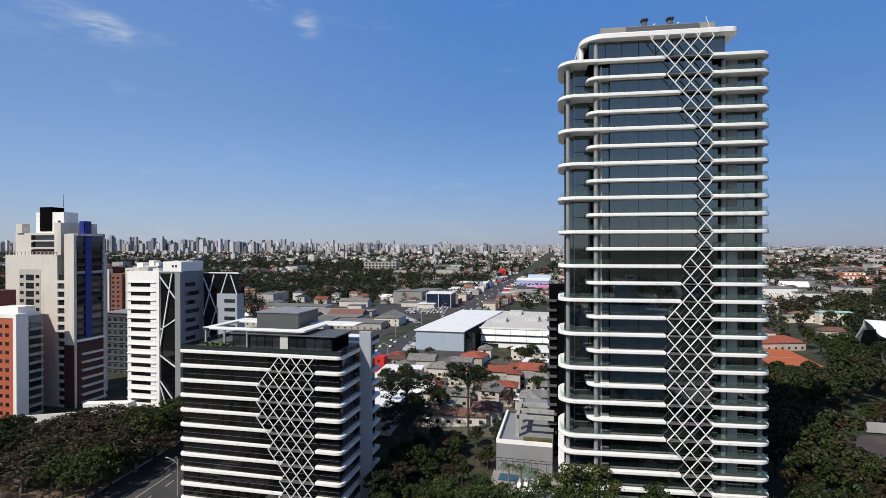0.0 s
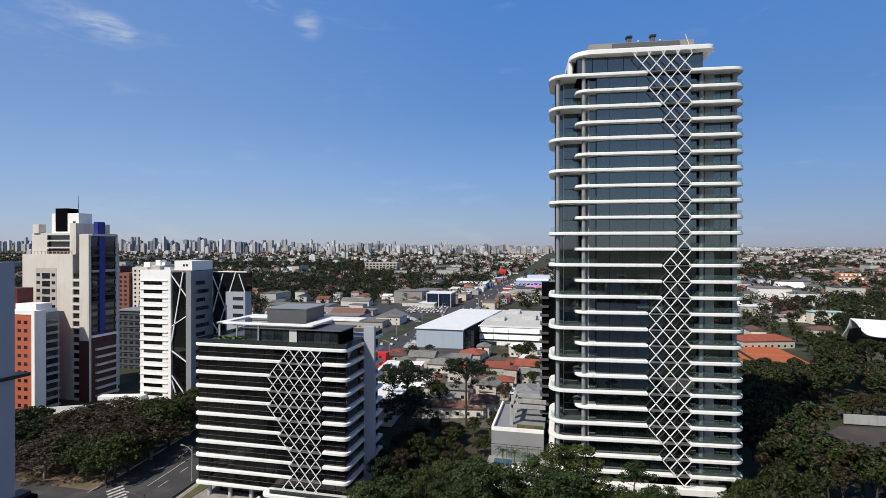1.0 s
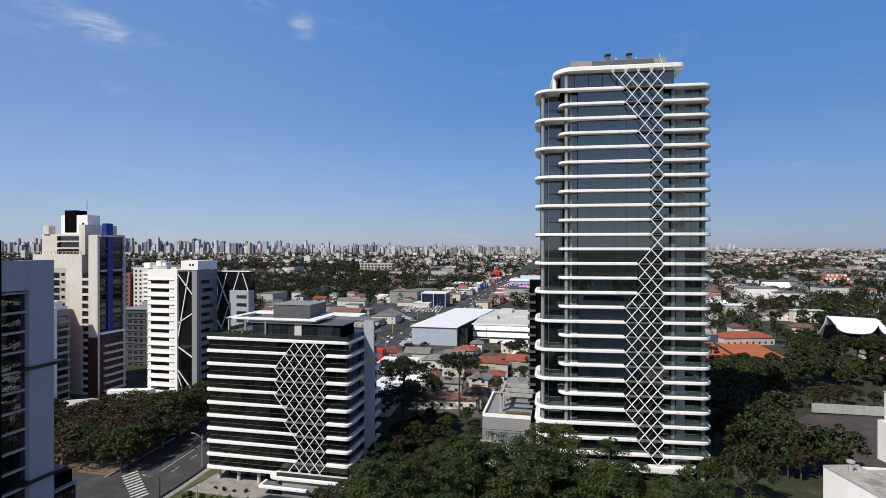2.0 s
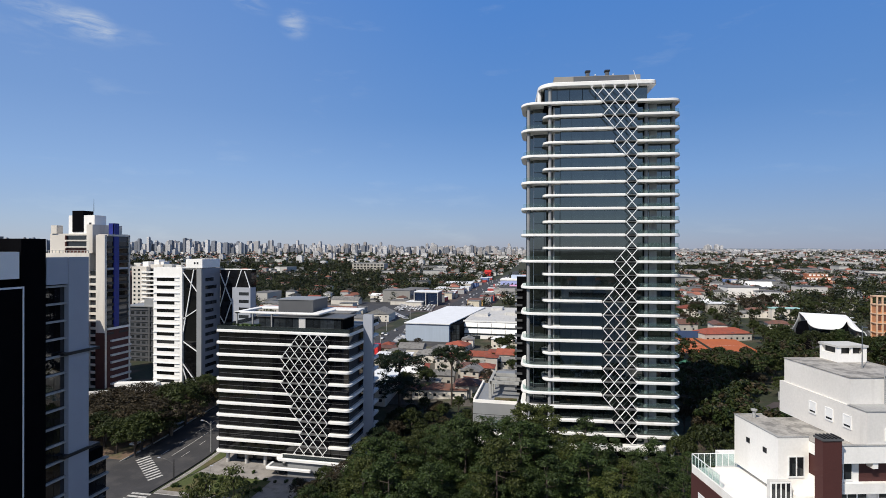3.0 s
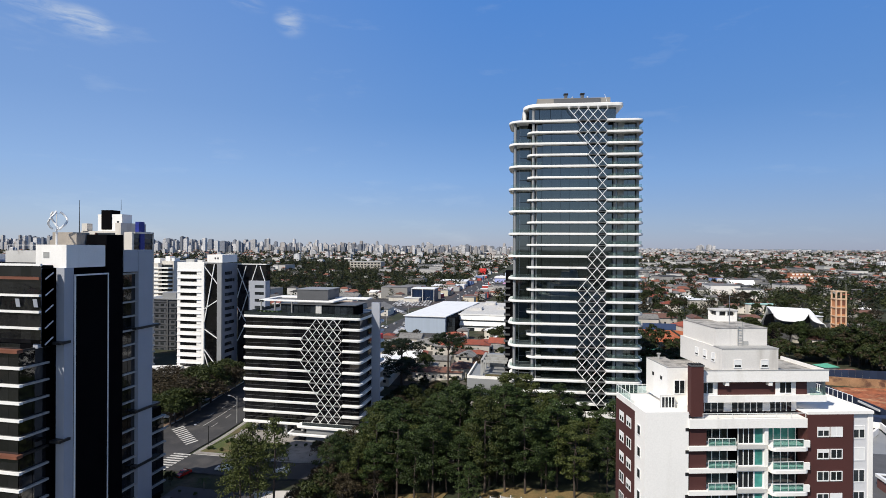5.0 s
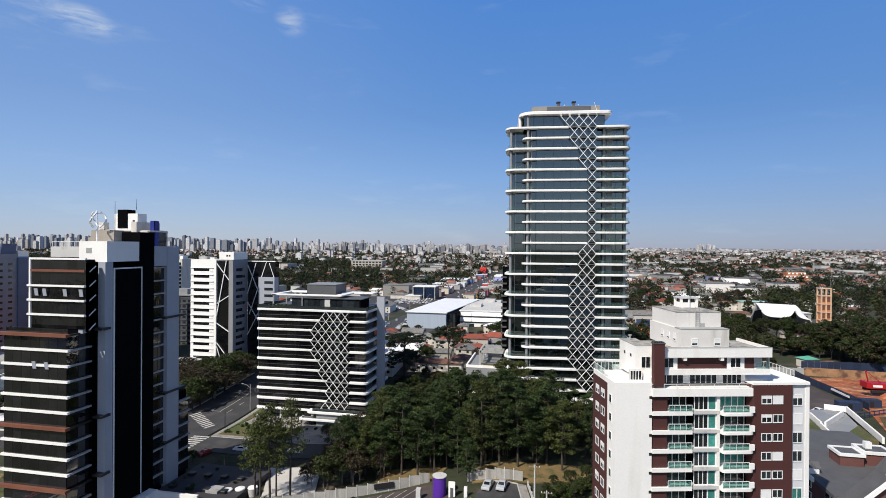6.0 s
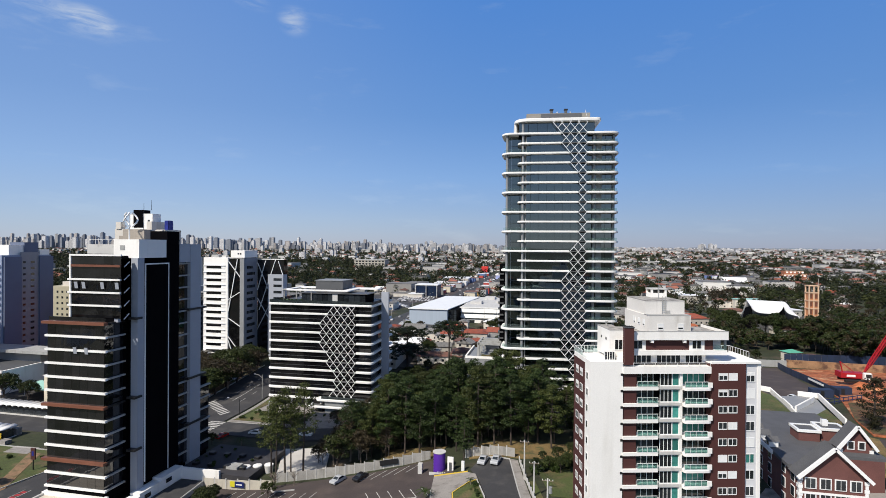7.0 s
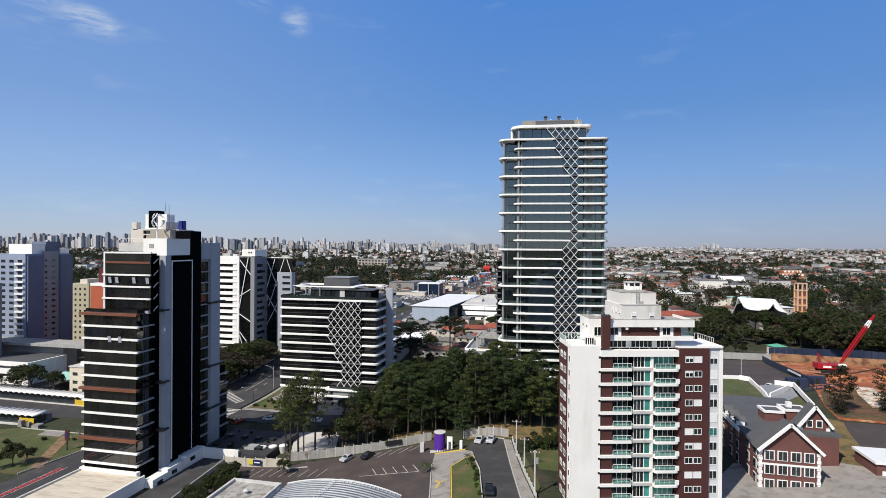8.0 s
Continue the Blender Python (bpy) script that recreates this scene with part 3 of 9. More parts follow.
# pale fin wall at the rear corner
part("fin_wall", slab(rounded(OX1 - 0.3, OX1 + 2.6, 113.4, 114.4, (0.1, 0.1, 0.1, 0.1), 1), -11, 31.6, 0.05), PALEBLUEGREY, office, "tall pale grey fin wall")
SMOKED = clear_glass("smoked_balustrade_glass", (0.30, 0.32, 0.33), 0.7)
CANOPYGREY = mat("slate_metal_cladding", (0.12, 0.125, 0.13), 0.55, vary=0.1, scale=0.4)
# open ground storey: recessed glass, columns, canopy
part("lobby", box(OX0 + 4, OX1 - 2, OY0 + 4.5, OY1 - 2, -11.4, -7.0), WINDOWGLASS, office, "recessed dark glass lobby")
for i in range(7):
    x = OX0 + 2.6 + 5.9 * i
    part("column", tube([(x, OY0 + 2.4, -11.4), (x, OY0 + 2.4, -7.2)], 0.5, 12), LIGHTCONC, office, "round concrete column", smooth=40)
part("canopy", slab(rounded(-69.2, -56.0, OY0 - 4.1, OY0 - 3.3, (0.7, 0.3, 0.1, 0.1), 6), -8.9, -8.15, 0.12), WHITE, office, "white rounded entrance canopy", smooth=40)
part("canopy_side", slab(rounded(-69.2, -68.4, OY0 - 3.3, OY0 - 0.4, (0.1, 0.1, 0.1, 0.3), 4), -8.896, -8.154, 0.12), WHITE, office, smooth=40)
part("canopy_roof", box(-68.4, -56.2, OY0 - 3.3, OY0 - 0.5, -8.7, -8.45), CANOPYGREY, office, "grey canopy roof")
part("podium_deck", slab(rounded(-66.6, -41.0, OY0 - 3.7, OY0 - 0.1, (1.7, 0.5, 0.1, 1.2), 6), -6.6, -5.75, 0.14), WHITE, office, "white rounded deck edge over the entrance", smooth=40)
part("deck_paving", box(-64.6, -41.5, OY0 - 3.3, OY0 - 0.3, -5.75, -5.70), LIGHTCONC, office)
part("deck_rail", box(-64.4, -41.5, OY0 - 3.25, OY0 - 3.2, -5.7, -4.75), SMOKED, office, "glass deck rail")
part("podium_wall", slab(rounded(-63.2, -41.6, OY0 - 2.9, OY0 + 3.0, (0.2, 0.2, 0.1, 0.1), 3), -11.3, -6.6, 0.03), MIDGREY, office, "plain grey podium wall")
part("entrance_drum", tube([(-65.7, OY0 - 0.8, -11.4), (-65.7, OY0 - 0.8, -8.9)], 1.7, 20), WINDOWGLASS, office, "round glazed entrance", smooth=40)
# roof terrace: rail, pergola slab, glazed room, plant box
zr = OT
bm = box(OX0 + 0.4, OX1 - 0.4, OY0 + 0.4, OY0 + 0.43, zr, zr + 1.1)
box(OX1 - 0.43, OX1 - 0.4, OY0 + 0.43, OY1, zr, zr + 1.1, bm)
box(OX0 + 0.4, OX0 + 0.43, OY0 + 0.43, OY1, zr, zr + 1.1, bm)
part("balustrade", bm, SMOKED, office, "dark glass terrace balustrade")
part("terrace_floor", box(OX0 + 0.8, OX1 - 0.8, OY0 + 0.8, OY1 - 1, zr, zr + 0.06), DARKGREY, office)
part("planter", box(OX0 + 3.4, OX0 + 9, OY0 + 4, OY0 + 9, zr + 0.06, zr + 0.45), mat("planter_green", (0.08, 0.13, 0.03), 0.9, vary=0.4, fine=4, bump=0.1, bump_scale=4), office, "green planted roof bed")
room = part("terrace_room", box(-76, -50.5, OY0 + 4.5, OY0 + 13, zr + 0.06, zr + 3.3), BLACKPANEL, office)
for i in range(12):
    if i != 6:
        piece("pane", "terrace_pane", pane(2.0, 2.9), WINDOWGLASS, office, (-75 + 2.1 * i, OY0 + 4.44, zr + 0.2))
part("doorway", box(-63.6, -61.6, OY0 + 4.3, OY0 + 4.5, zr + 0.06, zr + 3.3), LIGHTCONC, office)
part("roof_slab", slab(rounded(-83.5, -57, OY0 + 3.6, OY0 + 5.4, (0.2, 0.6, 0.6, 0.2), 3), zr + 4.2, zr + 4.7, 0.08), WHITE, office)
part("roof_slab", slab(rounded(-83.5, -81.5, OY0 + 3.6, OY0 + 20, (0.2, 0.2, 0.2, 0.2), 3), zr + 4.204, zr + 4.696, 0.08), WHITE, office)
part("roof_slab", slab(rounded(-83.5, -49.5, OY0 + 15, OY0 + 20, (0.2, 0.6, 0.6, 0.2), 3), zr + 4.208, zr + 4.692, 0.08), WHITE, office)
part("roof_slab", slab(rounded(-60, -57, OY0 + 5, OY0 + 20, (0.2, 0.6, 0.6, 0.2), 3), zr + 4.212, zr + 4.688, 0.08), WHITE, office)
part("room_roof", slab(rounded(-76.6, -49.6, OY0 + 3.9, OY0 + 13.6, (0.3, 0.3, 0.3, 0.3), 2), zr + 3.3, zr + 3.6, 0.06), DARKGREY, office)
for x in (-83, -78, -72):
    part("post", box(x, x + 0.35, OY0 + 3.8, OY0 + 4.2, zr + 0.06, zr + 4.2), CONCRETE, office)
part("plant_box", box(-72.5, -61.5, OY0 + 9, OY0 + 19, zr + 3.6, zr + 7.8), DARKGREY, office, "grey metal plant box")
part("plant_box_lid", box(-72.7, -61.3, OY0 + 8.8, OY0 + 19.2, zr + 7.8, zr + 8.0), MIDGREY, office)

# ---- the black glass office tower by the avenue ----
dark = thing("dark_office_tower", (-88, 40, -10), "black mirror-glass office tower with pale pillars and copper bands", "office building")
FB = 3.13
part("low_core", box(-97.4, -82.3, 25.1, 32.5, -9, 31.0), BLACKPANEL, dark)
part("upper_core", box(-93.3, -82.0, 27.4, 33, 31, 46.1), BLACKPANEL, dark)
part("shaft_core", box(-96, -80.2, 32.2, 53.2, -10.5, 46.5), BLACKPANEL, dark)
part("rear_core", box(-96, -80.2, 53.2, 58, -10.5, 11.6), BLACKPANEL, dark)
for k in range(13):
    z = 28.1 + FB - FB * k
    copper = k in (0, 6, 10)
    ext = 0.8 if copper else 0.35
    bm = box(-97.6 - ext, -81.6 + 0.1, 25.0 - ext, 25.3, z - (0.6 if copper else 0.48), z)
    part("band", bm, COPPER if copper else WHITE, dark, "copper brown band" if copper else "")
    part("side_band", box(-82.0, -81.5, 25.3, 30.4, z - 0.42, z - 0.05), BLACKMETAL if copper else CONCRETE, dark)
    if k < 12:
        for i in range(7):
            piece("pane", "dark_front_pane", pane(2.16, FB - 0.55), DARKGLASS, dark, (-96.4 + 2.2 * i, 25.02, z - FB + 0.02))
        for i in range(2):
            piece("pane", "dark_side_pane", pane(2.5, FB - 0.46), DARKGLASS, dark, (-82.15, 26.4 + 2.6 * i, z - FB - 0.03), 90)
part("base_band", box(-98.2, -81.3, 24.3, 25.5, -9.4, -7.9), WHITE, dark)
part("parapet_rail", box(-97.4, -82.2, 25.3, 25.34, 31.3, 32.2), DARKGLASS, dark)
# upper glass block with its thin white frame
bm = box(-93.9, -93.5, 27.1, 27.5, 31.2, 46.5)
box(-93.5, -79.9, 27.1, 27.5, 46.1, 46.5, bm)
part("frame", bm, WHITE, dark, "thin white frame")
part("copper_band", box(-93.3, -80, 26.9, 27.35, 43.6, 44.1), COPPER, dark)
for z in (40.9, 37.9, 34.9):
    part("band", box(-94.2, -80.0, 26.9, 27.4, z - 0.4, z), WHITE, dark)
for r, z in enumerate((44.15, 40.95, 37.95, 34.95, 31.9)):
    h = (1.9, 2.62, 2.58, 2.58, 2.55)[r]
    for i in range(6):
        piece("pane", "dark_up_pane_%d" % r, pane(2.2, h), DARKGLASS, dark, (-92.2 + 2.22 * i, 27.32, z))
for i in (0.2, 1.1, 3.3, 5.0):
    part("open_sash", beam((-92.4 + 2.3 * i + 0.2, 27.0, 38.6), (-92.4 + 2.3 * i + 0.2, 26.75, 40.1), 0.9, 0.05, up=(0, 1, 0)), PALEBLUEGREY, dark, "tilted open window sash")
part("pillar", box(-80.95, -80.2, 28.2, 30.0, 31.2, 45.5), PALEBLUEGREY, dark, "pale braced fin wall")
part("corner_fin", box(-81.95, -80.9, 27.5, 28.4, 31.0, 45.6), PALEBLUEGREY, dark, "white corner fin")
part("corner_wall", box(-85.2, -83.6, 30.8, 31.6, 31.0, 45.6), PALEBLUEGREY, dark)
# pale pillars, black panel and window strips of the long side
part("pillar", box(-80.6, -78.8, 30.9, 32.9, -9.5, 45.6), PALEBLUEGREY, dark, "pale grey cladding pillar")
part("pillar", box(-80.6, -78.8, 49.2, 53.4, -10.5, 49.0), PALEBLUEGREY, dark, "pale grey cladding pillar")
part("head_panel", box(-80.4, -78.9, 45.1, 49.2, 44.2, 49.0), PALEBLUEGREY, dark)
part("black_panel", box(-80.3, -78.6, 33.1, 40.6, -7.5, 44.0), BLACKPANEL, dark, "tall matt black panel")
bm = box(-78.75, -78.45, 40.6, 40.78, -7.5, 44.3)
box(-78.75, -78.45, 32.95, 33.1, -7.5, 44.3, bm)
box(-78.75, -78.45, 33.1, 40.6, 44.0, 44.3, bm)
part("panel_edge", bm, STEELWHITE, dark, "thin white edge of the black panel")
part("black_shaft", box(-84, -79.1, 40.8, 45.1, -10, 52.2), BLACKPANEL, dark, "black shaft rising over the roof")
for k in range(17):
    z = 44.0 - FB * k
    if z < -9:
        continue
    part("side_band", box(-80.1, -79.3, 45.1, 49.2, z - 0.35, z), CONCRETE, dark)
    for i in range(2):
        piece("pane", "dark_strip_pane", pane(1.95, FB - 0.4), DARKGLASS, dark, (-79.75, 46.15 + 2.05 * i, z - FB + 0.02), 90)
    if z < 12:
        part("side_band", box(-80.1, -79.2, 53.4, 58.4, z - 0.35, z), CONCRETE, dark)
        for i in range(2):
            piece("pane", "dark_back_pane", pane(2.3, FB - 0.4), DARKGLASS, dark, (-79.75, 54.7 + 2.4 * i, z - FB + 0.02), 90)
    if z > 31.6 - FB:
        piece("pane", "dark_notch_pane", pane(1.4, FB - 0.4), DARKGLASS, dark, (-81.4, 31.9, z - FB + 0.02))
for z in (31.6, 13.2, 1.0):
    part("dark_fin", box(-80.6, -78.4, 29.6, 32.0, z - 0.25, z + 0.25), BLACKMETAL, dark)
    part("dark_fin", box(-80.6, -78.4, 48.0, 55.5, z - 0.25, z + 0.25), BLACKMETAL, dark)
# roof: white box, parapets, dark boxes, mast
part("roof_box", box(-86.0, -79.0, 31.5, 40.4, 45.6, 50.0), WALLWHITE, dark, "white roof box")
part("roof_vent", box(-84.2, -82.9, 31.42, 31.5, 47.5, 48.6), CONCRETE, dark)
part("roof_block", box(-95, -86.0, 33, 42, 46.5, 48.8), LIGHTCONC, dark)
for x, y, w, d, z1 in ((-88, 41, 5, 4, 52.6), (-83.5, 38, 2.0, 2, 52.4), (-92, 44, 4, 5, 51)):
    part("plant_box", box(x - w / 2, x + w / 2, y - d / 2, y + d / 2, 46.5, z1), mat("dull_beige_panel", (0.30, 0.265, 0.225), 0.75, vary=0.12), dark)
bm = bmesh.new()
for i in range(9):
    beam((-94.5 + i * 1.9, 33, 48.8), (-94.5 + i * 1.9, 33, 49.9), 0.07, 0.07, bm)
beam((-94.5, 33, 49.9), (-79.3, 33, 49.9), 0.08, 0.08, bm)
part("roof_rail", bm, STEELWHITE, dark)
part("mast", tube([(-87, 42, 52.6), (-87, 42, 59.5)], [0.09, 0.04], 6), BLACKMETAL, dark, "thin roof mast")

turbine = thing("wind_turbine", (-84.0, 34.0, 50.0), "white helical wind turbine on the black tower's roof", "wind turbine")
part("pole", tube([(-84, 34, 50.0), (-84, 34, 53.0)], 0.16, 8), STEELWHITE, turbine)
part("shaft", tube([(-84, 34, 53.0), (-84, 34, 56.6)], 0.09, 8), STEELWHITE, turbine)
for b in range(3):
    a0 = b * 2.094
    pts = [(-84 + 1.75 * math.sin(math.pi * (0.12 + 0.76 * k / 8)) * math.cos(a0 + k * 0.16), 34 + 1.75 * math.sin(math.pi * (0.12 + 0.76 * k / 8)) * math.sin(a0 + k * 0.16), 53.0 + 3.5 * k / 8) for k in range(9)]
    part("blade", tube(pts, 0.20, 6), STEELWHITE, turbine, smooth=40)
    for k in (1, 7):
        part("arm", beam((-84, 34, pts[k][2]), pts[k], 0.08, 0.08), STEELWHITE, turbine)

# podium: pale deck, white garage walls, dark terrace
podium = thing("office_podium", (-80, 20, -11), "cream roof deck and white garage walls at the tower's foot", "podium")
DECK = mat("cream_deck", (0.56, 0.50, 0.41), 0.8, vary=0.12, scale=0.5, fine=3, second=(0.42, 0.36, 0.29), mix=0.45, stretch=(0.2, 1.6, 1))
part("deck", box(-97.6, -79.5, 6, 24.3, -11.5, -8.6), DECK, podium)
part("deck_kerb", box(-98.1, -97.6, 6, 24.3, -11.6, -8.2), LIGHTCONC, podium)
for y0, y1, zt in ((24.5, 29.5, -9.3), (29.5, 36.5, -8.7), (36.5, 44, -8.0)):
    part("garage_wall", box(-79.4, -76.8, y0, y1, -11.6, zt), WALLWHITE, podium, "white stepped garage wall")
    part("window", box(-76.8, -76.74, y0 + 1.5, y0 + 3.4, zt - 1.9, zt - 0.9), WINDOWGLASS, podium)
part("terrace_wall", box(-76.8, -66.0, 43.4, 44.0, -11.6, -8.2), WALLWHITE, podium, "white terrace wall")
part("ramp", box(-76.6, -67.0, 14, 43.2, -12.4, -11.0), ASPHALT, podium, "dark garage ramp")
part("ramp_side", beam((-66.8, 14, -10.6), (-68.4, 40.4, -10.2), 0.3, 1.2), CONCRETE, podium)
part("terrace", box(-78.5, -58, 44, 62, -11.6, -9.2), mat("dark_slate_paving", (0.040, 0.038, 0.042), 0.75, vary=0.2, scale=0.4), podium, "dark terrace with planters")
part("ramp_wall", box(-79.4, -79.0, 12, 24.5, -11.5, -8.2), WALLWHITE, podium)
for i in range(8):
    x, y = -76 + (i % 4) * 4.6, 48 + (i // 4) * 7
    part("planter", slab(rounded(x - 0.8, x + 0.8, y - 0.8, y + 0.8, (0.3,) * 4, 2), -9.2, -8.5, 0.05), BLACKMETAL, podium)

for k in range(5):
    z = 31.6 + 3.0 * k
    part("fin_brace", beam((-80.15, 28.3, z), (-80.15, 29.9, z + 1.2), 0.1, 0.2), WHITE, dark)
for i, z in enumerate((24.0, 24.0)):
    part("open_sash", beam((-89.6 + 3.0 * i, 24.75, z), (-89.6 + 3.0 * i, 24.5, z + 1.5), 0.9, 0.05, up=(0, 1, 0)), PALEBLUEGREY, dark, "tilted open window sash")

# ---- the white and brown apartment block ----
flats = thing("apartment_block", (22.2, 16.1, 0), "white and brown apartment block with glazed balconies and stepped penthouse", "apartment building", turn=14)
FA = 2.75


def lbox(name, u0, u1, v0, v1, z0, z1, m, label=""):
    return part(name, box(u0, u1, v0, v1, z0, z1), m, flats, label, local=True)


def frame_grid(xs, zs, front, back, side):
    """One joined frame: a plate with an opening in every second bay of its middle row."""
    bm, got = bmesh.new(), {}

    def at(i, j, d):
        if (i, j, d) not in got:
            got[i, j, d] = bm.verts.new((xs[i], d, zs[j]) if side == 0 else (d, xs[i], zs[j]))
        return got[i, j, d]

    def full(i, j):
        return 0 <= i < len(xs) - 1 and 0 <= j < 3 and not (j == 1 and i % 2 == 1)

    for i in range(len(xs) - 1):
        for j in range(3):
            if full(i, j):
                bm.faces.new([at(p, q, front) for p, q in ((i, j), (i + 1, j), (i + 1, j + 1), (i, j + 1))])
                for di, dj, e in ((-1, 0, ((i, j), (i, j + 1))), (1, 0, ((i + 1, j), (i + 1, j + 1))), (0, -1, ((i, j), (i + 1, j))), (0, 1, ((i, j + 1), (i + 1, j + 1)))):
                    if not full(i + di, j + dj):
                        (a0, b0), (a1, b1) = e
                        bm.faces.new((at(a0, b0, front), at(a1, b1, front), at(a1, b1, back), at(a0, b0, back)))
    bmesh.ops.recalc_face_normals(bm, faces=bm.faces)
    return bm


def window(owner, u0, u1, v, z0, z1, n=2, glass=WINDOWGLASS, shut=0.0, side=0, frame_mat=None):
    """A window in the plane v (side 0) or, with side 1, in the plane u = v facing the other way; shut: how far its roller blind is down."""
    def bx(a0, a1, d0, d1, c0, c1, bm=None):
        return box(a0, a1, d0, d1, c0, c1, bm) if side == 0 else box(d0, d1, a0, a1, c0, c1, bm)
    t = 0.09
    xs = [u0, u0 + t]
    for k in range(1, n + 1):
        x = u0 + (u1 - u0 - t) * k / n
        xs += [x, x + t]
    zs = [z0 - 0.05, z0 + t, z1 - t, z1]
    w = part("window", frame_grid(xs, zs, v - 0.075, v - 0.004, side), frame_mat or STEELWHITE, owner, local=True)
    part("pane", bx(u0 + t, u1 - t, v - 0.035, v - 0.006, z0 + t, z1 - t), glass, w, local=True)
    if shut:
        part("blind", bx(u0 + t, u1 - t, v - 0.06, v - 0.04, z1 - t - (z1 - z0 - 2 * t) * shut, z1 - t), STEELWHITE, w, "white roller blind", local=True)
    return w


TANKWALL = mat("weathered_pale_render", (0.68, 0.655, 0.62), 0.8, vary=0.06, scale=0.3, fine=5, second=(0.52, 0.49, 0.45), mix=0.25, streak=1, bump=0.005)
ROOFDECK = mat("stained_roof_deck", (0.36, 0.34, 0.31), 0.85, vary=0.25, scale=0.5, fine=4, second=(0.20, 0.19, 0.175), mix=0.6)
rnd = random.Random(5)
lbox("body", 0, 5.5, 0, 9.3, -4, 29.4, WALLWHITE, "white rendered end wall")
lbox("brown_flank", -0.05, 0.0, 3.0, 9.3, -4, 29.0, BROWN)
lbox("rear_body", 5.0, 28.4, 9.3, 14, -4, 29.3, WALLWHITE)
lbox("recess", 5.5, 20.5, 1.5, 9.3, -4, 29.2, BLACKPANEL)
lbox("brown_tower", 20.5, 26.4, -0.25, 9.3, -4, 29.4, BROWN, "brown rendered bay")
lbox("end_wall", 26.4, 28.6, 0.15, 9.3, -4, 29.4, mat("pale_end_strip_paint", (0.62, 0.62, 0.63), 0.75, vary=0.05, scale=0.3), "pale grey end strip")
lbox("end_edge", 28.6, 29.2, 0.05, 9.3, -4, 29.4, WALLWHITE)
for i in range(11):
    z = 25.5 - FA * i
    lbox("brown_panel", 5.7, 7.9, 0.25, 0.6, z, z + FA - 0.5, BROWN)
    lbox("floor_band", 5.5, 11.5, -0.15, 1.6, z - 0.52, z, WALLWHITE)
    lbox("bay_band", 11.8, 15.6, 0.1, 1.6, z - 0.42, z + 0.06, LIGHTCONC)
    b = part("balcony_slab", slab(rounded(15.7, 20.5, -0.75, 1.6, (0.5, 0.7, 0.05, 0.05), 4), z - 0.52, z, 0.05), WALLWHITE, flats, smooth=40, local=True)
    part("parapet", box(19.7, 20.46, -0.72, -0.5, z, z + 0.85), WALLWHITE, b, local=True)
    lbox("bay_pier", 15.3, 15.75, 0.15, 1.5, z, z + FA - 0.42, WALLWHITE)
    # balustrades
    for u0, u1, v in ((7.95, 11.45, -0.1), (15.75, 19.7, -0.68)):
        r = part("balustrade", box(u0, u1, v, v + 0.02, z + 0.12, z + 0.95), TEALGLASS, flats, "teal glass balustrade", local=True)
        bm = box(u0, u1, v - 0.03, v + 0.05, z + 0.95, z + 1.02)
        box(u0, u1, v - 0.02, v + 0.04, z + 0.05, z + 0.11, bm)
        for k in range(5):
            x = u0 + (u1 - u0 - 0.05) * k / 4
            box(x, x + 0.05, v - 0.02, v + 0.04, z + 0.11, z + 0.95, bm)
        part("rail", bm, STEELWHITE, r, local=True)
    # balcony doors and bay windows
    window(flats, 8.2, 11.3, 1.48, z + 0.05, z + FA - 0.75, 3)
    window(flats, 16.2, 20.2, 1.48, z + 0.05, z + FA - 0.75, 4, GREENGLASS if i % 3 == 0 else WINDOWGLASS)
    window(flats, 12.0, 14.1, 0.5, z + 0.1, z + FA - 0.55, 3)
    window(flats, 14.1, 15.3, 0.5, z + 0.1, z + FA - 0.55, 1, GREENGLASS)
    # windows of the brown bay and the end strip
    for u in (21.7, 23.4):
        window(flats, u, u + 1.55, -0.25, z + 1.15, z + 2.35, 2, shut=rnd.choice((0, 0, 1.0, 1.0, 0.35)))
    window(flats, 26.65, 28.2, 0.15, z + 0.75, z + 2.35, 2, GREENGLASS if i == 5 else WINDOWGLASS, shut=rnd.choice((0, 0, 0.3, 1.0)))
    lbox("vent", 5.1, 5.5, -0.04, 0.0, z + 1.9, z + 2.3, BLACKMETAL)
    # left flank
    window(flats, 1.2, 2.2, 0.0, z + 0.9, z + 2.2, 1, side=1)
    for v in (4.0, 6.4):
        window(flats, v, v + 1.5, -0.05, z + 0.9, z + 2.2, 2, side=1, shut=rnd.choice((0, 0.4, 0.5)))
# top storeys, terrace, stepped penthouse
lbox("terrace_band", 5.5, 20.5, -0.2, 1.6, 27.75, 28.9, WALLWHITE)
lbox("terrace_floor", 0.15, 6.9, 0.15, 9.3, 29.4, 29.44, WALLWHITE)
lbox("terrace_floor", 6.9, 20.5, 1.6, 1.9, 28.1, 28.2, WALLWHITE)
lbox("terrace_floor", 20.5, 29.1, -0.2, 9.3, 29.404, 29.444, WALLWHITE)
for u0, u1, v0, v1 in ((0, 5.5, 0, 0.15), (0, 0.15, 0.15, 9.3), (29.05, 29.2, 0.05, 9.3), (20.5, 29.05, -0.25, -0.1)):
    lbox("parapet", u0, u1, v0, v1, 29.4, 29.75, WALLWHITE)
bm = bmesh.new()
for k in range(9):
    beam((0.08, 4.6 + 0.6 * k, 29.75), (0.08, 4.6 + 0.6 * k, 30.75), 0.05, 0.05, bm)
beam((0.08, 4.6, 30.75), (0.08, 9.4, 30.75), 0.06, 0.06, bm)
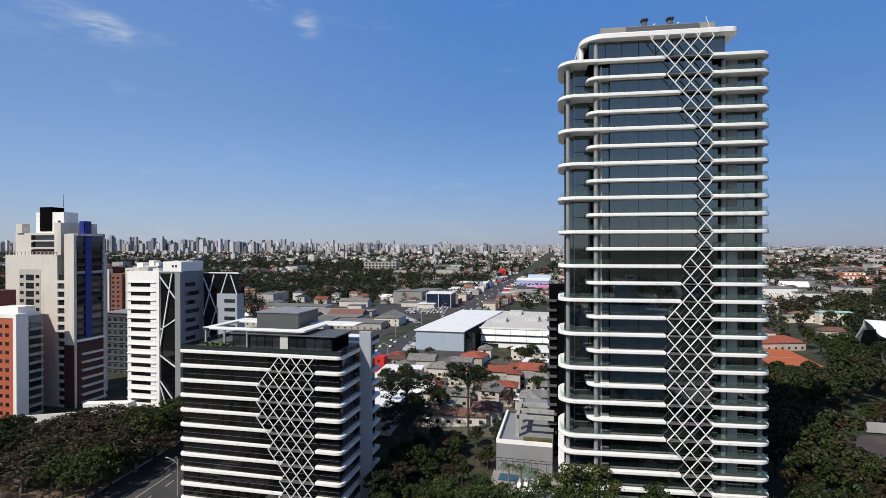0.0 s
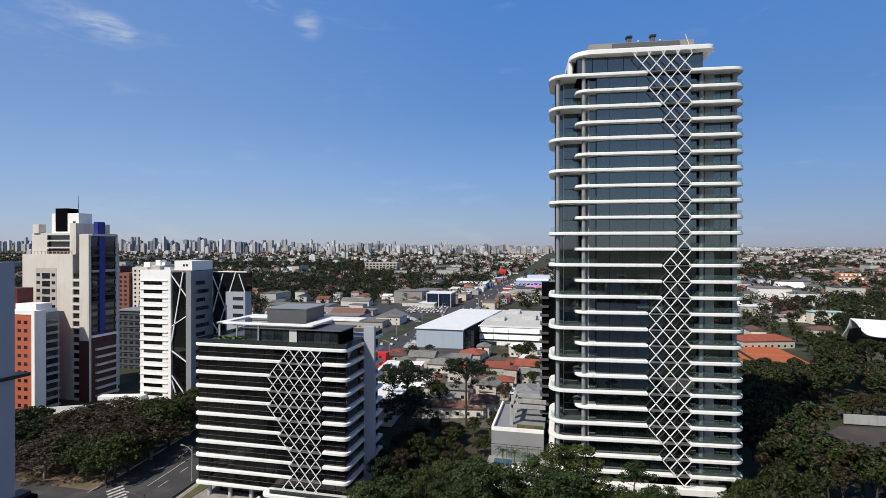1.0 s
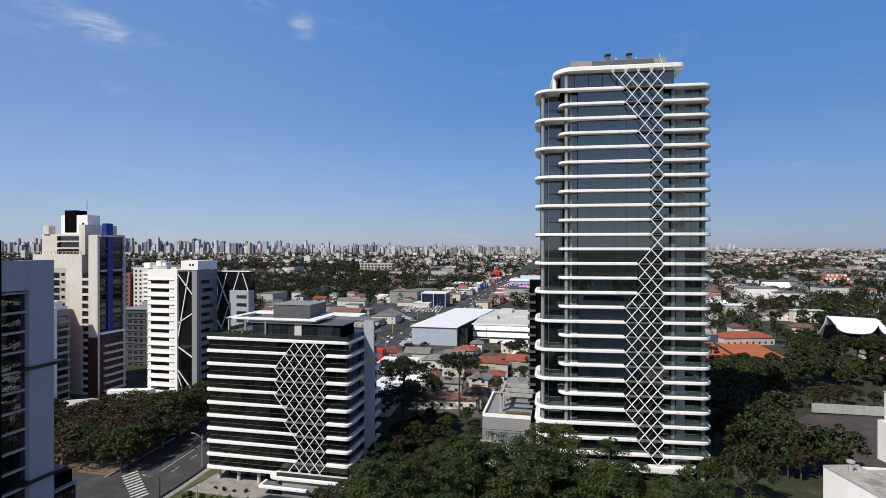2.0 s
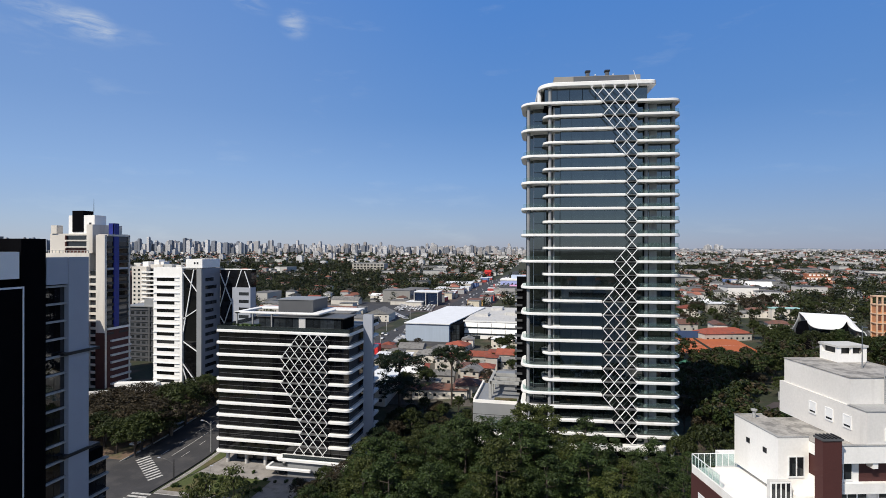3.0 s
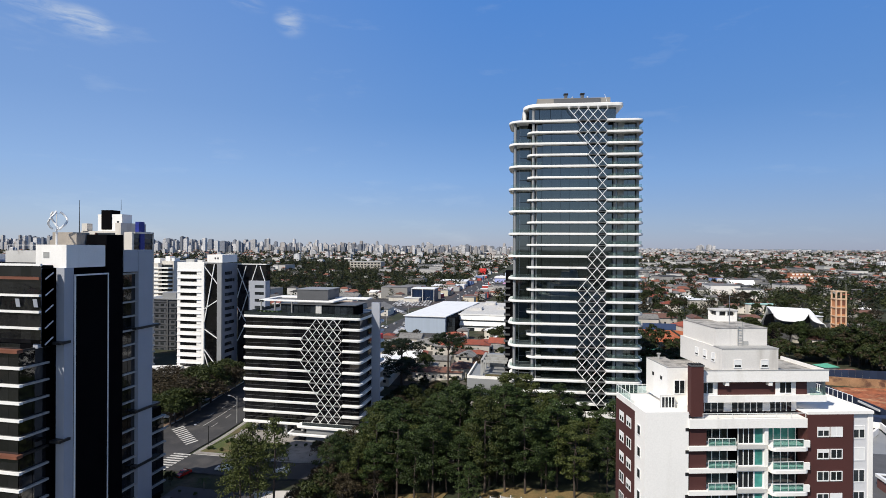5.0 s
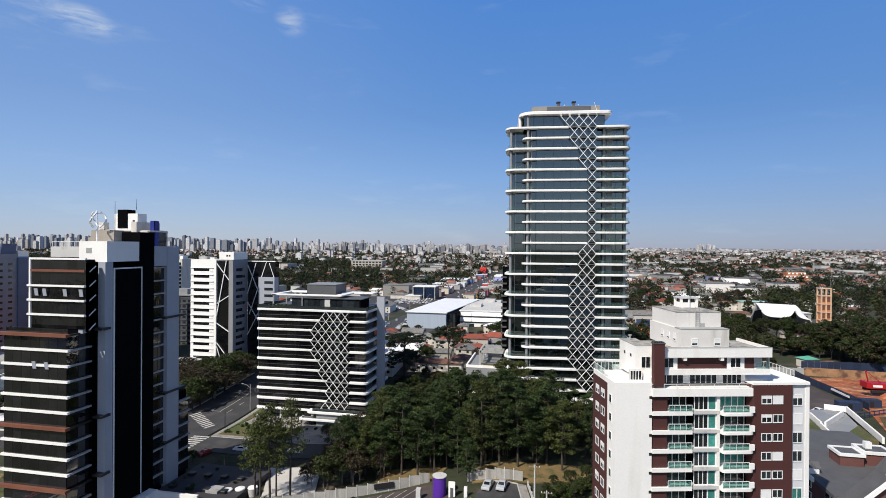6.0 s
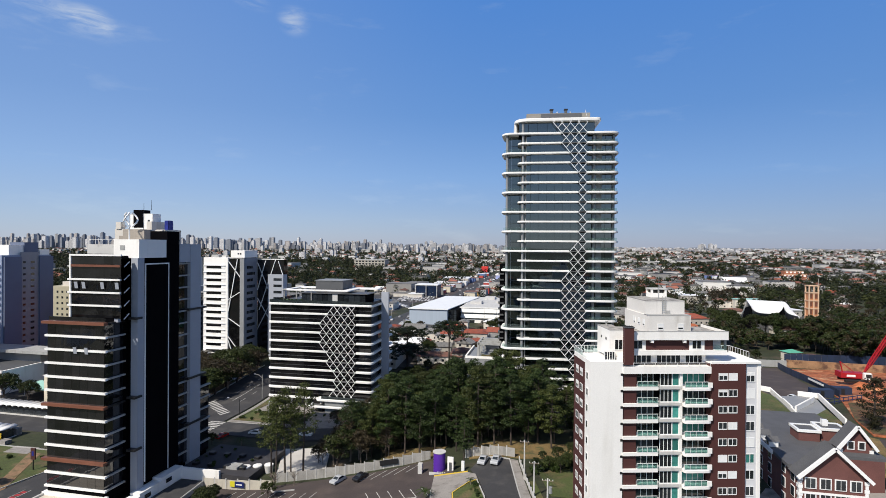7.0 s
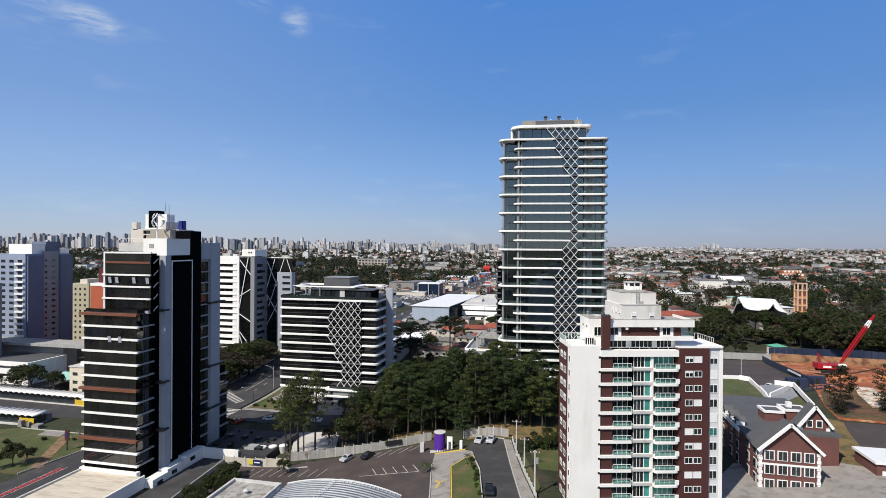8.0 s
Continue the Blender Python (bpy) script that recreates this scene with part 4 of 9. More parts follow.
for k in range(8):
    beam((0.1 + 0.6 * k, 9.4, 29.4), (0.1 + 0.6 * k, 9.4, 30.75), 0.05, 0.05, bm)
beam((0.08, 9.4, 30.75), (4.4, 9.4, 30.75), 0.06, 0.06, bm)
r = part("terrace_rail", bm, STEELWHITE, flats, "white rail with green glass", local=True)
part("glass", box(0.07, 0.09, 4.6, 9.4, 29.85, 30.7, box(0.08, 4.4, 9.39, 9.41, 29.55, 30.7)), RAILGLASS, r, local=True)
bm = bmesh.new()
for k in range(8):
    beam((24.0 + 0.7 * k, 8.9, 29.4), (24.0 + 0.7 * k, 8.9, 30.8), 0.05, 0.05, bm)
beam((24.0, 8.9, 30.8), (28.9, 8.9, 30.8), 0.06, 0.06, bm)
beam((28.9, 8.9, 30.8), (28.9, 2.9, 30.8), 0.06, 0.06, bm)
for k in range(8):
    beam((28.9, 2.9 + 0.8 * k, 29.7), (28.9, 2.9 + 0.8 * k, 30.8), 0.05, 0.05, bm)
part("terrace_rail", bm, STEELWHITE, flats, local=True)
lbox("penthouse", 7.0, 20.6, 1.9, 9.3, 28.1, 30.6, WALLWHITE)
for u0, u1, n in ((7.6, 11.1, 4), (12.0, 16.2, 5), (17.0, 20.0, 4)):
    window(flats, u0, u1, 1.9, 28.3, 30.56, n)
bm = box(7.2, 20.4, -0.16, -0.10, 29.52, 29.60)
for k in range(8):
    box(7.2 + 1.87 * k, 7.26 + 1.87 * k, -0.15, -0.11, 28.9, 29.52, bm)
part("terrace_rail", bm, STEELWHITE, flats, local=True)
lbox("penthouse_band", 7.0, 23.9, 1.0, 9.3, 30.6, 31.45, WALLWHITE)
lbox("penthouse_upper", 7.1, 21.6, 1.4, 9.3, 31.45, 33.25, BROWN, "brown band of the upper penthouse")
for u in (7.7, 17.9):
    lbox("window_surround", u - 0.45, u + 2.2, 1.34, 1.40, 31.45, 33.25, WALLWHITE)
    window(flats, u, u + 1.65, 1.34, 31.6, 33.1, 2)
lbox("loggia", 21.6, 23.4, 2.2, 9.3, 31.45, 33.25, PALEBLUEGREY)
part("loggia_rail", box(21.7, 23.8, 1.02, 1.06, 31.45, 32.4), RAILGLASS, flats, local=True)
lbox("loggia_post", 23.5, 23.8, 1.1, 1.4, 31.45, 33.25, ALU)
for u0, u1, v0, v1 in ((7.0, 23.9, 0.65, 0.85), (23.7, 23.9, 0.85, 9.3)):
    lbox("roof_parapet", u0, u1, v0, v1, 33.25, 34.68, WALLWHITE)
lbox("roof_slab", 7.0, 23.7, 0.85, 9.3, 33.25, 34.2, WALLWHITE)
lbox("roof_deck", 7.05, 23.65, 0.9, 9.3, 34.2, 34.24, ROOFDECK)
lbox("parapet_coping", 7.0, 23.95, 0.6, 0.9, 34.68, 34.74, CONCRETE)
for u in (10.6, 16.2):
    lbox("spout", u, u + 0.45, 0.75, 1.4, 32.75, 33.3, WALLWHITE)
lbox("chimney_pier", 5.75, 7.3, -0.1, 0.8, 29.2, 35.4, BROWN, "tall brown pier")
lbox("pier_cap", 5.67, 7.38, -0.18, 0.88, 35.4, 35.56, DARKGREY)
for k in range(5):
    lbox("cap_vent", 5.8 + 0.32 * k, 5.92 + 0.32 * k, -0.15, 0.85, 35.56, 35.68, BLACKMETAL)
# side block over the terrace
lbox("side_block", 4.3, 7.0, 3.1, 9.4, 29.9, 34.5, WALLWHITE)
lbox("side_block_foot", 5.4, 7.0, 2.2, 9.2, 29.44, 29.9, WALLWHITE)
lbox("side_block_roof", 4.43, 7.0, 3.23, 9.27, 34.5, 34.54, ROOFDECK)
for u0, u1, v0, v1 in ((4.28, 4.43, 3.08, 9.42), (4.43, 7.0, 3.08, 3.23), (4.43, 7.0, 9.27, 9.42)):
    lbox("side_parapet", u0, u1, v0, v1, 34.5, 34.62, CONCRETE)
window(flats, 5.15, 6.6, 3.1, 31.15, 32.95, 2)
window(flats, 3.2, 5.0, 2.5, 29.5, 31.0, 4)
lbox("glazed_corner", 3.3, 5.0, 2.55, 3.1, 29.44, 31.0, LIGHTCONC)
for v in (4.6, 7.0):
    lbox("slot", 4.26, 4.3, v, v + 0.5, 32.6, 33.05, BLACKMETAL)
part("flue", tube([(5.6, 8.4, 34.5), (5.6, 8.4, 35.2)], 0.15, 8), CONCRETE, flats, local=True)
part("flue_cap", tube([(5.6, 8.4, 35.2), (5.6, 8.4, 35.35)], 0.28, 8), CONCRETE, flats, local=True)
# roof rooms, ladder, tank hut, mast
lbox("roof_room", 10.2, 17.45, 0.87, 11.4, 34.24, 37.35, TANKWALL)
for u in (11.7, 15.15):
    window(flats, u, u + 1.0, 0.87, 35.0, 36.0, 1, shut=0.7)
for v in (2.4, 4.4, 6.4):
    window(flats, v, v + 0.9, 10.2, 35.4, 36.5, 1, side=1, shut=0.8)
lbox("roof_room_edge", 10.15, 17.5, 0.82, 2.8, 37.35, 37.43, CONCRETE)
lbox("tank_room", 10.4, 17.3, 2.8, 11.0, 37.35, 39.65, TANKWALL, "weathered tank room")
lbox("tank_room_roof", 10.35, 17.35, 2.75, 11.05, 39.65, 39.72, ROOFDECK)
lbox("hut", 14.0, 16.9, 8.6, 10.9, 39.72, 40.5, WALLWHITE)
for u0, u1, v0, v1 in ((14.0, 14.35, 8.6, 8.9), (16.55, 16.9, 8.6, 8.9), (15.3, 15.5, 8.6, 8.8), (14.0, 14.35, 10.6, 10.9), (16.55, 16.9, 10.6, 10.9)):
    lbox("hut_post", u0, u1, v0, v1, 40.5, 41.15, WALLWHITE)
lbox("hut_core", 14.4, 16.5, 9.0, 10.8, 40.5, 41.15, BLACKMETAL)
lbox("hut_roof", 13.9, 17.0, 8.5, 11.0, 41.15, 41.35, LIGHTCONC)
part("mast", tube([(14.2, 6.0, 39.72), (14.2, 6.0, 43.6)], [0.06, 0.03], 6), ALU, flats, local=True)
part("mast_arm", beam((14.2, 6.0, 43.5), (14.7, 6.0, 43.5), 0.05, 0.05), ALU, flats, local=True)
bm = bmesh.new()
for u in (13.3, 13.9):
    beam((u, 2.65, 37.4), (u, 2.65, 40.5), 0.06, 0.06, bm)
for k in range(9):
    beam((13.3, 2.65, 37.6 + 0.33 * k), (13.9, 2.65, 37.6 + 0.33 * k), 0.05, 0.05, bm)
part("ladder", bm, CONCRETE, flats, "grey roof ladder", local=True)
lbox("hatch", 14.1, 14.75, 2.72, 2.8, 37.43, 38.0, CONCRETE)

# ---- the towers along the avenue ----
stripe = thing("striped_office_tower", (-142, 165, -9), "white office tower with dark strip windows and diagonal struts", "office building")
SY = 156.3
part("front_wall", box(-153.2, -139.8, SY, SY + 12, -10, 42.7), WALLWHITE, stripe, "white wall with strip windows")
for k in range(15):
    z = 38.6 - 3.17 * k
    if z < -8:
        break
    w = part("strip_window", box(-151.6, -143.4, SY - 0.05, SY + 0.02, z - 1.35, z), OFFICEGLASS, stripe)
    bm = box(-153.2, -141.2, SY - 0.35, SY - 0.05, z + 0.02, z + 0.30)
    box(-143.4, -141.2, SY - 0.12, SY - 0.04, z - 1.35, z - 1.25, bm)
    part("sun_shade", bm, WHITE, stripe)
part("glass_slot", box(-139.8, -133.2, SY + 0.9, SY + 12, -10, 42.0), OFFICEGLASS, stripe, "dark glazed slot behind diagonal struts")
for (xa, za), (xb, zb) in (((-139.8, 41), (-133.2, 33)), ((-134.8, 42), (-139.8, 16)), ((-139.8, 22), (-133.2, 26)), ((-139.8, 13), (-133.2, 9)), ((-139.8, 4), (-133.2, -4)), ((-139.8, -10), (-133.2, -5)),
                           ((-139.6, 2), (-135.6, -10))):
    part("strut", beam((xa, SY + 0.4, za), (xb, SY + 0.4, zb), 0.35, 0.35, up=(0, 1, 0)), STEELWHITE, stripe)
part("pillar", box(-80.95, -80.2, 28.2, 30.0, 31.2, 45.5), PALEBLUEGREY, dark, "pale braced fin wall")
part("corner_fin", box(-133.2, -131.0, SY - 0.1, SY + 1.0, -10, 42.4), MIDGREY, stripe, "pale grey corner fin")
# darker blue-grey for walls turned from the sun, their shade put into the colour
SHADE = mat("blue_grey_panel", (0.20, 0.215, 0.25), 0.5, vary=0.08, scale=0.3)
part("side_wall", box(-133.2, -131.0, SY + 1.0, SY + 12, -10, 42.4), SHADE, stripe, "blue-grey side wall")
for k in range(14):
    z = 38.6 - 3.17 * k
    part("side_window", box(-131.02, -130.94, SY + 2.4, SY + 7.5 + 2 * (k % 2), z - 1.4, z), WINDOWGLASS, stripe)
part("roof_box", box(-138.6, -131.1, SY + 0.6, SY + 12, 42.7, 46.2), WALLWHITE, stripe, "white roof box")
for x in (-133.6, -134.9):
    part("roof_vent", box(x, x + 0.7, SY + 0.52, SY + 0.6, 44.2, 45.0), BLACKMETAL, stripe)
part("rear_glass", box(-131.0, -116.5, SY + 12.2, SY + 16, -10, 41.6), OFFICEGLASS, stripe, "dark glass rear wing with diagonal struts")
for (xa, za), (xb, zb) in (((-131, 40), (-122, 20)), ((-126.5, 41), (-131, 26)), ((-121, 41.5), (-130, 16)), ((-119.5, 41), (-116.6, 33)), ((-131, 22), (-124.6, 12)), ((-131, 6), (-124.6, 18))):
    part("strut", beam((xa, SY + 12.0, za), (xb, SY + 12.0, zb), 0.3, 0.3, up=(0, 1, 0)), STEELWHITE, stripe)
part("rear_bay", box(-124.6, -116.2, SY + 11.0, SY + 15, -10, 34.2), PALEBLUEGREY, stripe, "pale bay with window strips")
for k in range(13):
    z = 32.3 - 3.17 * k
    part("side_window", box(-121.5, -117.0, SY + 10.95, SY + 11.0, z - 1.3, z), WINDOWGLASS, stripe)
bm = box(-131, -116.4, SY + 12.1, SY + 12.4, 41.6, 42.0)
part("roof_edge", bm, WHITE, stripe)
part("rooftop_plant", box(-151, -147, SY + 3, SY + 7, 42.7, 44.0), CONCRETE, stripe)
part("rooftop_plant", box(-146, -143.5, SY + 4, SY + 6, 42.7, 43.6), LIGHTCONC, stripe)

BEIGE = mat("beige_render", (0.60, 0.56, 0.50), 0.75, vary=0.07, scale=0.2, fine=4, second=(0.46, 0.42, 0.37), mix=0.3, streak=1)
BLUE = mat("royal_blue_tile", (0.012, 0.022, 0.20), 0.45, vary=0.15, scale=0.5)
# red-brown set darker than its own tone, for the shade on the beige tower's flank
REDBROWN = mat("red_brown_render", (0.062, 0.018, 0.014), 0.7, vary=0.12)
GREYWALL = mat("grey_render", (0.27, 0.265, 0.26), 0.75, vary=0.1, scale=0.2)
tall = thing("beige_apartment_tower", (-188, 168, -9), "beige stepped apartment tower with a royal blue stripe", "apartment building")
TY = 157.0
part("wing", box(-210, -185.2, TY, TY + 22, -10, 48.4), BEIGE, tall)
part("window_panel", box(-203.2, -193.0, TY - 0.06, TY, -8, 43), mat("greyish_beige_render", (0.43, 0.40, 0.36), 0.75, vary=0.1, scale=0.2), tall)
for k in range(16):
    z = 41.0 - 3.1 * k
    part("bay_window", box(-200.0, -196.2, TY - 0.12, TY - 0.06, z - 2.2, z), WINDOWGLASS, tall)
    for x in (-202.8, -195.3):
        part("window", box(x, x + 1.7, TY - 0.12, TY - 0.06, z - 1.3, z - 0.1), WINDOWGLASS, tall)
    part("balcony_recess", box(-185.2, -181.4, TY + 0.6, TY + 0.75, z - 2.1, z), WINDOWGLASS, tall)
    part("balcony_band", box(-185.2, -181.4, TY - 0.1, TY + 1.0, z - 3.1, z - 2.1), BEIGE, tall)
part("upper_block", box(-207, -184.6, TY + 1.5, TY + 20, 48.4, 56.8), BEIGE, tall)
for k in range(3):
    z = 56.0 - 2.75 * k
    part("loggia", box(-198.2, -186.4, TY + 1.38, TY + 1.5, z - 1.9, z), REDBROWN if k == 2 else WINDOWGLASS, tall)
    part("loggia_band", box(-198.6, -186.0, TY + 0.6, TY + 1.5, z - 2.45, z - 1.9), BEIGE, tall)
    for x in (-198.4, -186.6):
        part("loggia_pier", box(x, x + 0.5, TY + 0.7, TY + 1.38, z - 1.9, z), REDBROWN, tall)
part("shaft", box(-187.0, -184.0, TY + 0.4, TY + 16, 48.4, 60.6), BEIGE, tall)
part("fin", box(-181.4, -177.0, TY - 0.5, TY + 0.6, -10, 56.2), BEIGE, tall, "smooth beige fin wall")
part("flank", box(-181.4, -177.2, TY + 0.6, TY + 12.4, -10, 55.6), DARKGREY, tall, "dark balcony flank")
part("blue_stripe", box(-177.2, -176.6, TY + 4.0, TY + 6.6, 16.8, 61.0), BLUE, tall, "royal blue vertical stripe")
part("blue_hood", box(-179.4, -176.7, TY + 4.0, TY + 6.4, 55.6, 61.2), BLUE, tall)
part("edge_frame", box(-177.4, -176.5, TY + 11.9, TY + 12.5, -10, 56.0), BEIGE, tall)
part("top_frame", box(-181.4, -176.5, TY + 0.6, TY + 12.5, 55.6, 56.4), BEIGE, tall)
part("sill_frame", box(-177.2, -176.4, TY + 0.6, TY + 12.4, 16.0, 16.9), WHITE, tall)
for k in range(21):
    z = 53.4 - 3.05 * k
    if z < -9:
        break
    for y0, y1 in ((TY + 0.8, TY + 3.9), (TY + 6.8, TY + 11.8)):
        part("window", box(-177.2, -177.12, y0, y1, z - 1.9, z), OFFICEGLASS, tall)
        if z > 16:
            part("balcony_front", box(-177.1, -176.7, y0, y1, z - 2.8, z - 1.95), PALEBLUEGREY if k == 3 else BLACKMETAL, tall)
    # lower bands greyed from white, the flank's shade put into their colour
    if z < 16:
        part("balcony_band", box(-177.2, -175.9, TY + 2.2, TY + 12.6, z - 2.9, z - 2.1), LIGHTCONC, tall)
part("brown_pier", box(-181.5, -176.9, TY - 0.62, TY - 0.5, -10, 15.0), REDBROWN, tall, "red-brown lower pier")
part("brown_base", box(-177.2, -176.85, TY + 0.6, TY + 12.3, -10, 15.9), REDBROWN, tall)
part("roof_block", box(-200.0, -186.6, TY + 4, TY + 10, 56.4, 64.8), WALLWHITE, tall, "white roof block")
part("black_tank", box(-197.8, -192.2, TY + 3.7, TY + 9, 57.6, 66.8), BLACKPANEL, tall, "black water tank housing")
part("roof_slot", box(-189.4, -188.2, TY + 3.95, TY + 4.0, 60.4, 61.6), BLACKMETAL, tall)
part("antenna", tube([(-189, TY + 6, 66.8), (-189, TY + 6, 72)], [0.12, 0.05], 6), BLACKMETAL, tall)
for x0, x1, z in ((-210, -186, 48.4),):
    bm = bmesh.new()
    for k in range(14):
        x = x0 + (x1 - x0) * k / 13
        beam((x, TY + 0.3, z), (x, TY + 0.3, z + 1.2), 0.3, 0.12, bm)
    beam((x0, TY + 0.3, z + 1.2), (x1, TY + 0.3, z + 1.2), 0.12, 0.12, bm)
    part("roof_rail", bm, CONCRETE, tall)
part("pillar", box(-206, -203, TY + 1, TY + 4, 56.8, 60.4), BEIGE, tall)

# red and white block at its foot
ORANGE = mat("orange_red_brick", (0.40, 0.095, 0.045), 0.8, vary=0.12, scale=0.4, fine=5)
low = thing("red_brick_flats", (-190, 150, -10), "orange-red apartment block with a white corner and shaded balconies", "apartment building")
part("front", box(-214, -184.0, 140, 149.6, -11, 27.0), ORANGE, low, "orange-red brick front")
part("corner", box(-184.0, -182.6, 139.8, 144.0, -11, 28.4), WALLWHITE, low, "white corner wall")
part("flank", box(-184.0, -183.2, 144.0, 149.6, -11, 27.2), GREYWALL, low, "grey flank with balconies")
part("parapet", box(-214, -184.0, 139.8, 149.6, 27.0, 28.4), WALLWHITE, low)
for k in range(11):
    z = 24.8 - 3.0 * k
    for x in (-190.5, -187.6, -196.5, -199.5):
        part("window", box(x, x + 1.5, 139.93, 140.0, z - 1.2, z), WINDOWGLASS, low)
    part("balcony", box(-183.2, -182.4, 144.4, 149.4, z - 2.6, z - 1.8), CONCRETE, low)
    part("balcony_void", box(-183.2, -183.1, 144.6, 149.0, z - 1.7, z + 0.2), WINDOWGLASS, low)
part("roof_hut", box(-194, -184.6, 142, 148, 28.4, 30.6), WALLWHITE, low)
part("sign_box", box(-212, -194.5, 143, 149, 28.4, 36.0), mat("maroon_panel", (0.10, 0.014, 0.016), 0.6), low, "maroon roof box")

grey = thing("grey_apartment_block", (-175, 215, -9), "grey gridded apartment block in the shade", "apartment building")
# wall and ledges coloured darker, in place of the tall tower's shadow
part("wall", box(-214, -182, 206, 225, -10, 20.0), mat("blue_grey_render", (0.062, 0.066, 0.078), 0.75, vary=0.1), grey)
for k in range(9):
    for i in range(9):
        part("window", box(-213 + 3.4 * i, -211 + 3.4 * i, 205.9, 206.0, 17.6 - 3.1 * k - 1.3, 17.6 - 3.1 * k), WINDOWGLASS, grey)
    part("ledge", box(-214, -182, 205.6, 206, 18.4 - 3.1 * k, 18.65 - 3.1 * k), DARKGREY, grey)
part("pier", box(-198.6, -197.8, 205.5, 206, -10, 20), DARKGREY, grey)
part("roof_edge", box(-214.3, -181.7, 205.4, 225, 20.0, 20.5), MIDGREY, grey)
part("roof_hut", box(-205, -196, 210, 218, 20.5, 23.5), MIDGREY, grey)

brick = thing("brown_brick_flats", (-313, 300, -8), "brown brick apartment block with white balconies", "apartment building")
part("wall", box(-328, -298, 300, 320, -9, 33), mat("brown_brick", (0.20, 0.075, 0.05), 0.8, vary=0.12), brick)
for k in range(12):
    part("balcony", box(-327, -319, 299, 300, 29.0 - 3.2 * k, 30.2 - 3.2 * k), WALLWHITE, brick)
    for x in (-316, -312, -306, -302):
        part("window", box(x, x + 2.0, 299.9, 300, 29.4 - 3.2 * k, 30.9 - 3.2 * k), WINDOWGLASS, brick)
part("stair_tower", box(-309.6, -307.4, 299, 302, -9, 36), BEIGE, brick)
part("roof_block", box(-322, -310, 304, 314, 33, 37.5), REDBROWN, brick)
pale = thing("white_stepped_flats", (-285, 310, -8), "white stepped apartment block with deep balconies", "apartment building")
part("wall", box(-297, -284.5, 302, 320, -9, 37), BEIGE, pale)
part("wing", box(-284.5, -274, 306, 320, -9, 38.5), BEIGE, pale)
for k in range(13):
    z = 33.5 - 3.1 * k
    part("balcony", box(-288.5, -275, 301.0, 306, z - 0.9, z), WALLWHITE, pale)
    part("balcony_void", box(-284.4, -275, 305.8, 306, z, z + 2.1), WINDOWGLASS, pale)
    for x in (-295.4, -291.6):
        part("window", box(x, x + 1.6, 301.9, 302, z + 0.4, z + 1.8), WINDOWGLASS, pale)
for x0, x1, zt in ((-293, -288, 40.5), (-283, -279, 42.0), (-277.5, -275, 40.6)):
    part("roof_block", box(x0, x1, 308, 314, 36.9, zt), WALLWHITE, pale)

# white slab tower, the shade of its side put into a darker blue-grey, and its neighbour
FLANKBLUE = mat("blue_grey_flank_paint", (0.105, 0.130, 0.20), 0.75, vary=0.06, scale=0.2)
slabt = thing("white_slab_tower", (-226, 132, -10), "pale blue apartment slab with stepped blue-grey flanks", "apartment building")
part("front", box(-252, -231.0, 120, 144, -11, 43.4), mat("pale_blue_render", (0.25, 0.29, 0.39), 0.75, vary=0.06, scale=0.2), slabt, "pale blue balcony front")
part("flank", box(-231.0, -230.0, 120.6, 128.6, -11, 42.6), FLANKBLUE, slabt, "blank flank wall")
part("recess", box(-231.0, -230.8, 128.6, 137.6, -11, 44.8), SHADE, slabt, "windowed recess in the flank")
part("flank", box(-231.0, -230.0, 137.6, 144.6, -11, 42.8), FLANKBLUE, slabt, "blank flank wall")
for k in range(18):
    z = 40.5 - 2.9 * k
    for i in range(4):
        part("window", box(-250.5 + 5.0 * i, -248.0 + 5.0 * i, 119.9, 120, z - 1.3, z), WINDOWGLASS, slabt)
    part("balcony", box(-236.6, -231.6, 119.2, 120, z - 2.4, z - 1.5), WHITE, slabt)
    part("slot", box(-230.8, -230.7, 129.8, 131.0, z - 1.0, z), WINDOWGLASS, slabt)
    part("slot", box(-230.8, -230.7, 133.6, 135.4, z - 1.0, z), WINDOWGLASS, slabt)
part("roof_house", box(-246, -232, 124, 138, 43.4, 48.2), WALLWHITE, slabt)
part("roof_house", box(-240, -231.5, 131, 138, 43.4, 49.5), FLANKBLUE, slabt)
part("roof_house", box(-239, -231.2, 138.5, 143.5, 43.4, 46.0), WALLWHITE, slabt)
part("podium", box(-262, -170, 108, 119, 2.0, 3.2), CONCRETE, slabt, "long flat concrete canopy roof")
part("podium_wall", box(-256, -200, 112, 119, -11.5, 2.0), GREYWALL, slabt)

tanb = thing("tan_apartment_block", (-240, 172, -10), "pale yellow apartment block with rows of small windows", "apartment building")
part("wall", box(-256, -241, 165, 185, -10, 25.5), mat("pale_yellow_render", (0.42, 0.385, 0.28), 0.8, vary=0.1), tanb)
# same yellow made darker, to carry the shade of this side
part("side", box(-241, -238.5, 165.4, 185, -10, 25.1), mat("dull_yellow_render", (0.30, 0.27, 0.19), 0.8, vary=0.1), tanb)
for k in range(10):
    for x in (-250.6, -247.4, -244.2):
        part("window", box(x, x + 1.2, 164.92, 165, 23.2 - 3.1 * k - 1.2, 23.2 - 3.1 * k), WINDOWGLASS, tanb)
part("roof_hut", box(-250, -245, 168, 176, 25.5, 28), BEIGE, tanb)

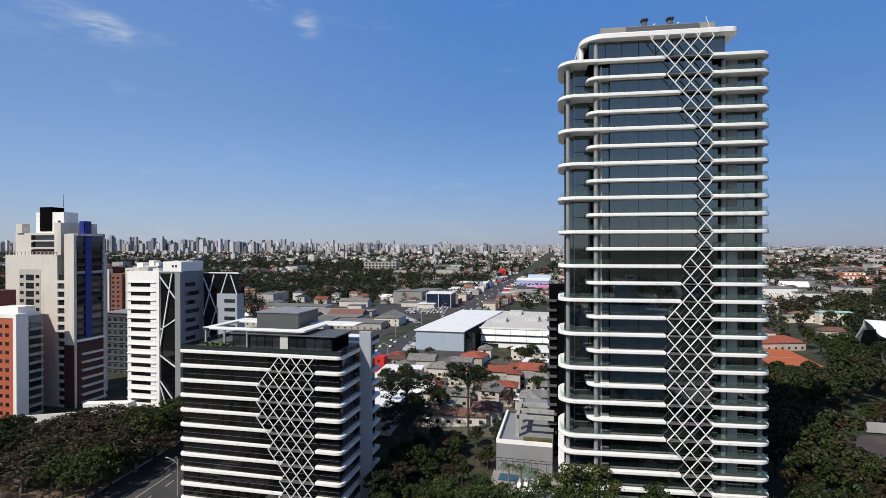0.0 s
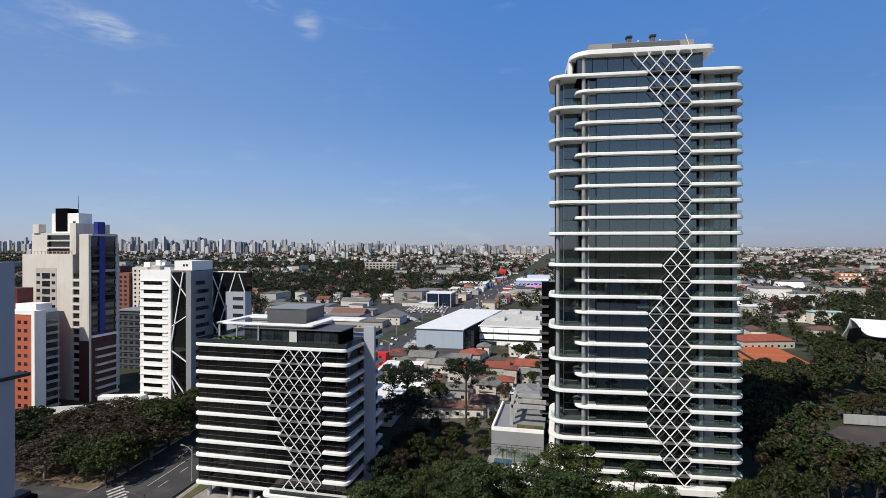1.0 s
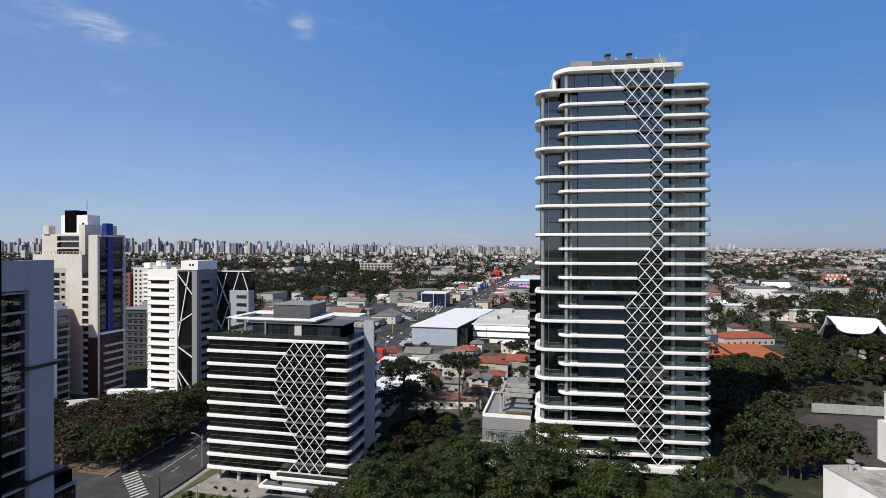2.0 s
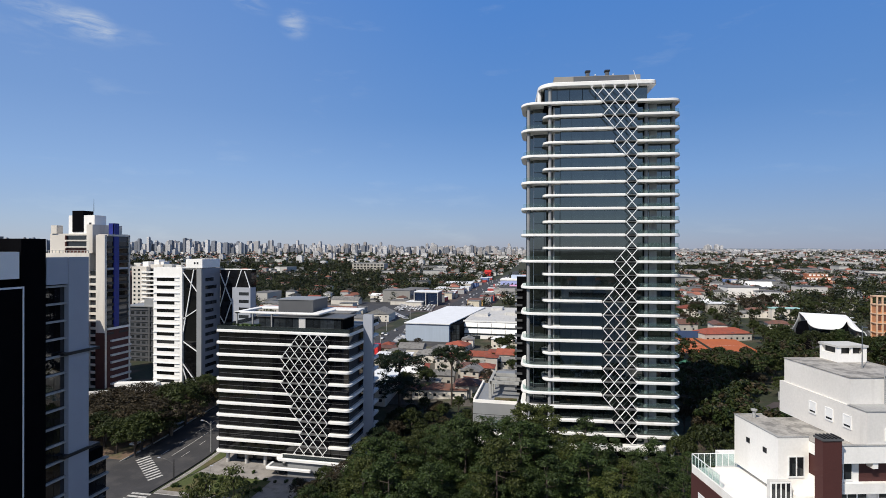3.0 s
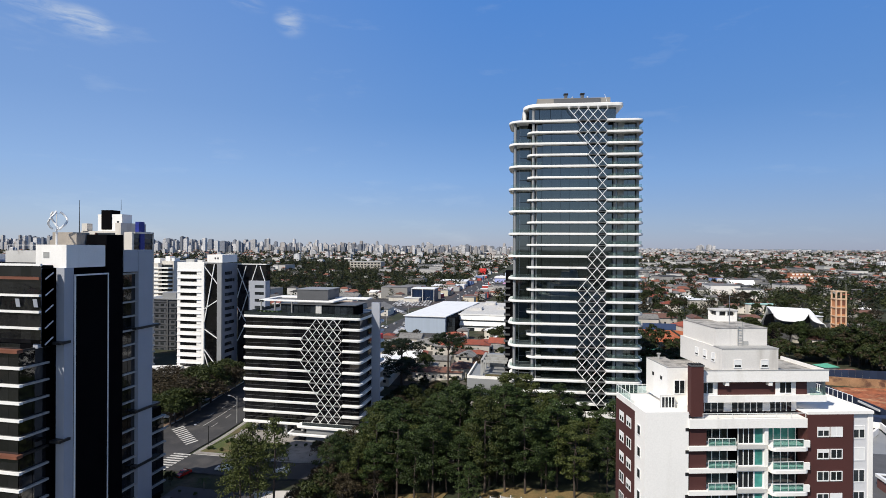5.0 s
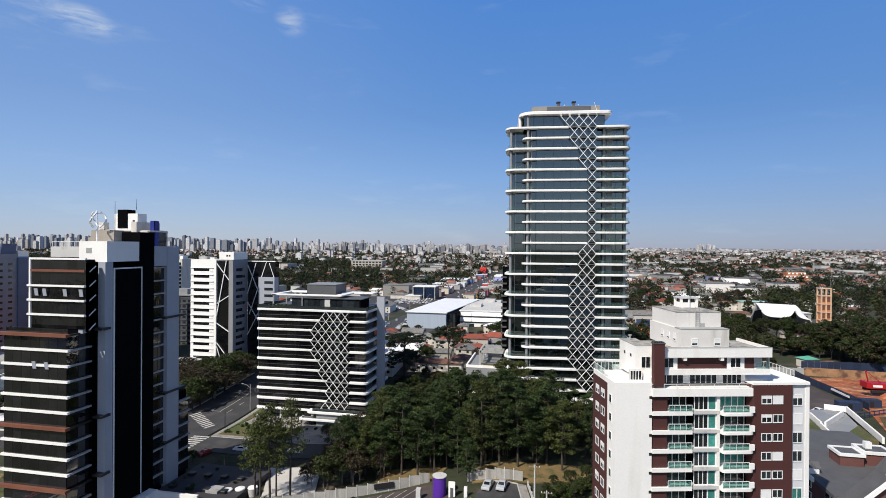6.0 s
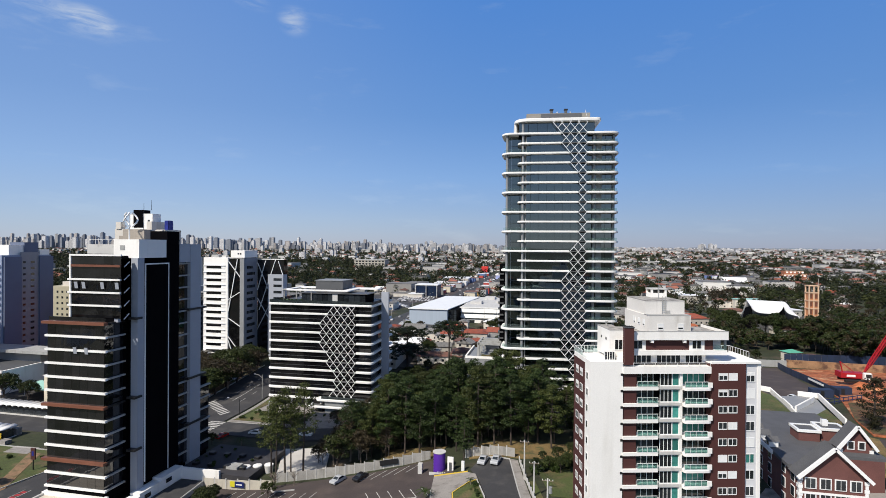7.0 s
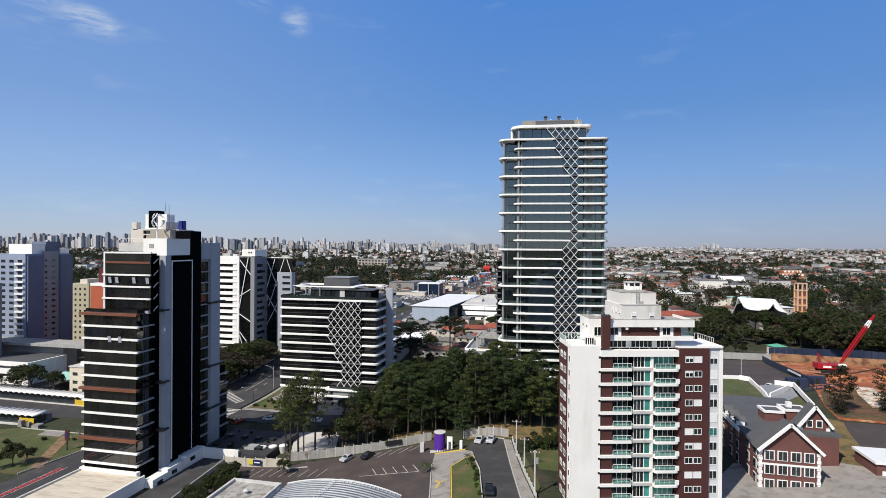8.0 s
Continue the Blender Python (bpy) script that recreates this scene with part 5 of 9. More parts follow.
small = thing("pale_slim_tower", (-236, 92, -11), "slim pale grey apartment tower", "apartment building")
part("wall", box(-246, -229, 90, 104, -12, 31), LIGHTCONC, small)
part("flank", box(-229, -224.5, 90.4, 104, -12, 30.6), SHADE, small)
for k in range(13):
    for x in (-243, -238, -233):
        part("window", box(x, x + 1.6, 89.9, 90, 28 - 3 * k - 1.2, 28 - 3 * k), WINDOWGLASS, small)
part("wing", box(-224.5, -198, 94, 112, -12, -2.0), WALLWHITE, small, "low white wing with strip windows")
for z in (-4.6, -8.0):
    part("strip_window", box(-222, -200, 93.9, 94, z, z + 0.9), WINDOWGLASS, small)
part("wing_roof", box(-224, -199, 95, 111, -2.0, -1.8), DARKGREY, small)

shed = thing("cream_annex", (-176, 84, -11), "small cream building with dark windows", "building")
part("wall", box(-166, -156, 84, 94, -12, 0.5), mat("cream_render", (0.60, 0.54, 0.42), 0.8, vary=0.08), shed)
for z in (-2.8, -6.0, -9.0):
    for x in (-164.5, -160.0):
        part("window", box(x, x + 2.2, 83.92, 84, z, z + 1.2), WINDOWGLASS, shed)
part("roof", box(-166.3, -155.7, 83.7, 94.3, 0.5, 0.8), LIGHTCONC, shed)
part("roof_tank", box(-163, -160.5, 86, 88.5, 0.8, 2.2), WALLWHITE, shed)

yard = thing("boundary_wall", (-150, 138, -9), "white yard wall under the towers", "wall")
part("wall", beam((-177, 137, -7.5), (-150, 150, -7.0), 0.4, 5.0), WALLWHITE, yard)
part("wall", beam((-150, 150, -7.0), (-131, 150, -7.0), 0.4, 4.0), WALLWHITE, yard)
part("ramp_roof", slab([(-165, 149), (-150, 153), (-150, 157), (-166, 152)], -5.0, -3.6, 0.05), WALLWHITE, yard)

# ---- middle distance: tower podium, houses, warehouses, avenue ----
pod = thing("tower_podium", (-8, 130, -4), "grey podium with a white pergola frame beside the tower", "podium")
part("wall", box(-14.5, -2.6, 112, 133, -5, 8.8), MIDGREY, pod, "smooth grey podium wall")
part("parapet", beam((-14.3, 112.3, 9.2), (-14.3, 133, 9.2), 0.5, 0.9), WALLWHITE, pod)
part("parapet", box(-14.0, -2.6, 112.0, 112.5, 8.8, 9.6), WALLWHITE, pod)
part("roof_floor", box(-14, -2.6, 112.5, 133, 8.8, 8.86), MIDGREY, pod)
part("planter", box(-8.8, -2.7, 113.0, 114.2, 8.86, 9.9), GRASS, pod, "strip of clipped hedge")
for y in (117, 121.5, 126.5):
    part("frame", beam((-10.4, y, 13.3), (-2.4, y, 13.3), 0.8, 0.8), CONCRETE, pod)
    part("post", box(-10.8, -10.0, y - 0.4, y + 0.4, 8.86, 12.9), CONCRETE, pod)
part("frame", beam((-10.4, 116.6, 13.32), (-10.4, 129.5, 13.32), 0.79, 0.79), CONCRETE, pod)
part("rear_wall", box(-10, -2.6, 129.5, 132.8, 8.86, 12.9), MIDGREY, pod)
deck = thing("pool_terrace", (-8, 106, -3), "raised pool terrace with a curved white wall and a pool", "terrace")
DZ = 3.0
part("floor", box(-15, -0.5, 101, 112, -4.5, DZ), PAVING, deck)
part("front_wall", box(-15.2, -0.5, 100.6, 101, -4.5, DZ + 0.9), WALLWHITE, deck, "white terrace wall")
part("pool", box(-13.5, -9.5, 107.0, 110.4, DZ, DZ + 0.05), mat("pool_water", (0.02, 0.09, 0.16), 0.05, vary=0.1), deck)
part("screen", box(-9.5, -5.6, 109.4, 109.5, DZ, DZ + 2.2), RAILGLASS, deck)
bm = slab([(4.6 * math.cos(a * 0.2244) - 4.4, 3.0 * math.sin(a * 0.2244) + 99.8) for a in range(28)], 1.0, DZ + 0.9, 0.1)
part("oval_roof", bm, WHITE, deck, "white oval canopy", smooth=40)
part("oval_post", tube([(-4.4, 98.6, -4), (-4.4, 98.6, 1.1)], 0.3, 10), CONCRETE, deck)
part("oval_void", slab([(3.4 * math.cos(a * 0.2244) - 4.4, 2.0 * math.sin(a * 0.2244) + 99.8) for a in range(28)], DZ + 0.9, DZ + 0.98, 0.02), DARKGREY, deck)
for i in range(12):
    x = -14.6 + 1.2 * i
    part("fence_post", box(x, x + 0.07, 111.3, 111.36, DZ, DZ + 3.0), BLACKMETAL, deck)
part("fence_rail", box(-14.6, -1.0, 111.31, 111.35, DZ + 2.9, DZ + 3.0), BLACKMETAL, deck)
for i in range(9):
    x, y = -9.0 + (i % 5) * 1.3, 104.2 + (i // 5) * 1.9
    lounger = thing("sun_lounger", (x, y, DZ), "white sun lounger on the pool terrace", "lounger", "loungers on the terrace")
    part("seat", box(x - 0.35, x + 0.35, y - 0.6, y + 0.6, DZ + 0.3, DZ + 0.42), STEELWHITE, lounger)
    part("backrest", beam((x, y + 0.6, DZ + 0.36), (x, y + 1.1, DZ + 0.85), 0.7, 0.1), STEELWHITE, lounger)
    for dx in (-0.3, 0.3):
        part("leg", box(x + dx - 0.04, x + dx + 0.04, y - 0.5, y - 0.42, DZ, DZ + 0.3), STEELWHITE, lounger)

TILE = mat("terracotta_tile_roof", (0.235, 0.058, 0.034), 0.85, vary=0.25, scale=0.5, fine=5, second=(0.17, 0.07, 0.05), mix=0.35, by_object=0.3, bump=0.05, bump_scale=3)
OLDTILE = mat("weathered_tile_roof", (0.16, 0.075, 0.055), 0.88, vary=0.25, scale=0.5, fine=5, second=(0.10, 0.075, 0.065), mix=0.45, by_object=0.3, bump=0.05, bump_scale=3)
FIBRE = mat("grey_fibre_cement_roof", (0.185, 0.18, 0.172), 0.85, vary=0.25, scale=0.4, fine=4, second=(0.11, 0.105, 0.10), mix=0.45, by_object=0.25)
WHITEROOF = mat("white_metal_roof", (0.80, 0.80, 0.79), 0.45, vary=0.06, scale=0.2, fine=3, second=(0.68, 0.67, 0.65), mix=0.2)
HOUSEWALL = mat("painted_house_wall", (0.52, 0.485, 0.43), 0.8, vary=0.1, scale=0.3, fine=4, second=(0.48, 0.43, 0.37), mix=0.3, streak=1, by_object=0.3)


def house(x, y, w, d, h, roof=TILE, kind="hip", turn=0.0, wall=None, label=None, over=0.5, rise=None):
    z = gz(x, y) - 0.6
    wall = wall or HOUSEWALL
    names = {TILE: "red tiled", OLDTILE: "weathered brown tiled", FIBRE: "grey sheet-roofed", WHITEROOF: "white metal-roofed"}
    ob = thing("house", (x, y, z), label or "low %s house with pale painted walls" % names.get(roof, "flat-roofed"), "house", "houses behind the towers", turn=turn)
    part("wall", box(-w / 2, w / 2, -d / 2, d / 2, 0, h + 0.6), wall, ob, local=True)
    a, b, zt = w / 2 + over, d / 2 + over, h + 0.6
    rise = rise if rise is not None else min(w, d) * 0.22
    bm = bmesh.new()
    c = [bm.verts.new(p) for p in ((-a, -b, zt), (a, -b, zt), (a, b, zt), (-a, b, zt))]
    if kind == "flat":
        bm.free()
        part("roof", box(-a, a, -b, b, zt, zt + 0.35), roof, ob, local=True)
    else:
        k = (min(a, b) if kind == "hip" else 0.0)
        if w >= d:
            r = [bm.verts.new((-a + k, 0, zt + rise)), bm.verts.new((a - k, 0, zt + rise))]
            bm.faces.new((c[0], c[1], r[1], r[0])), bm.faces.new((c[2], c[3], r[0], r[1])), bm.faces.new((c[1], c[2], r[1])), bm.faces.new((c[3], c[0], r[0]))
        else:
            r = [bm.verts.new((0, -b + k, zt + rise)), bm.verts.new((0, b - k, zt + rise))]
            bm.faces.new((c[1], c[2], r[1], r[0])), bm.faces.new((c[3], c[0], r[0], r[1])), bm.faces.new((c[0], c[1], r[0])), bm.faces.new((c[2], c[3], r[1]))
        bm.faces.new(c[::-1])
        part("roof", bm, roof, ob, local=True)
    n = max(1, int(w / (3.2 if y < 300 else 4.6))) if y < 430 else 0
    for s in range(max(1, int((h + 0.4) / 2.8))):
        for i in range(n):
            u = -w / 2 + w * (i + 0.5) / n
            part("window", box(u - 0.55, u + 0.55, -d / 2 - 0.05, -d / 2, 1.5 + 2.8 * s, 2.6 + 2.8 * s), WINDOWGLASS, ob, local=True)
    return ob


# the near quarter behind the grove
house(-24, 163, 9, 9, 4.5, OLDTILE, "hip", 5)
house(-34, 160, 20, 7, 3.2, OLDTILE, "gable", 8)
house(-25, 205, 9, 8, 6.5, TILE, "gable", 3)
house(-37, 205, 11, 8, 5.0, TILE, "gable", 3)
house(-13, 208, 9, 9, 7.0, TILE, "gable", -4)
house(-19, 197, 5, 5, 7.5, TILE, "hip", 0)
house(-42, 236, 10, 8, 5.0, TILE, "hip", 3)
house(-36, 178, 8, 7, 4.0, FIBRE, "gable", 4)
house(-58, 158, 14, 22, 7.0, WHITEROOF, "flat", 0, label="white flat-roofed shed behind the office block")
house(-52, 178, 13, 12, 5.0, WHITEROOF, "gable", 12)
house(-66, 205, 16, 16, 5.0, WHITEROOF, "flat", 5)
house(-79, 216, 5, 5, 8.5, mat("bright_red_sign_wall", (0.55, 0.02, 0.02), 0.6), "flat", 0, wall=mat("bright_red_wall", (0.55, 0.02, 0.02), 0.6), label="bright red corner sign block by the avenue", over=0.05)
house(-63, 228, 12, 10, 5.0, FIBRE, "gable", 2)
house(-52, 218, 11, 9, 4.0, FIBRE, "hip", 2)
house(-50, 190, 9, 7, 4.0, TILE, "hip", 10)
house(-6, 178, 10, 8, 5.0, FIBRE, "flat", 0)
house(-13, 178, 7, 6, 3.5, WHITEROOF, "flat", 0)

BLUEGREYSHEET = mat("pale_blue_metal_sheet", (0.36, 0.42, 0.50), 0.5, vary=0.06, scale=0.3, stretch=(3, 1, 0.2))
hall = thing("warehouse", (-65, 310, -4), "big warehouse with a white roof and pale blue-grey walls", "warehouse")
part("wall", slab([(-78, 268), (-52, 268), (-43, 352), (-69, 352)], -5, 6.8, 0.03), BLUEGREYSHEET, hall)
bm = bmesh.new()
v = [bm.verts.new((x, y, z + (0.8 if y > 300 else 0))) for z in (7.2, 6.7) for x, y in ((-78.8, 267.2), (-51.4, 267.2), (-41.4, 352.6), (-69.8, 352.6))]
for f in ((0, 1, 2, 3), (7, 6, 5, 4), (4, 5, 1, 0), (5, 6, 2, 1), (6, 7, 3, 2), (7, 4, 0, 3)):
    bm.faces.new([v[i] for i in f])
part("roof", bm, WHITEROOF, hall, "plain white roof")
part("base", slab([(-78.1, 267.8), (-51.9, 267.8), (-50.5, 280), (-76.8, 280)], -5, -3.4, 0.02), DARKGREY, hall)
bay = part("entrance", slab([(-52, 270.5), (-46.1, 270.5), (-42.2, 352), (-43, 352)], -5, 6.6, 0.02), BLACKPANEL, hall, "dark glazed entrance bay")
for k in range(3):
    for q in range(4):
        part("pane", box(-51.8 + 1.9 * k, -50.1 + 1.9 * k, 270.35, 270.5, -4.9 + 2.85 * q, -2.25 + 2.85 * q), WINDOWGLASS, bay)
mall = thing("white_store", (-28, 320, -4), "low white store with long horizontal panels", "store")
part("wall", box(-46, -4, 284, 360, -5, 7.0), WALLWHITE, mall)
part("roof", box(-45, -5, 286, 359, 7.0, 7.1), LIGHTCONC, mall)
for z in (-0.6, 3.2):
    part("panel_joint", box(-46.1, -3.9, 283.9, 284, z - 0.5, z), DARKGREY, mall, "dark joint below the panels")
    for k in range(5):
        x = -45.8 + 8.4 * k
        bm = bmesh.new()
        v = [bm.verts.new(p) for u in (x, x + 8.1) for p in ((u, 283.95, z), (u, 282.9, z + 0.5), (u, 283.95, z + 2.9))]
        for f in ((0, 1, 4, 3), (1, 2, 5, 4), (0, 2, 1), (3, 4, 5), (2, 0, 3, 5)):
            bm.faces.new([v[n] for n in f])
        part("panel", bm, WHITE, mall, "slanted white facade panel")
part("roof_edge", box(-46.3, -3.7, 283.6, 284, 6.5, 7.3), WHITE, mall)
part("glazing", box(-45, -36, 283.85, 283.95, -4.8, -1.6), WINDOWGLASS, mall)
part("roof", box(-45.5, -4.5, 284.5, 359, 7.0, 7.15), LIGHTCONC, mall)
for x, y in ((-38, 310), (-20, 320), (-12, 330), (-32, 345)):
    part("roof_unit", box(x - 4, x + 4, y - 5, y + 5, 7.15, 9.0), LIGHTCONC, mall)
dealer = thing("car_showroom", (-117, 489, -5), "dark glass car showroom with a white fascia", "store")
part("wall", box(-130, -106, 484, 504, -7, 6.4), DARKGREY, dealer)
SHOWGLASS = mat("blue_showroom_glass", (0.012, 0.022, 0.05), 0.1, vary=0.3)
for i in range(6):
    part("pane", box(-129.6 + 3.95 * i, -125.8 + 3.95 * i, 483.7, 484, -5, 5.4), SHOWGLASS, dealer)
part("roof", box(-130.5, -105.5, 483.2, 504.5, 6.4, 7.2), WHITEROOF, dealer)
for x in (-130, -118, -106):
    part("post", box(x - 0.3, x + 0.3, 481.6, 482.2, -7, 6.4), LIGHTCONC, dealer)
for x, y, w, d, h, r in ((-150, 360, 44, 22, 5, FIBRE), (-196, 350, 60, 30, 6, FIBRE), (-150, 300, 22, 18, 5, FIBRE), (-186, 402, 44, 26, 5, WHITEROOF), (-124, 300, 12, 8, 4, WHITEROOF), (-122, 566, 34, 26, 6, WHITEROOF),
                         (-124, 640, 34, 40, 7, WHITEROOF), (-128, 730, 40, 50, 8, WHITEROOF), (-160, 540, 50, 26, 6, WHITEROOF), (-240, 440, 60, 20, 6, FIBRE)):
    house(x, y, w, d, h, r, "flat", 3, label="long low commercial shed with a pale roof")
sheet([(-262, 286), (-116, 286), (-116, 420), (-100, 520), (-262, 520)], 0.1, ASPHALT, "yard", "asphalt yards and car lots by the avenue", "yard", cell=12)
sheet([(-92, 256), (-46, 256), (-40, 360), (-30, 420), (-68, 420), (-92, 320)], 0.1, ASPHALT, "yard", "asphalt yard round the warehouse", "yard", cell=12)
sheet([(-90, 150), (-4, 150), (-2, 256), (-90, 256)], 0.1, mat("trodden_yard_soil", (0.085, 0.076, 0.064), 0.95, vary=0.3, scale=0.1, fine=1.5, second=(0.055, 0.06, 0.03), mix=0.5), "yard", "bare yards and gardens between the houses", "ground", cell=8)
rq = random.Random(3)
for i in range(34):
    hx, hy = rq.uniform(-88, -4), rq.uniform(166, 258)
    house(hx, hy, rq.uniform(6, 11), rq.uniform(5, 9), rq.choice((2.8, 3.2, 5.2)), rq.choice((TILE, TILE, OLDTILE, FIBRE, FIBRE, WHITEROOF)), rq.choice(("hip", "gable", "flat")), rq.uniform(-8, 8))
for i in range(16):
    hx, hy = rq.uniform(-255, -125), rq.uniform(292, 515)
    if not (-160 < hx < -105 and 385 < hy < 450):
        house(hx, hy, rq.uniform(14, 34), rq.uniform(10, 22), rq.uniform(4, 6.5), rq.choice((FIBRE, FIBRE, WHITEROOF, OLDTILE)), rq.choice(("flat", "gable")), rq.uniform(-4, 6), label="low commercial shed beside the car lots")
rk = random.Random(91)
SHOPS = [mat("shop_paint_%s" % tag, c, 0.75, vary=0.1) for tag, c in (("white", (0.72, 0.71, 0.69)), ("cream", (0.60, 0.54, 0.42)), ("grey", (0.36, 0.36, 0.36)), ("ochre", (0.46, 0.28, 0.09)), ("red", (0.42, 0.06, 0.05)), ("blue", (0.12, 0.18, 0.36)))]
for i in range(46):
    y = 430 + 11.5 * i
    side = -1 if i % 2 else 1
    x = avenue_x(y) + side * rk.uniform(20, 27)
    if side > 0 and 560 < y < 680 and i % 3 == 0 or (side < 0 and y < 520):
        continue
    house(x, y, rk.uniform(9, 16), rk.uniform(10, 20), rk.uniform(3.6, 7.0), rk.choice((WHITEROOF, WHITEROOF, FIBRE, FIBRE, OLDTILE)), "flat", rk.uniform(-4, 4), wall=rk.choice(SHOPS), label="low painted shop facing the avenue", over=0.1)
sheet([(-125, 430), (-50, 430), (-50, 640), (-56, 900), (-122, 900)], 0.12, OLDASPHALT, "yard", "asphalt forecourts along the avenue", "yard", cell=20)
lilac = thing("lilac_store", (-40, 645, -3), "lilac and pink painted store on the avenue", "store")
part("wall", box(-58, -20, 634, 664, -5, 10.5), mat("lilac_paint", (0.36, 0.40, 0.68), 0.7, vary=0.06), lilac)
part("annex", box(-43, -19, 578, 602, -5, 7.5), mat("pink_paint", (0.70, 0.33, 0.52), 0.7, vary=0.06), lilac, "pink annex")
part("annex_gable", box(-31, -19.5, 577.6, 578, 3.5, 8.6), mat("deep_pink_paint", (0.62, 0.22, 0.42), 0.7, vary=0.06), lilac, "deep pink gable front")
for i in range(7):
    part("window", box(-55 + 5 * i, -53 + 5 * i, 633.8, 634, 4.5, 6.6), WINDOWGLASS, lilac)
part("roof_edge", box(-58.5, -19.5, 633.4, 664.5, 10.5, 12.2), WALLWHITE, lilac)
part("roof_room", box(-46, -18, 650, 664, 12.2, 16.5), mat("pale_blue_roof_room", (0.42, 0.48, 0.60), 0.7, vary=0.08), lilac)
redsign = thing("red_roadside_block", (-112, 985, -3), "bright red roadside shop block", "store")
part("wall", box(-122, -110, 980, 995, -4, 9), mat("signal_red_paint", (0.6, 0.03, 0.03), 0.6), redsign)
part("fascia", box(-122.5, -109.5, 979.4, 980, 5, 9.6), mat("signal_red_fascia", (0.65, 0.04, 0.03), 0.6), redsign)
# the court, the tent-roofed church and the brick tower on the other side
court = thing("tennis_court", (85, 262, -1), "orange clay tennis court behind a dark fence", "court")
part("surface", box(62, 106, 241, 289, -1.6, 0.4), mat("orange_clay", (0.40, 0.105, 0.034), 0.9, vary=0.12, scale=0.2), court)
part("line", box(64, 104, 268, 268.2, 0.4, 0.41), PAINT, court)
part("net", box(83.4, 83.6, 244, 286, 0.4, 1.5), mat("dark_court_net", (0.03, 0.04, 0.03), 0.9), court, "dark net across the court")
part("green_court", box(50, 74, 216, 232, -1.8, -0.4), mat("green_court_surface", (0.05, 0.19, 0.11), 0.85, vary=0.12, scale=0.2), court, "green court surface")
part("fence", box(50, 96, 234, 234.2, -1.6, 2.2), mat("grey_court_wall", (0.30, 0.29, 0.27), 0.85, vary=0.12), court, "grey court wall")
part("sign", box(94, 97, 239.9, 240.1, 1.0, 2.4), WALLWHITE, court, "white sign on the fence")
part("wall", box(84, 106.4, 240.2, 240.8, -1.6, 2.4), mat("dark_court_fence", (0.05, 0.04, 0.035), 0.85, vary=0.12), court)
part("fence", box(68, 106, 292, 292.2, 0, 4), mat("blue_net", (0.03, 0.06, 0.14), 0.8), court)
house(101, 296, 28, 12, 4.2, TILE, "hip", 18, label="long terracotta-roofed clubhouse behind the courts")
house(70, 322, 24, 12, 5, FIBRE, "gable", 4)
church = thing("tent_roofed_church", (141, 268, 0), "white church with a sweeping upturned tent roof", "church")
bm = bmesh.new()
N1, N2 = 36, 8
grid = []
for i in range(N1 + 1):
    row, s_ = [], i / N1
    x = 129.4 + 25.0 * s_
    # the ridge runs level; the front eave hangs low and sweeps up to a horn at each gable
    horn = max(math.exp(-abs(s_ - 0.0) / 0.07), math.exp(-abs(s_ - 0.66) / 0.055))
    eave = 11.4 + 5.4 * horn - 1.6 * max(0.0, s_ - 0.66)
    ridge = 18.1 - 0.5 * s_ - 9.5 * max(0.0, (s_ - 0.78) / 0.22) ** 1.4
    for j in range(N2 + 1):
        w = j / N2
        sag = (1 - w) ** 1.6
        row.append(bm.verts.new((x + 1.5 * w, 262 - 4.5 * s_ + 11 * w, max(eave, ridge) if w == 1 else ridge + (min(eave, ridge) - ridge) * sag)))
    for j in range(1, N2 + 1):
        w = j / N2
        row.append(bm.verts.new((x + 1.5, 273 - 4.5 * s_ + 11 * w, ridge - (ridge - 6) * w ** 0.7)))
    grid.append(row)
for i in range(N1):
    for j in range(2 * N2):
        bm.faces.new((grid[i][j], grid[i + 1][j], grid[i + 1][j + 1], grid[i][j + 1]))
ob = part("roof", bm, WHITEROOF, church, "sweeping white roof shell", smooth=60)
ob.modifiers.new("thickness", "SOLIDIFY").thickness = 0.4
for x in (129.6, 145.6):
    bm = bmesh.new()
    y = 261.6 - 0.18 * (x - 129.4)
    tri = [bm.verts.new(p) for p in ((x - 2.4, y + 1, -1), (x + 3.2, y + 0.2, -1), (x + 1.6, y + 0.2, 9.0), (x + 0.2, y, 15.6), (x - 0.9, y + 0.2, 10.4),
                                     (x - 2.4, y + 9, -1), (x + 3.2, y + 9, -1), (x + 1.6, y + 9, 9.0), (x + 0.2, y + 9, 13.6), (x - 0.9, y + 9, 10.4))]
    bm.faces.new([tri[i] for i in (0, 1, 2, 3, 4)])
    bm.faces.new([tri[i] for i in (9, 8, 7, 6, 5)])
    for i in range(5):
        j = (i + 1) % 5
        bm.faces.new((tri[j], tri[i], tri[i + 5], tri[j + 5]))
    part("gable", bm, BLACKPANEL, church, "dark pointed gable")
part("wall", box(131, 150.5, 266, 280, -2, 8.5), DARKGREY, church)
part("cross_post", box(148.4, 148.7, 271.6, 271.8, 16, 21), BLACKMETAL, church)
bricktower = thing("brick_bell_tower", (160, 264, 0), "orange brick frame tower with open bays", "tower")
BRICK = mat("orange_brick", (0.50, 0.22, 0.10), 0.8, vary=0.15, scale=0.6, fine=5)
PALEBEAM = mat("pale_orange_beam", (0.62, 0.42, 0.28), 0.8, vary=0.1)
for dx, dy in ((-2.3, -2.3), (2.3, -2.3), (2.3, 2.3), (-2.3, 2.3), (0, -2.3)):
    part("pier", box(160 + dx - 0.3, 160 + dx + 0.3, 264 + dy - 0.3, 264 + dy + 0.3, -2, 28.0), PALEBEAM, bricktower)
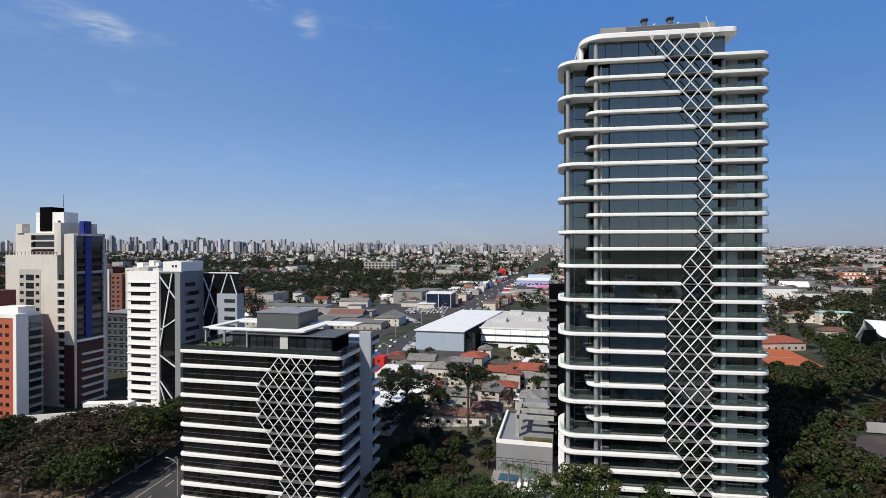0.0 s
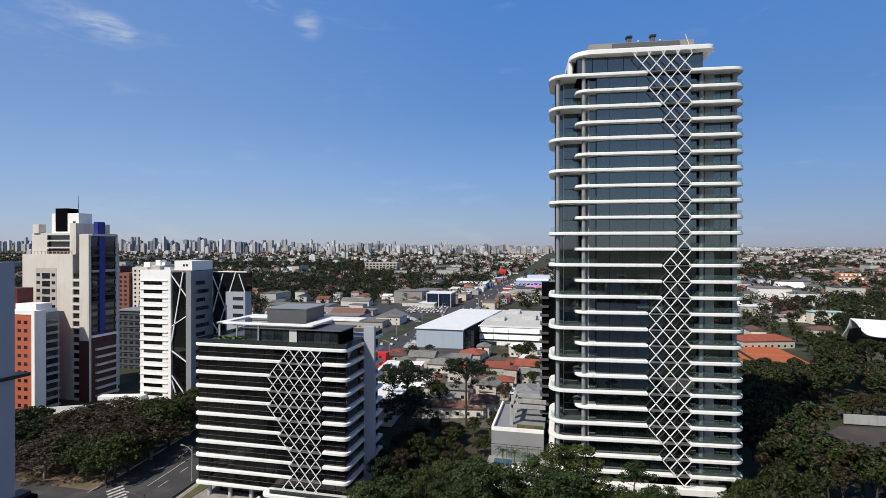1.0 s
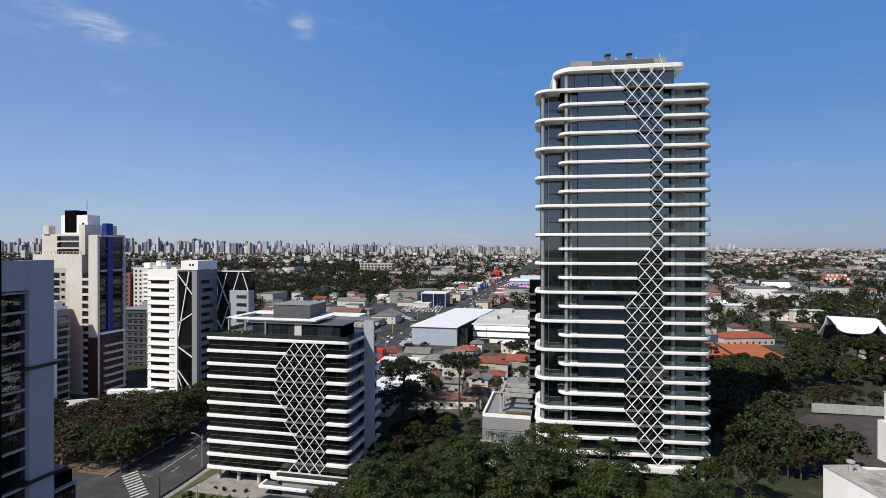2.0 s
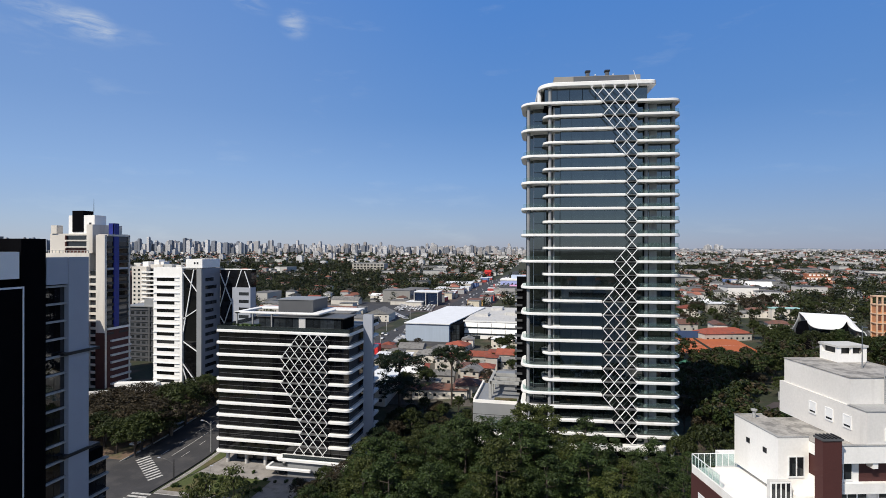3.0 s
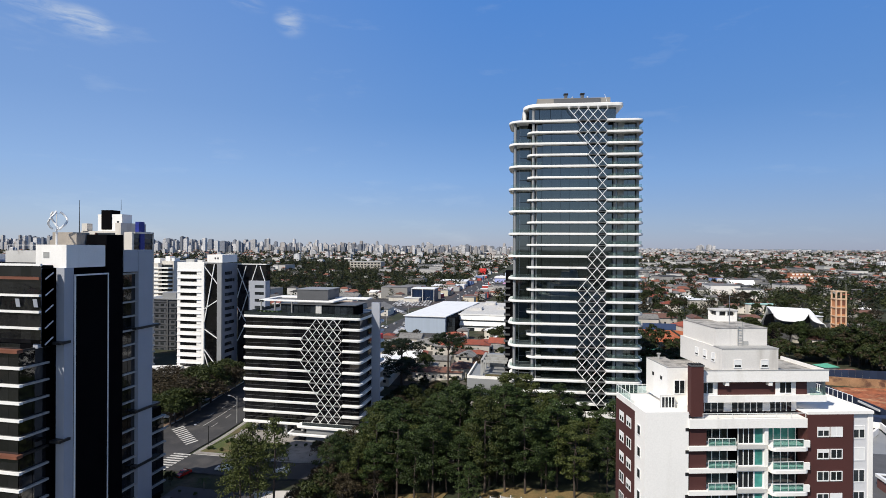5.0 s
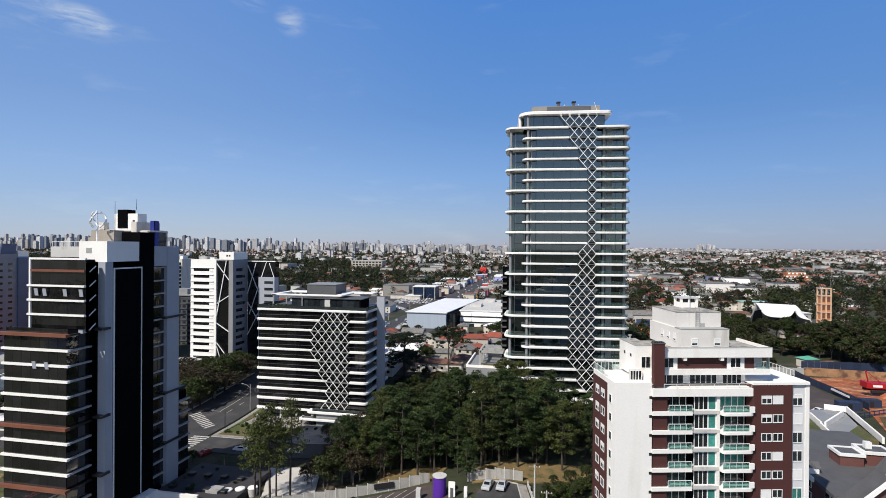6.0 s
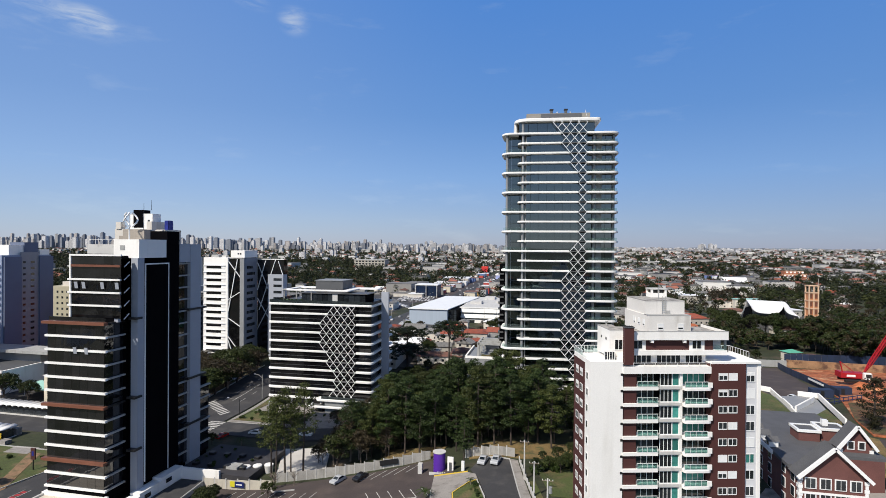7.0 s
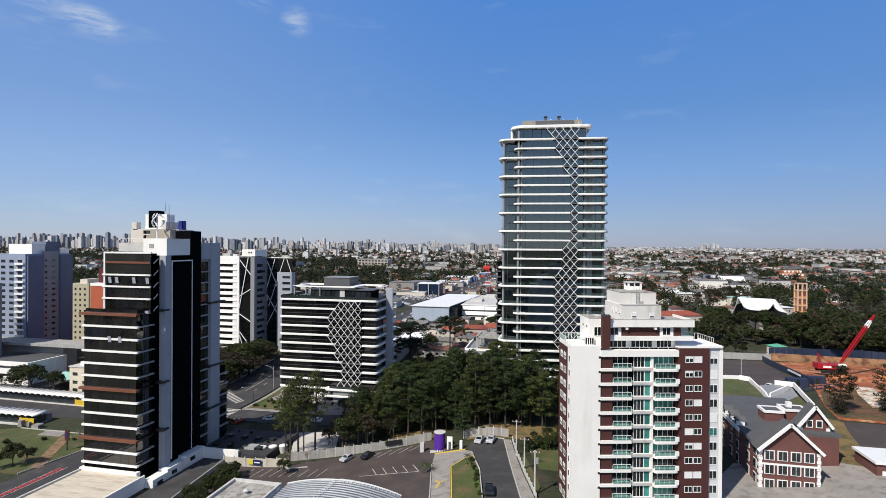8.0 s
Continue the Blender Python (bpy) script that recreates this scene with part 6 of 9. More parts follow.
for z in (1.0, 5.6, 10.1, 14.6, 19.1, 23.6, 27.6):
    part("floor", box(157.3, 162.7, 261.3, 266.7, z, z + 0.5), PALEBEAM, bricktower)
part("infill", box(157.8, 162.2, 261.8, 266.2, -2, 23.6), BRICK, bricktower)
for k in range(5):
    for dx in (-1.3, 1.3):
        part("opening", box(160 + dx - 0.7, 160 + dx + 0.7, 261.7, 261.8, 2.6 + 4.5 * k, 5.0 + 4.5 * k), mat("dark_brick", (0.16, 0.06, 0.035), 0.85, vary=0.15) if k + dx < -1 else bpy.data.materials["dark_brick"], bricktower)
part("mast", tube([(162.4, 262, 28), (162.4, 262, 32)], 0.08, 5), LIGHTCONC, bricktower)
bricktower.matrix_basis = Matrix.Translation((2.4, 0, 0)) @ bricktower.matrix_basis
flat = thing("terraced_orange_flats", (366, 790, 3), "terraced orange housing block on the far slope", "building")
TERRABRICK = mat("dull_orange_brick", (0.36, 0.13, 0.065), 0.85, vary=0.15, scale=0.4)
for k in range(4):
    part("terrace_storey", box(338 + 7 * k, 384, 770 + 11 * k, 782 + 11 * k, -8, 2 + 4.6 * k), TERRABRICK, flat)
    part("terrace_edge", box(337.6 + 7 * k, 384.4, 769.5 + 11 * k, 770 + 11 * k, 1.5 + 4.6 * k, 2.3 + 4.6 * k), PALEBEAM, flat)
    for i in range(8 - k):
        part("bay", box(340 + 7 * k + 5.2 * i, 343 + 7 * k + 5.2 * i, 769.7 + 11 * k, 770 + 11 * k, -1.2 + 4.6 * k, 1.2 + 4.6 * k), WALLWHITE, flat)
rv = random.Random(59)
for i in range(13):
    house(248 + 8.2 * i + rv.uniform(-3, 3), 742 + rv.uniform(-22, 26), rv.uniform(10, 18), rv.uniform(9, 13), rv.uniform(5.5, 10), rv.choice((WHITEROOF, FIBRE, OLDTILE)), "flat", rv.uniform(-10, 10), wall=rv.choice((SHOPS[0], SHOPS[0], SHOPS[0], SHOPS[1], SHOPS[5])), label="white flat-roofed modern house on the slope", over=0.2)
house(140, 436, 22, 14, 7, WHITEROOF, "flat", 3, label="white flat-roofed hall with a broad front")
house(235, 628, 26, 14, 8, WHITEROOF, "gable", 0, label="white gabled house among the trees", rise=6)
house(149, 268, 16, 8, 2.4, FIBRE, "gable", 6)
house(84, 330, 22, 12, 4.5, OLDTILE, "gable", 12)
house(172, 396, 20, 8, 8, mat("pale_teal_roof", (0.36, 0.58, 0.54), 0.6, vary=0.1), "flat", 2, label="pale teal and white school building")
house(109, 470, 14, 10, 6, TILE, "hip", 10)
house(178, 282, 24, 14, 6, FIBRE, "gable", 5)
house(148, 250, 14, 9, 5, OLDTILE, "hip", 4)
house(121, 187, 6, 5, 3.4, mat("green_tent_roof", (0.10, 0.36, 0.25), 0.6, vary=0.1), "hip", 20, label="small house with a green roof")
house(127, 182, 7, 5, 2.6, OLDTILE, "hip", 10)
house(122, 174, 18, 3, 1.6, HOUSEWALL, "flat", 4, label="low cream boundary building above the site")

# ---- the near ground: street corner, lawns, car park, lane, building site ----
sheet([(-75, 42.5), (-52, 42.5), (-44, 45.2), (-20.5, 51), (-13.5, 53), (-6.3, 47.5), (-6.0, 41), (-8, 36), (-5.5, 14), (-12, 4), (-75, 4)], 0.12, OLDASPHALT, "car_park", "reddish worn asphalt car park with painted bays", "car park")
sheet([(-10.4, 43), (-2.6, 43), (-0.6, 41.5), (0.3, 38.6), (-1.6, 37.4), (-4.4, 32.9), (-1.0, 16), (0.5, 8), (-4, 8), (-6.1, 20.2), (-9.5, 36)], 0.2, PAVING, "drive", "pale concrete entrance drive", "drive")
sheet([(-2.2, 44.4), (-0.6, 50.4), (6.3, 49.3), (9.2, 33.9), (12.5, 18.2), (15.0, 6), (8.4, 6), (5.8, 16.6), (3.0, 30), (0.4, 39)], 0.16, ASPHALT, "lane", "cracked grey asphalt lane", "road")
sheet([(6.5, 49.2), (8.3, 48.8), (10.2, 39), (12.5, 29), (15.3, 18.8), (18.4, 6), (15.2, 6), (12.7, 18.2), (9.4, 33.9)], 0.32, PAVING, "pavement", "pale pavement beside the lane", "pavement")
sheet([(-4.1, 33), (-1.4, 37), (0.2, 37.8), (2.8, 29), (5.0, 16.6), (7.4, 6), (1.0, 6), (-0.7, 16.4)], 0.27, GRASS, "verge", "strip of dry grass between drive and lane", "lawn")
sheet([(10.8, 38.6), (12.6, 38.6), (16.4, 24), (15.4, 20), (12.9, 29.4)], 0.30, GRASS, "verge", "planted strip along the pavement", "lawn")
sheet([(11.5, 50), (24, 53), (21.0, 33), (16.0, 33)], 0.12, GRASS, "lawn", "green lawn behind the flats", "lawn")
sheet([(-28, 51.6), (-12.5, 55.5), (-11, 62), (-28, 64)], 0.25, DRY, "bank", "dry tawny grass bank under the pines", "bank")
sheet([(-3.5, 51), (9, 50.5), (22, 54), (22, 62), (-4, 60)], 0.2, DRY, "bank", "dry grass and red soil under the pines", "bank")
sheet([(-54, 50.5), (-61, 67), (-46.5, 67.5), (-41.5, 53)], 0.30, mat("pale_plaza_slab", (0.50, 0.475, 0.44), 0.85, vary=0.1, scale=0.3), "plaza", "pale bare concrete plaza", "plaza")
sheet([(-91.5, 84.8), (-46, 85), (-40, 87), (-40, 99), (-91.5, 122)], 0.42, PAVING, "forecourt", "paved forecourt of the office block", "pavement")
sheet([(-90, 90), (-87.5, 106), (-86, 118), (-90.5, 122)], 0.56, GRASS, "verge", "grass strip beside the avenue", "lawn")
sheet([(-150, 24), (-117, 24), (-114, 42), (-123, 52), (-150, 52), (-170, 44)], 0.15, GRASS, "lawn", "roundabout lawn with a worn path", "lawn")
sheet([(-131, 49), (-127.5, 49.5), (-114.5, 28.5), (-117.5, 27.5)], 0.22, mat("trodden_earth", (0.22, 0.135, 0.075), 0.95, vary=0.3, scale=0.3, fine=2, second=(0.12, 0.095, 0.045), mix=0.5), "path", "worn tan earth path across the lawn", "path")
sheet([(-175, 64), (-120, 64), (-116, 74), (-124, 92), (-210, 92), (-210, 64)], 0.16, ASPHALT, "road", "bus lanes beside the stop", "road")
sheet([(-170, 100), (-116, 100), (-115.8, 150), (-150, 148), (-178, 136)], 0.12, mat("bare_brown_soil", (0.15, 0.10, 0.07), 0.95, vary=0.3, scale=0.15, second=(0.075, 0.072, 0.035), mix=0.6), "verge", "bare brown soil and leaf litter under the street trees", "ground")

sheet([(-90.5, 86.5), (-66, 86.5), (-66, 96.5), (-88.5, 97.5)], 0.5, GRASS, "verge", "green planted bed in front of the office block", "lawn")
sheet([(-139, 48), (-131, 48.4), (-132, 53), (-140, 52.6)], 0.24, PAVING, "path", "pale paved patch on the lawn", "path")
for x, y, w, h in ((-152, 53.6, 1.5, 2.2), (-149.6, 54.2, 1.1, 1.5), (-145.4, 53.6, 2.6, 1.3), (-149.4, 60.5, 1.9, 2.4)):
    stone = bmesh.new()
    bmesh.ops.create_cube(stone, size=1.0, matrix=Matrix.LocRotScale((x, y, gz(x, y) + h / 2 - 0.1), None, (w, w * 0.8, h)))
    bmesh.ops.subdivide_edges(stone, edges=stone.edges[:], cuts=2, use_grid_fill=True)
    for v in stone.verts:
        v.co += Vector(noise.noise_vector(v.co * 0.9)) * 0.16
    solid("standing_stone", stone, PAVING, "rough grey standing stone on the lawn", "stone", "stones on the lawn")
REDPAINT = mat("red_cycle_paint", (0.36, 0.03, 0.035), 0.8, vary=0.2, scale=0.8, fine=5)
sheet([(-92.6, 124), (-89.4, 124), (-89.4, 262), (-92.6, 262)], 0.38, PAVING, "pavement", "pale pavement along the avenue", "pavement", cell=10)
# painted lines and crossings
lines = thing("road_marking", (-104, 90, -11.2), "white zebra crossings and lane lines", "road marking", kind="structure")
for i in range(10):
    c = Vector((-110.8, 103.0)).lerp(Vector((-97.8, 92.6)), i / 9)
    part("stripe", ribbon([(c.x - 0.75, c.y - 1.85), (c.x + 0.75, c.y + 1.85)], 0.8, 0.36, 0.02, 2), PAINT, lines)
for i in range(8):
    y = 73.2 + 1.5 * i
    part("stripe", ribbon([(-97.0, y), (-91.5, y)], 0.75, 0.42, 0.02, 2), PAINT, lines)
for s in (-3.4, 0.3, 3.6):
    for k in range(26):
        y = 106 + 8 * k
        part("lane_line", ribbon([(avenue_x(y) + s, y), (avenue_x(y + 4) + s, y + (7.9 if abs(s) < 1 else 3.5))], 0.18, 0.34, 0.02, 4), PAINT, lines)
for i in range(9):
    x = -58.5 + 2.6 * i
    part("bay_line", ribbon([(x, 39.4), (x - 0.9, 34.8)], 0.14, 0.16, 0.02, 2.5), PAINT, lines)
for i in range(8):
    x = -26.5 + 2.7 * i
    y = 49.0 + 0.28 * (x + 26)
    if x < -13:
        part("bay_line", ribbon([(x, y), (x - 2.6, y - 4.6)], 0.14, 0.16, 0.02, 2.5), PAINT, lines)
for i in range(7):
    part("bay_line", ribbon([(-25 + 2.6 * i, 37.6), (-22.5 + 2.6 * i, 33.4)], 0.14, 0.16, 0.02, 2.5), PAINT, lines)
part("bay_line", ribbon([(-27, 33.6), (-12.0, 33.2)], 0.14, 0.16, 0.02, 2.5), PAINT, lines)
part("arrow", ribbon([(-5.4, 22.6), (-5.2, 25.2)], 0.35, 0.24, 0.02), YELLOWPAINT, lines, "yellow drive arrow")
part("arrow", ribbon([(-6.5, 26.4), (-5.2, 25.1), (-4.1, 26.2)], 0.35, 0.25, 0.02, 0.8), YELLOWPAINT, lines, "yellow drive arrow")
for k in range(16):
    y = 8.0 + 1.35 * k
    part("cycle_bar", ribbon([(-108.6, y), (-108.7, y + 0.95)], 1.3, 0.30, 0.02, 2), REDPAINT, lines, "red cycle-lane bar")
for s_ in (-0.85, 0.85):
    part("lane_line", ribbon([(-108.6 + s_, 6), (-108.7 + s_, 30)], 0.15, 0.30, 0.02, 3), PAINT, lines)
kerbs = thing("kerb", (0, 40, -2), "pale concrete and yellow kerbs", "kerb", kind="structure")
for pts, m in (([(-0.6, 50.4), (6.4, 49.2), (9.3, 33.9), (12.6, 18.2), (15.1, 6)], KERB), ([(0.2, 38), (-1.5, 37.2), (-4.25, 33)], YELLOWPAINT), ([(-4.25, 33), (-0.85, 16.2), (0.9, 6)], YELLOWPAINT), ([(0.2, 38), (2.9, 29.4), (5.2, 16.8)], KERB), ([(-9.6, 36), (-6.2, 20), (-4.1, 8)], KERB), ([(-10.4, 43.1), (-2.6, 43.1)], YELLOWPAINT),
               ([(-52, 42.3), (-49, 39.6), (-44, 40.8)], KERB), ([(-91.4, 84.6), (-46, 84.7)], KERB), ([(-91.5, 84.8), (-91.8, 122)], KERB), ([(-116.0, 100), (-116, 150)], KERB), ([(-117, 24), (-114, 42), (-123, 52), (-150, 52)], KERB)):
    part("kerbstone", ribbon(pts, 0.22, 0.40, 0.5, 2.0), m, kerbs)

# precast concrete garden walls: posts and panels
PRECAST = mat("precast_wall_panel", (0.34, 0.325, 0.30), 0.85, vary=0.14, scale=0.4, fine=5, second=(0.22, 0.21, 0.19), mix=0.35, streak=1, by_object=0.12)


def panel_wall(points, h, label, gap=2.4, m=PRECAST):
    x, y = points[0]
    ob = thing("garden_wall", (x, y, gz(x, y)), label, "wall")
    for a, b in zip(points, points[1:]):
        a, b = Vector(a), Vector(b)
        n = max(1, round((b - a).length / gap))
        t = math.degrees(math.atan2(b.y - a.y, b.x - a.x))
        w = (b - a).length / n
        for k in range(n):
            p, c = a + (b - a) * k / n, a + (b - a) * (k + 0.5) / n
            z = gz(c.x, c.y)
            piece("panel", "panel_%.2f_%.1f_%s" % (w, h, m.name), lambda: box(-w / 2 + 0.09, w / 2 - 0.09, -0.05, 0.05, -0.8, h), m, ob, (c.x, c.y, z), t)
            piece("post", "post_%.1f_%s" % (h, m.name), lambda: box(-0.1, 0.1, -0.12, 0.12, -0.8, h + 0.35), LIGHTCONC, ob, (p.x, p.y, gz(p.x, p.y)), t)
    return ob


panel_wall([(-51, 45.2), (-44, 47.0), (-20.5, 52.4), (-13.8, 54.6)], 2.3, "grey precast concrete wall round the car park")
panel_wall([(-4.6, 52.4), (7.6, 50.8)], 2.3, "grey precast concrete wall at the lane's end", 2.0)
panel_wall([(8.7, 48.6), (10.6, 39.2), (12.9, 29.4), (15.7, 19.0)], 1.0, "low pale wall along the pavement", 2.2, LIGHTCONC)
panel_wall([(-68.4, 40.6), (-49.8, 41.0)], 2.4, "cream wall with a blue and yellow sign", 3.0, mat("cream_wall_paint", (0.50, 0.46, 0.38), 0.85, vary=0.1, second=(0.36, 0.33, 0.28), mix=0.3, streak=1))
board = thing("wall_sign", (-59, 40.4, -10), "small blue and yellow sign on the cream wall", "sign")
part("blue_field", box(-59.6, -57.2, 40.36, 40.5, -10.2, -8.9), mat("sign_blue", (0.01, 0.02, 0.12), 0.5), board)
part("yellow_field", box(-60.9, -59.6, 40.36, 40.5, -10.2, -8.9), mat("sign_yellow", (0.62, 0.55, 0.03), 0.5), board)
part("text_bar", box(-59.2, -57.6, 40.34, 40.36, -9.7, -9.4), STEELWHITE, board)
for i in range(3):
    wt_ = thing("water_tank", (-62 + 2.6 * i, 49 + 1.2 * i, -11.2), "round pale water tank behind the wall", "tank", "tanks behind the wall")
    x, y = -62 + 2.6 * i, 49 + 1.2 * i
    part("body", tube([(x, y, -11.2), (x, y, -9.0)], [0.95, 1.15], 16), LIGHTCONC, wt_, smooth=40)
    part("lid", tube([(x, y, -9.0), (x, y, -8.8), (x, y, -8.6)], [1.2, 1.15, 0.3], 16), WHITE, wt_, smooth=40)
part("block", box(-66.5, -63.4, 47, 50, -11.5, -8.6), CONCRETE, thing("pump_house", (-65, 48.5, -11.3), "small grey pump house behind the wall", "shed"))

tank = thing("purple_tank", (-9.9, 46.6, -4.5), "ribbed purple cylindrical water tank with a white lid", "tank")
PURPLE = mat("purple_plastic", (0.085, 0.02, 0.30), 0.5, vary=0.1, scale=1)
part("body", tube([(-9.9, 46.6, -4.4 + 0.36 * k) for k in range(14)], [1.44 if k % 2 else 1.38 for k in range(14)], 28), PURPLE, tank, smooth=60)
part("lid", tube([(-9.9, 46.6, 0.28), (-9.9, 46.6, 0.45), (-9.9, 46.6, 0.52)], [1.54, 1.54, 0.9], 28), LIGHTCONC, tank, smooth=40)
gate = thing("entrance_screen", (-7.0, 45.6, -3.5), "white entrance screen with an arched opening", "screen")
part("screen", box(-7.7, -6.3, 45.2, 45.6, -3.9, -0.2), WALLWHITE, gate)
part("opening", box(-7.3, -6.7, 45.1, 45.2, -3.5, -1.4), DARKGREY, gate)
part("low_wall", box(-11.9, -8.6, 44.35, 44.5, -4.6, -3.7), LIGHTCONC, gate, "low concrete wall before the tank")
for i in range(5):
    part("fence_bar", box(-10.0 + 0.45 * i, -9.85 + 0.45 * i, 44.2, 44.3, -4.6, -3.4), STEELWHITE, gate)
part("kiosk", box(-14.9, -13.9, 45.6, 46.6, -5.2, -2.6), LIGHTCONC, thing("gate_kiosk", (-14.4, 46.1, -5.1), "small pale kiosk by the purple tank", "kiosk"))
part("pillar", box(-4.3, -3.6, 44.4, 44.9, -3.0, -0.6), STEELWHITE, thing("gate_pillar", (-4.0, 44.6, -2.8), "white intercom pillar", "pillar"))
hoard = thing("wall_board", (-24.0, 50.8, -7), "dark board on the car park wall", "sign")
part("board", beam((-26.0, 50.75, -5.6), (-21.6, 51.85, -5.0), 0.06, 1.3), BLACKMETAL, hoard)

# street lamps, poles, traffic lights
def street_lamp(x, y, h, arm, m=CONCRETE, label="concrete street lamp with one arm"):
    z = gz(x, y)
    ob = thing("street_lamp", (x, y, z), label, "street lamp", "street lamps")
    part("pole", tube([(x, y, z - 0.3), (x, y, z + h)], [0.16, 0.10], 8), m, ob)
    part("arm", tube([(x, y, z + h - 1.2), (x + arm * 0.5, y, z + h - 0.2), (x + arm, y, z + h + 0.1)], 0.06, 6), m, ob)
    part("head", slab(rounded(x + arm - 0.5, x + arm + 0.4, y - 0.18, y + 0.18, (0.15,) * 4, 2), z + h, z + h + 0.18, 0.04), PALEBLUEGREY, ob)


street_lamp(-93.8, 110.5, 9.5, -3.0)
street_lamp(-91.6, 92.0, 6.0, -4.5, BLACKMETAL, "dark traffic-signal mast with a long arm")
street_lamp(-94, 150, 9.5, -3.0)
street_lamp(-94, 190, 9.5, -3.0)
street_lamp(-150, 78, 9, 2.5)


def utility_pole(x, y, h, box_on=False):
    z = gz(x, y)
    ob = thing("utility_pole", (x, y, z), "grey concrete utility pole with a cross-arm and insulators", "utility pole", "poles along the lane")
    part("pole", tube([(x, y, z - 0.3), (x, y, z + h)], [0.20, 0.13], 8), LIGHTCONC, ob)
    part("cross_arm", box(x - 1.0, x + 1.0, y - 0.06, y + 0.06, z + h - 0.5, z + h - 0.38), BARKLESS, ob)
    for dx in (-0.9, -0.3, 0.3, 0.9):
        part("insulator", tube([(x + dx, y, z + h - 0.38), (x + dx, y, z + h - 0.16)], [0.06, 0.04], 6), STEELWHITE, ob)
    if box_on:
        part("transformer", tube([(x + 0.5, y, z + h - 2.6), (x + 0.5, y, z + h - 1.5)], 0.32, 12), MIDGREY, ob, "grey transformer can", smooth=40)
    return Vector((x, y, z + h - 0.16))


BARKLESS = mat("weathered_timber", (0.20, 0.16, 0.12), 0.85, vary=0.2)
ends = [utility_pole(10.3, 39.4, 8.6), utility_pole(12.6, 32.0, 7.2), utility_pole(15.3, 20.5, 9.0, True)]
wires = thing("power_line", (13, 30, 6), "thin dark overhead wires strung between poles", "power line")
for a, b in zip(ends, ends[1:]):
    for dx in (-0.9, -0.3, 0.3, 0.9):
        pts = [a.lerp(b, k / 8) + Vector((dx, 0, -0.5 * (1 - (k / 4 - 1) ** 2))) for k in range(9)]
        part("wire", tube(pts, 0.018, 4), BLACKMETAL, wires)
street_lamp(-118, 46, 7.5, 1.5)
street_lamp(-78, 88, 7, 0.6)
street_lamp(84, 118, 8, 1.0)
totem = thing("totem_sign", (-119, 40, -11.5), "dark totem sign on a post on the lawn", "sign")
part("post", box(-119.1, -118.9, 39.9, 40.1, -11.8, -8.5), BLACKMETAL, totem)
part("board", box(-119.7, -118.3, 39.85, 40.15, -8.6, -5.6), REDBROWN, totem)
part("mark_bar", box(-119.3, -118.7, 39.82, 39.85, -7.6, -6.4), BLUE, totem)

# cars
def car(x, y, turn, paint, label):
    z = gz(x, y) + 0.17
    ob = thing("car", (x, y, z), label, "car", "parked cars", turn=turn)
    prof = [(-2.05, 0.30), (-2.1, 0.62), (-1.95, 0.86), (-0.95, 0.95), (-0.35, 1.40), (0.95, 1.43), (1.75, 1.0), (2.08, 0.92), (2.12, 0.45), (2.0, 0.28)]
    bm = bmesh.new()
    rows = []
    for w in (-0.86, -0.70, 0.70, 0.86):
        rows.append([bm.verts.new((px, w * (0.80 if pz > 1.1 else 1.0), pz)) for px, pz in prof])
    for a, b in zip(rows, rows[1:]):
        for k in range(len(prof)):
            j = (k + 1) % len(prof)
            bm.faces.new((a[k], b[k], b[j], a[j]))
    bm.faces.new(rows[0][::-1]), bm.faces.new(rows[-1])
    bmesh.ops.recalc_face_normals(bm, faces=bm.faces)
    part("body", bm, paint, ob, smooth=50, local=True)
    for name, (xa, za), (xb, zb) in (("windscreen", (-0.98, 0.99), (-0.42, 1.36)), ("rear_window", (1.0, 1.40), (1.66, 1.06))):
        bm = bmesh.new()
        v = [bm.verts.new(p) for p in ((xa, -0.62, za + 0.03), (xa, 0.62, za + 0.03), (xb, 0.56, zb + 0.03), (xb, -0.56, zb + 0.03))]
        bm.faces.new(v)
        part(name, bm, WINDOWGLASS, ob, local=True)
    for s in (-1, 1):
        bm = bmesh.new()
        v = [bm.verts.new(p) for p in ((-0.75, s * 0.86, 1.0), (1.45, s * 0.86, 1.0), (0.9, s * 0.72, 1.36), (-0.3, s * 0.72, 1.36))]
        bm.faces.new(v)
        part("side_window", bm, WINDOWGLASS, ob, local=True)
        for px in (-1.3, 1.3):
            part("wheel", tube([(px, s * 0.72, 0.15), (px, s * 0.90, 0.15)], 0.32, 14), BLACKMETAL, ob, local=True)
    return ob


def paint(name, c):
    return mat(name, c, 0.25, vary=0.03, coat=0.6)


SILVER, WHITECAR, BLACKCAR, REDCAR, BLUECAR = paint("silver_paint", (0.42, 0.43, 0.45)), paint("white_car_paint", (0.75, 0.75, 0.74)), paint("black_car_paint", (0.015, 0.015, 0.017)), paint("red_car_paint", (0.4, 0.02, 0.015)), paint("blue_car_paint", (0.02, 0.04, 0.14))
car(-34.6, 44.6, 70, SILVER, "silver hatchback parked by the precast wall")
car(-29.2, 45.6, 70, BLACKCAR, "black car parked by the precast wall")
car(0.3, 47.6, 82, SILVER, "silver car parked at the lane's end")
car(3.4, 46.8, 82, SILVER, "grey car parked at the lane's end")
car(6.3, 19.2, 100, BLACKCAR, "dark car parked along the lane")
car(-59.5, 78.0, 5, WHITECAR, "white car on the side street")
car(-76, 76.5, 5, WHITECAR, "white car on the side street")
car(-84.5, 71.5, 80, REDCAR, "red car at the crossing")
car(-108, 152, 90, WHITECAR, "white car under the street trees")
car(-118.5, 128, 90, SILVER, "silver car parked under the trees")
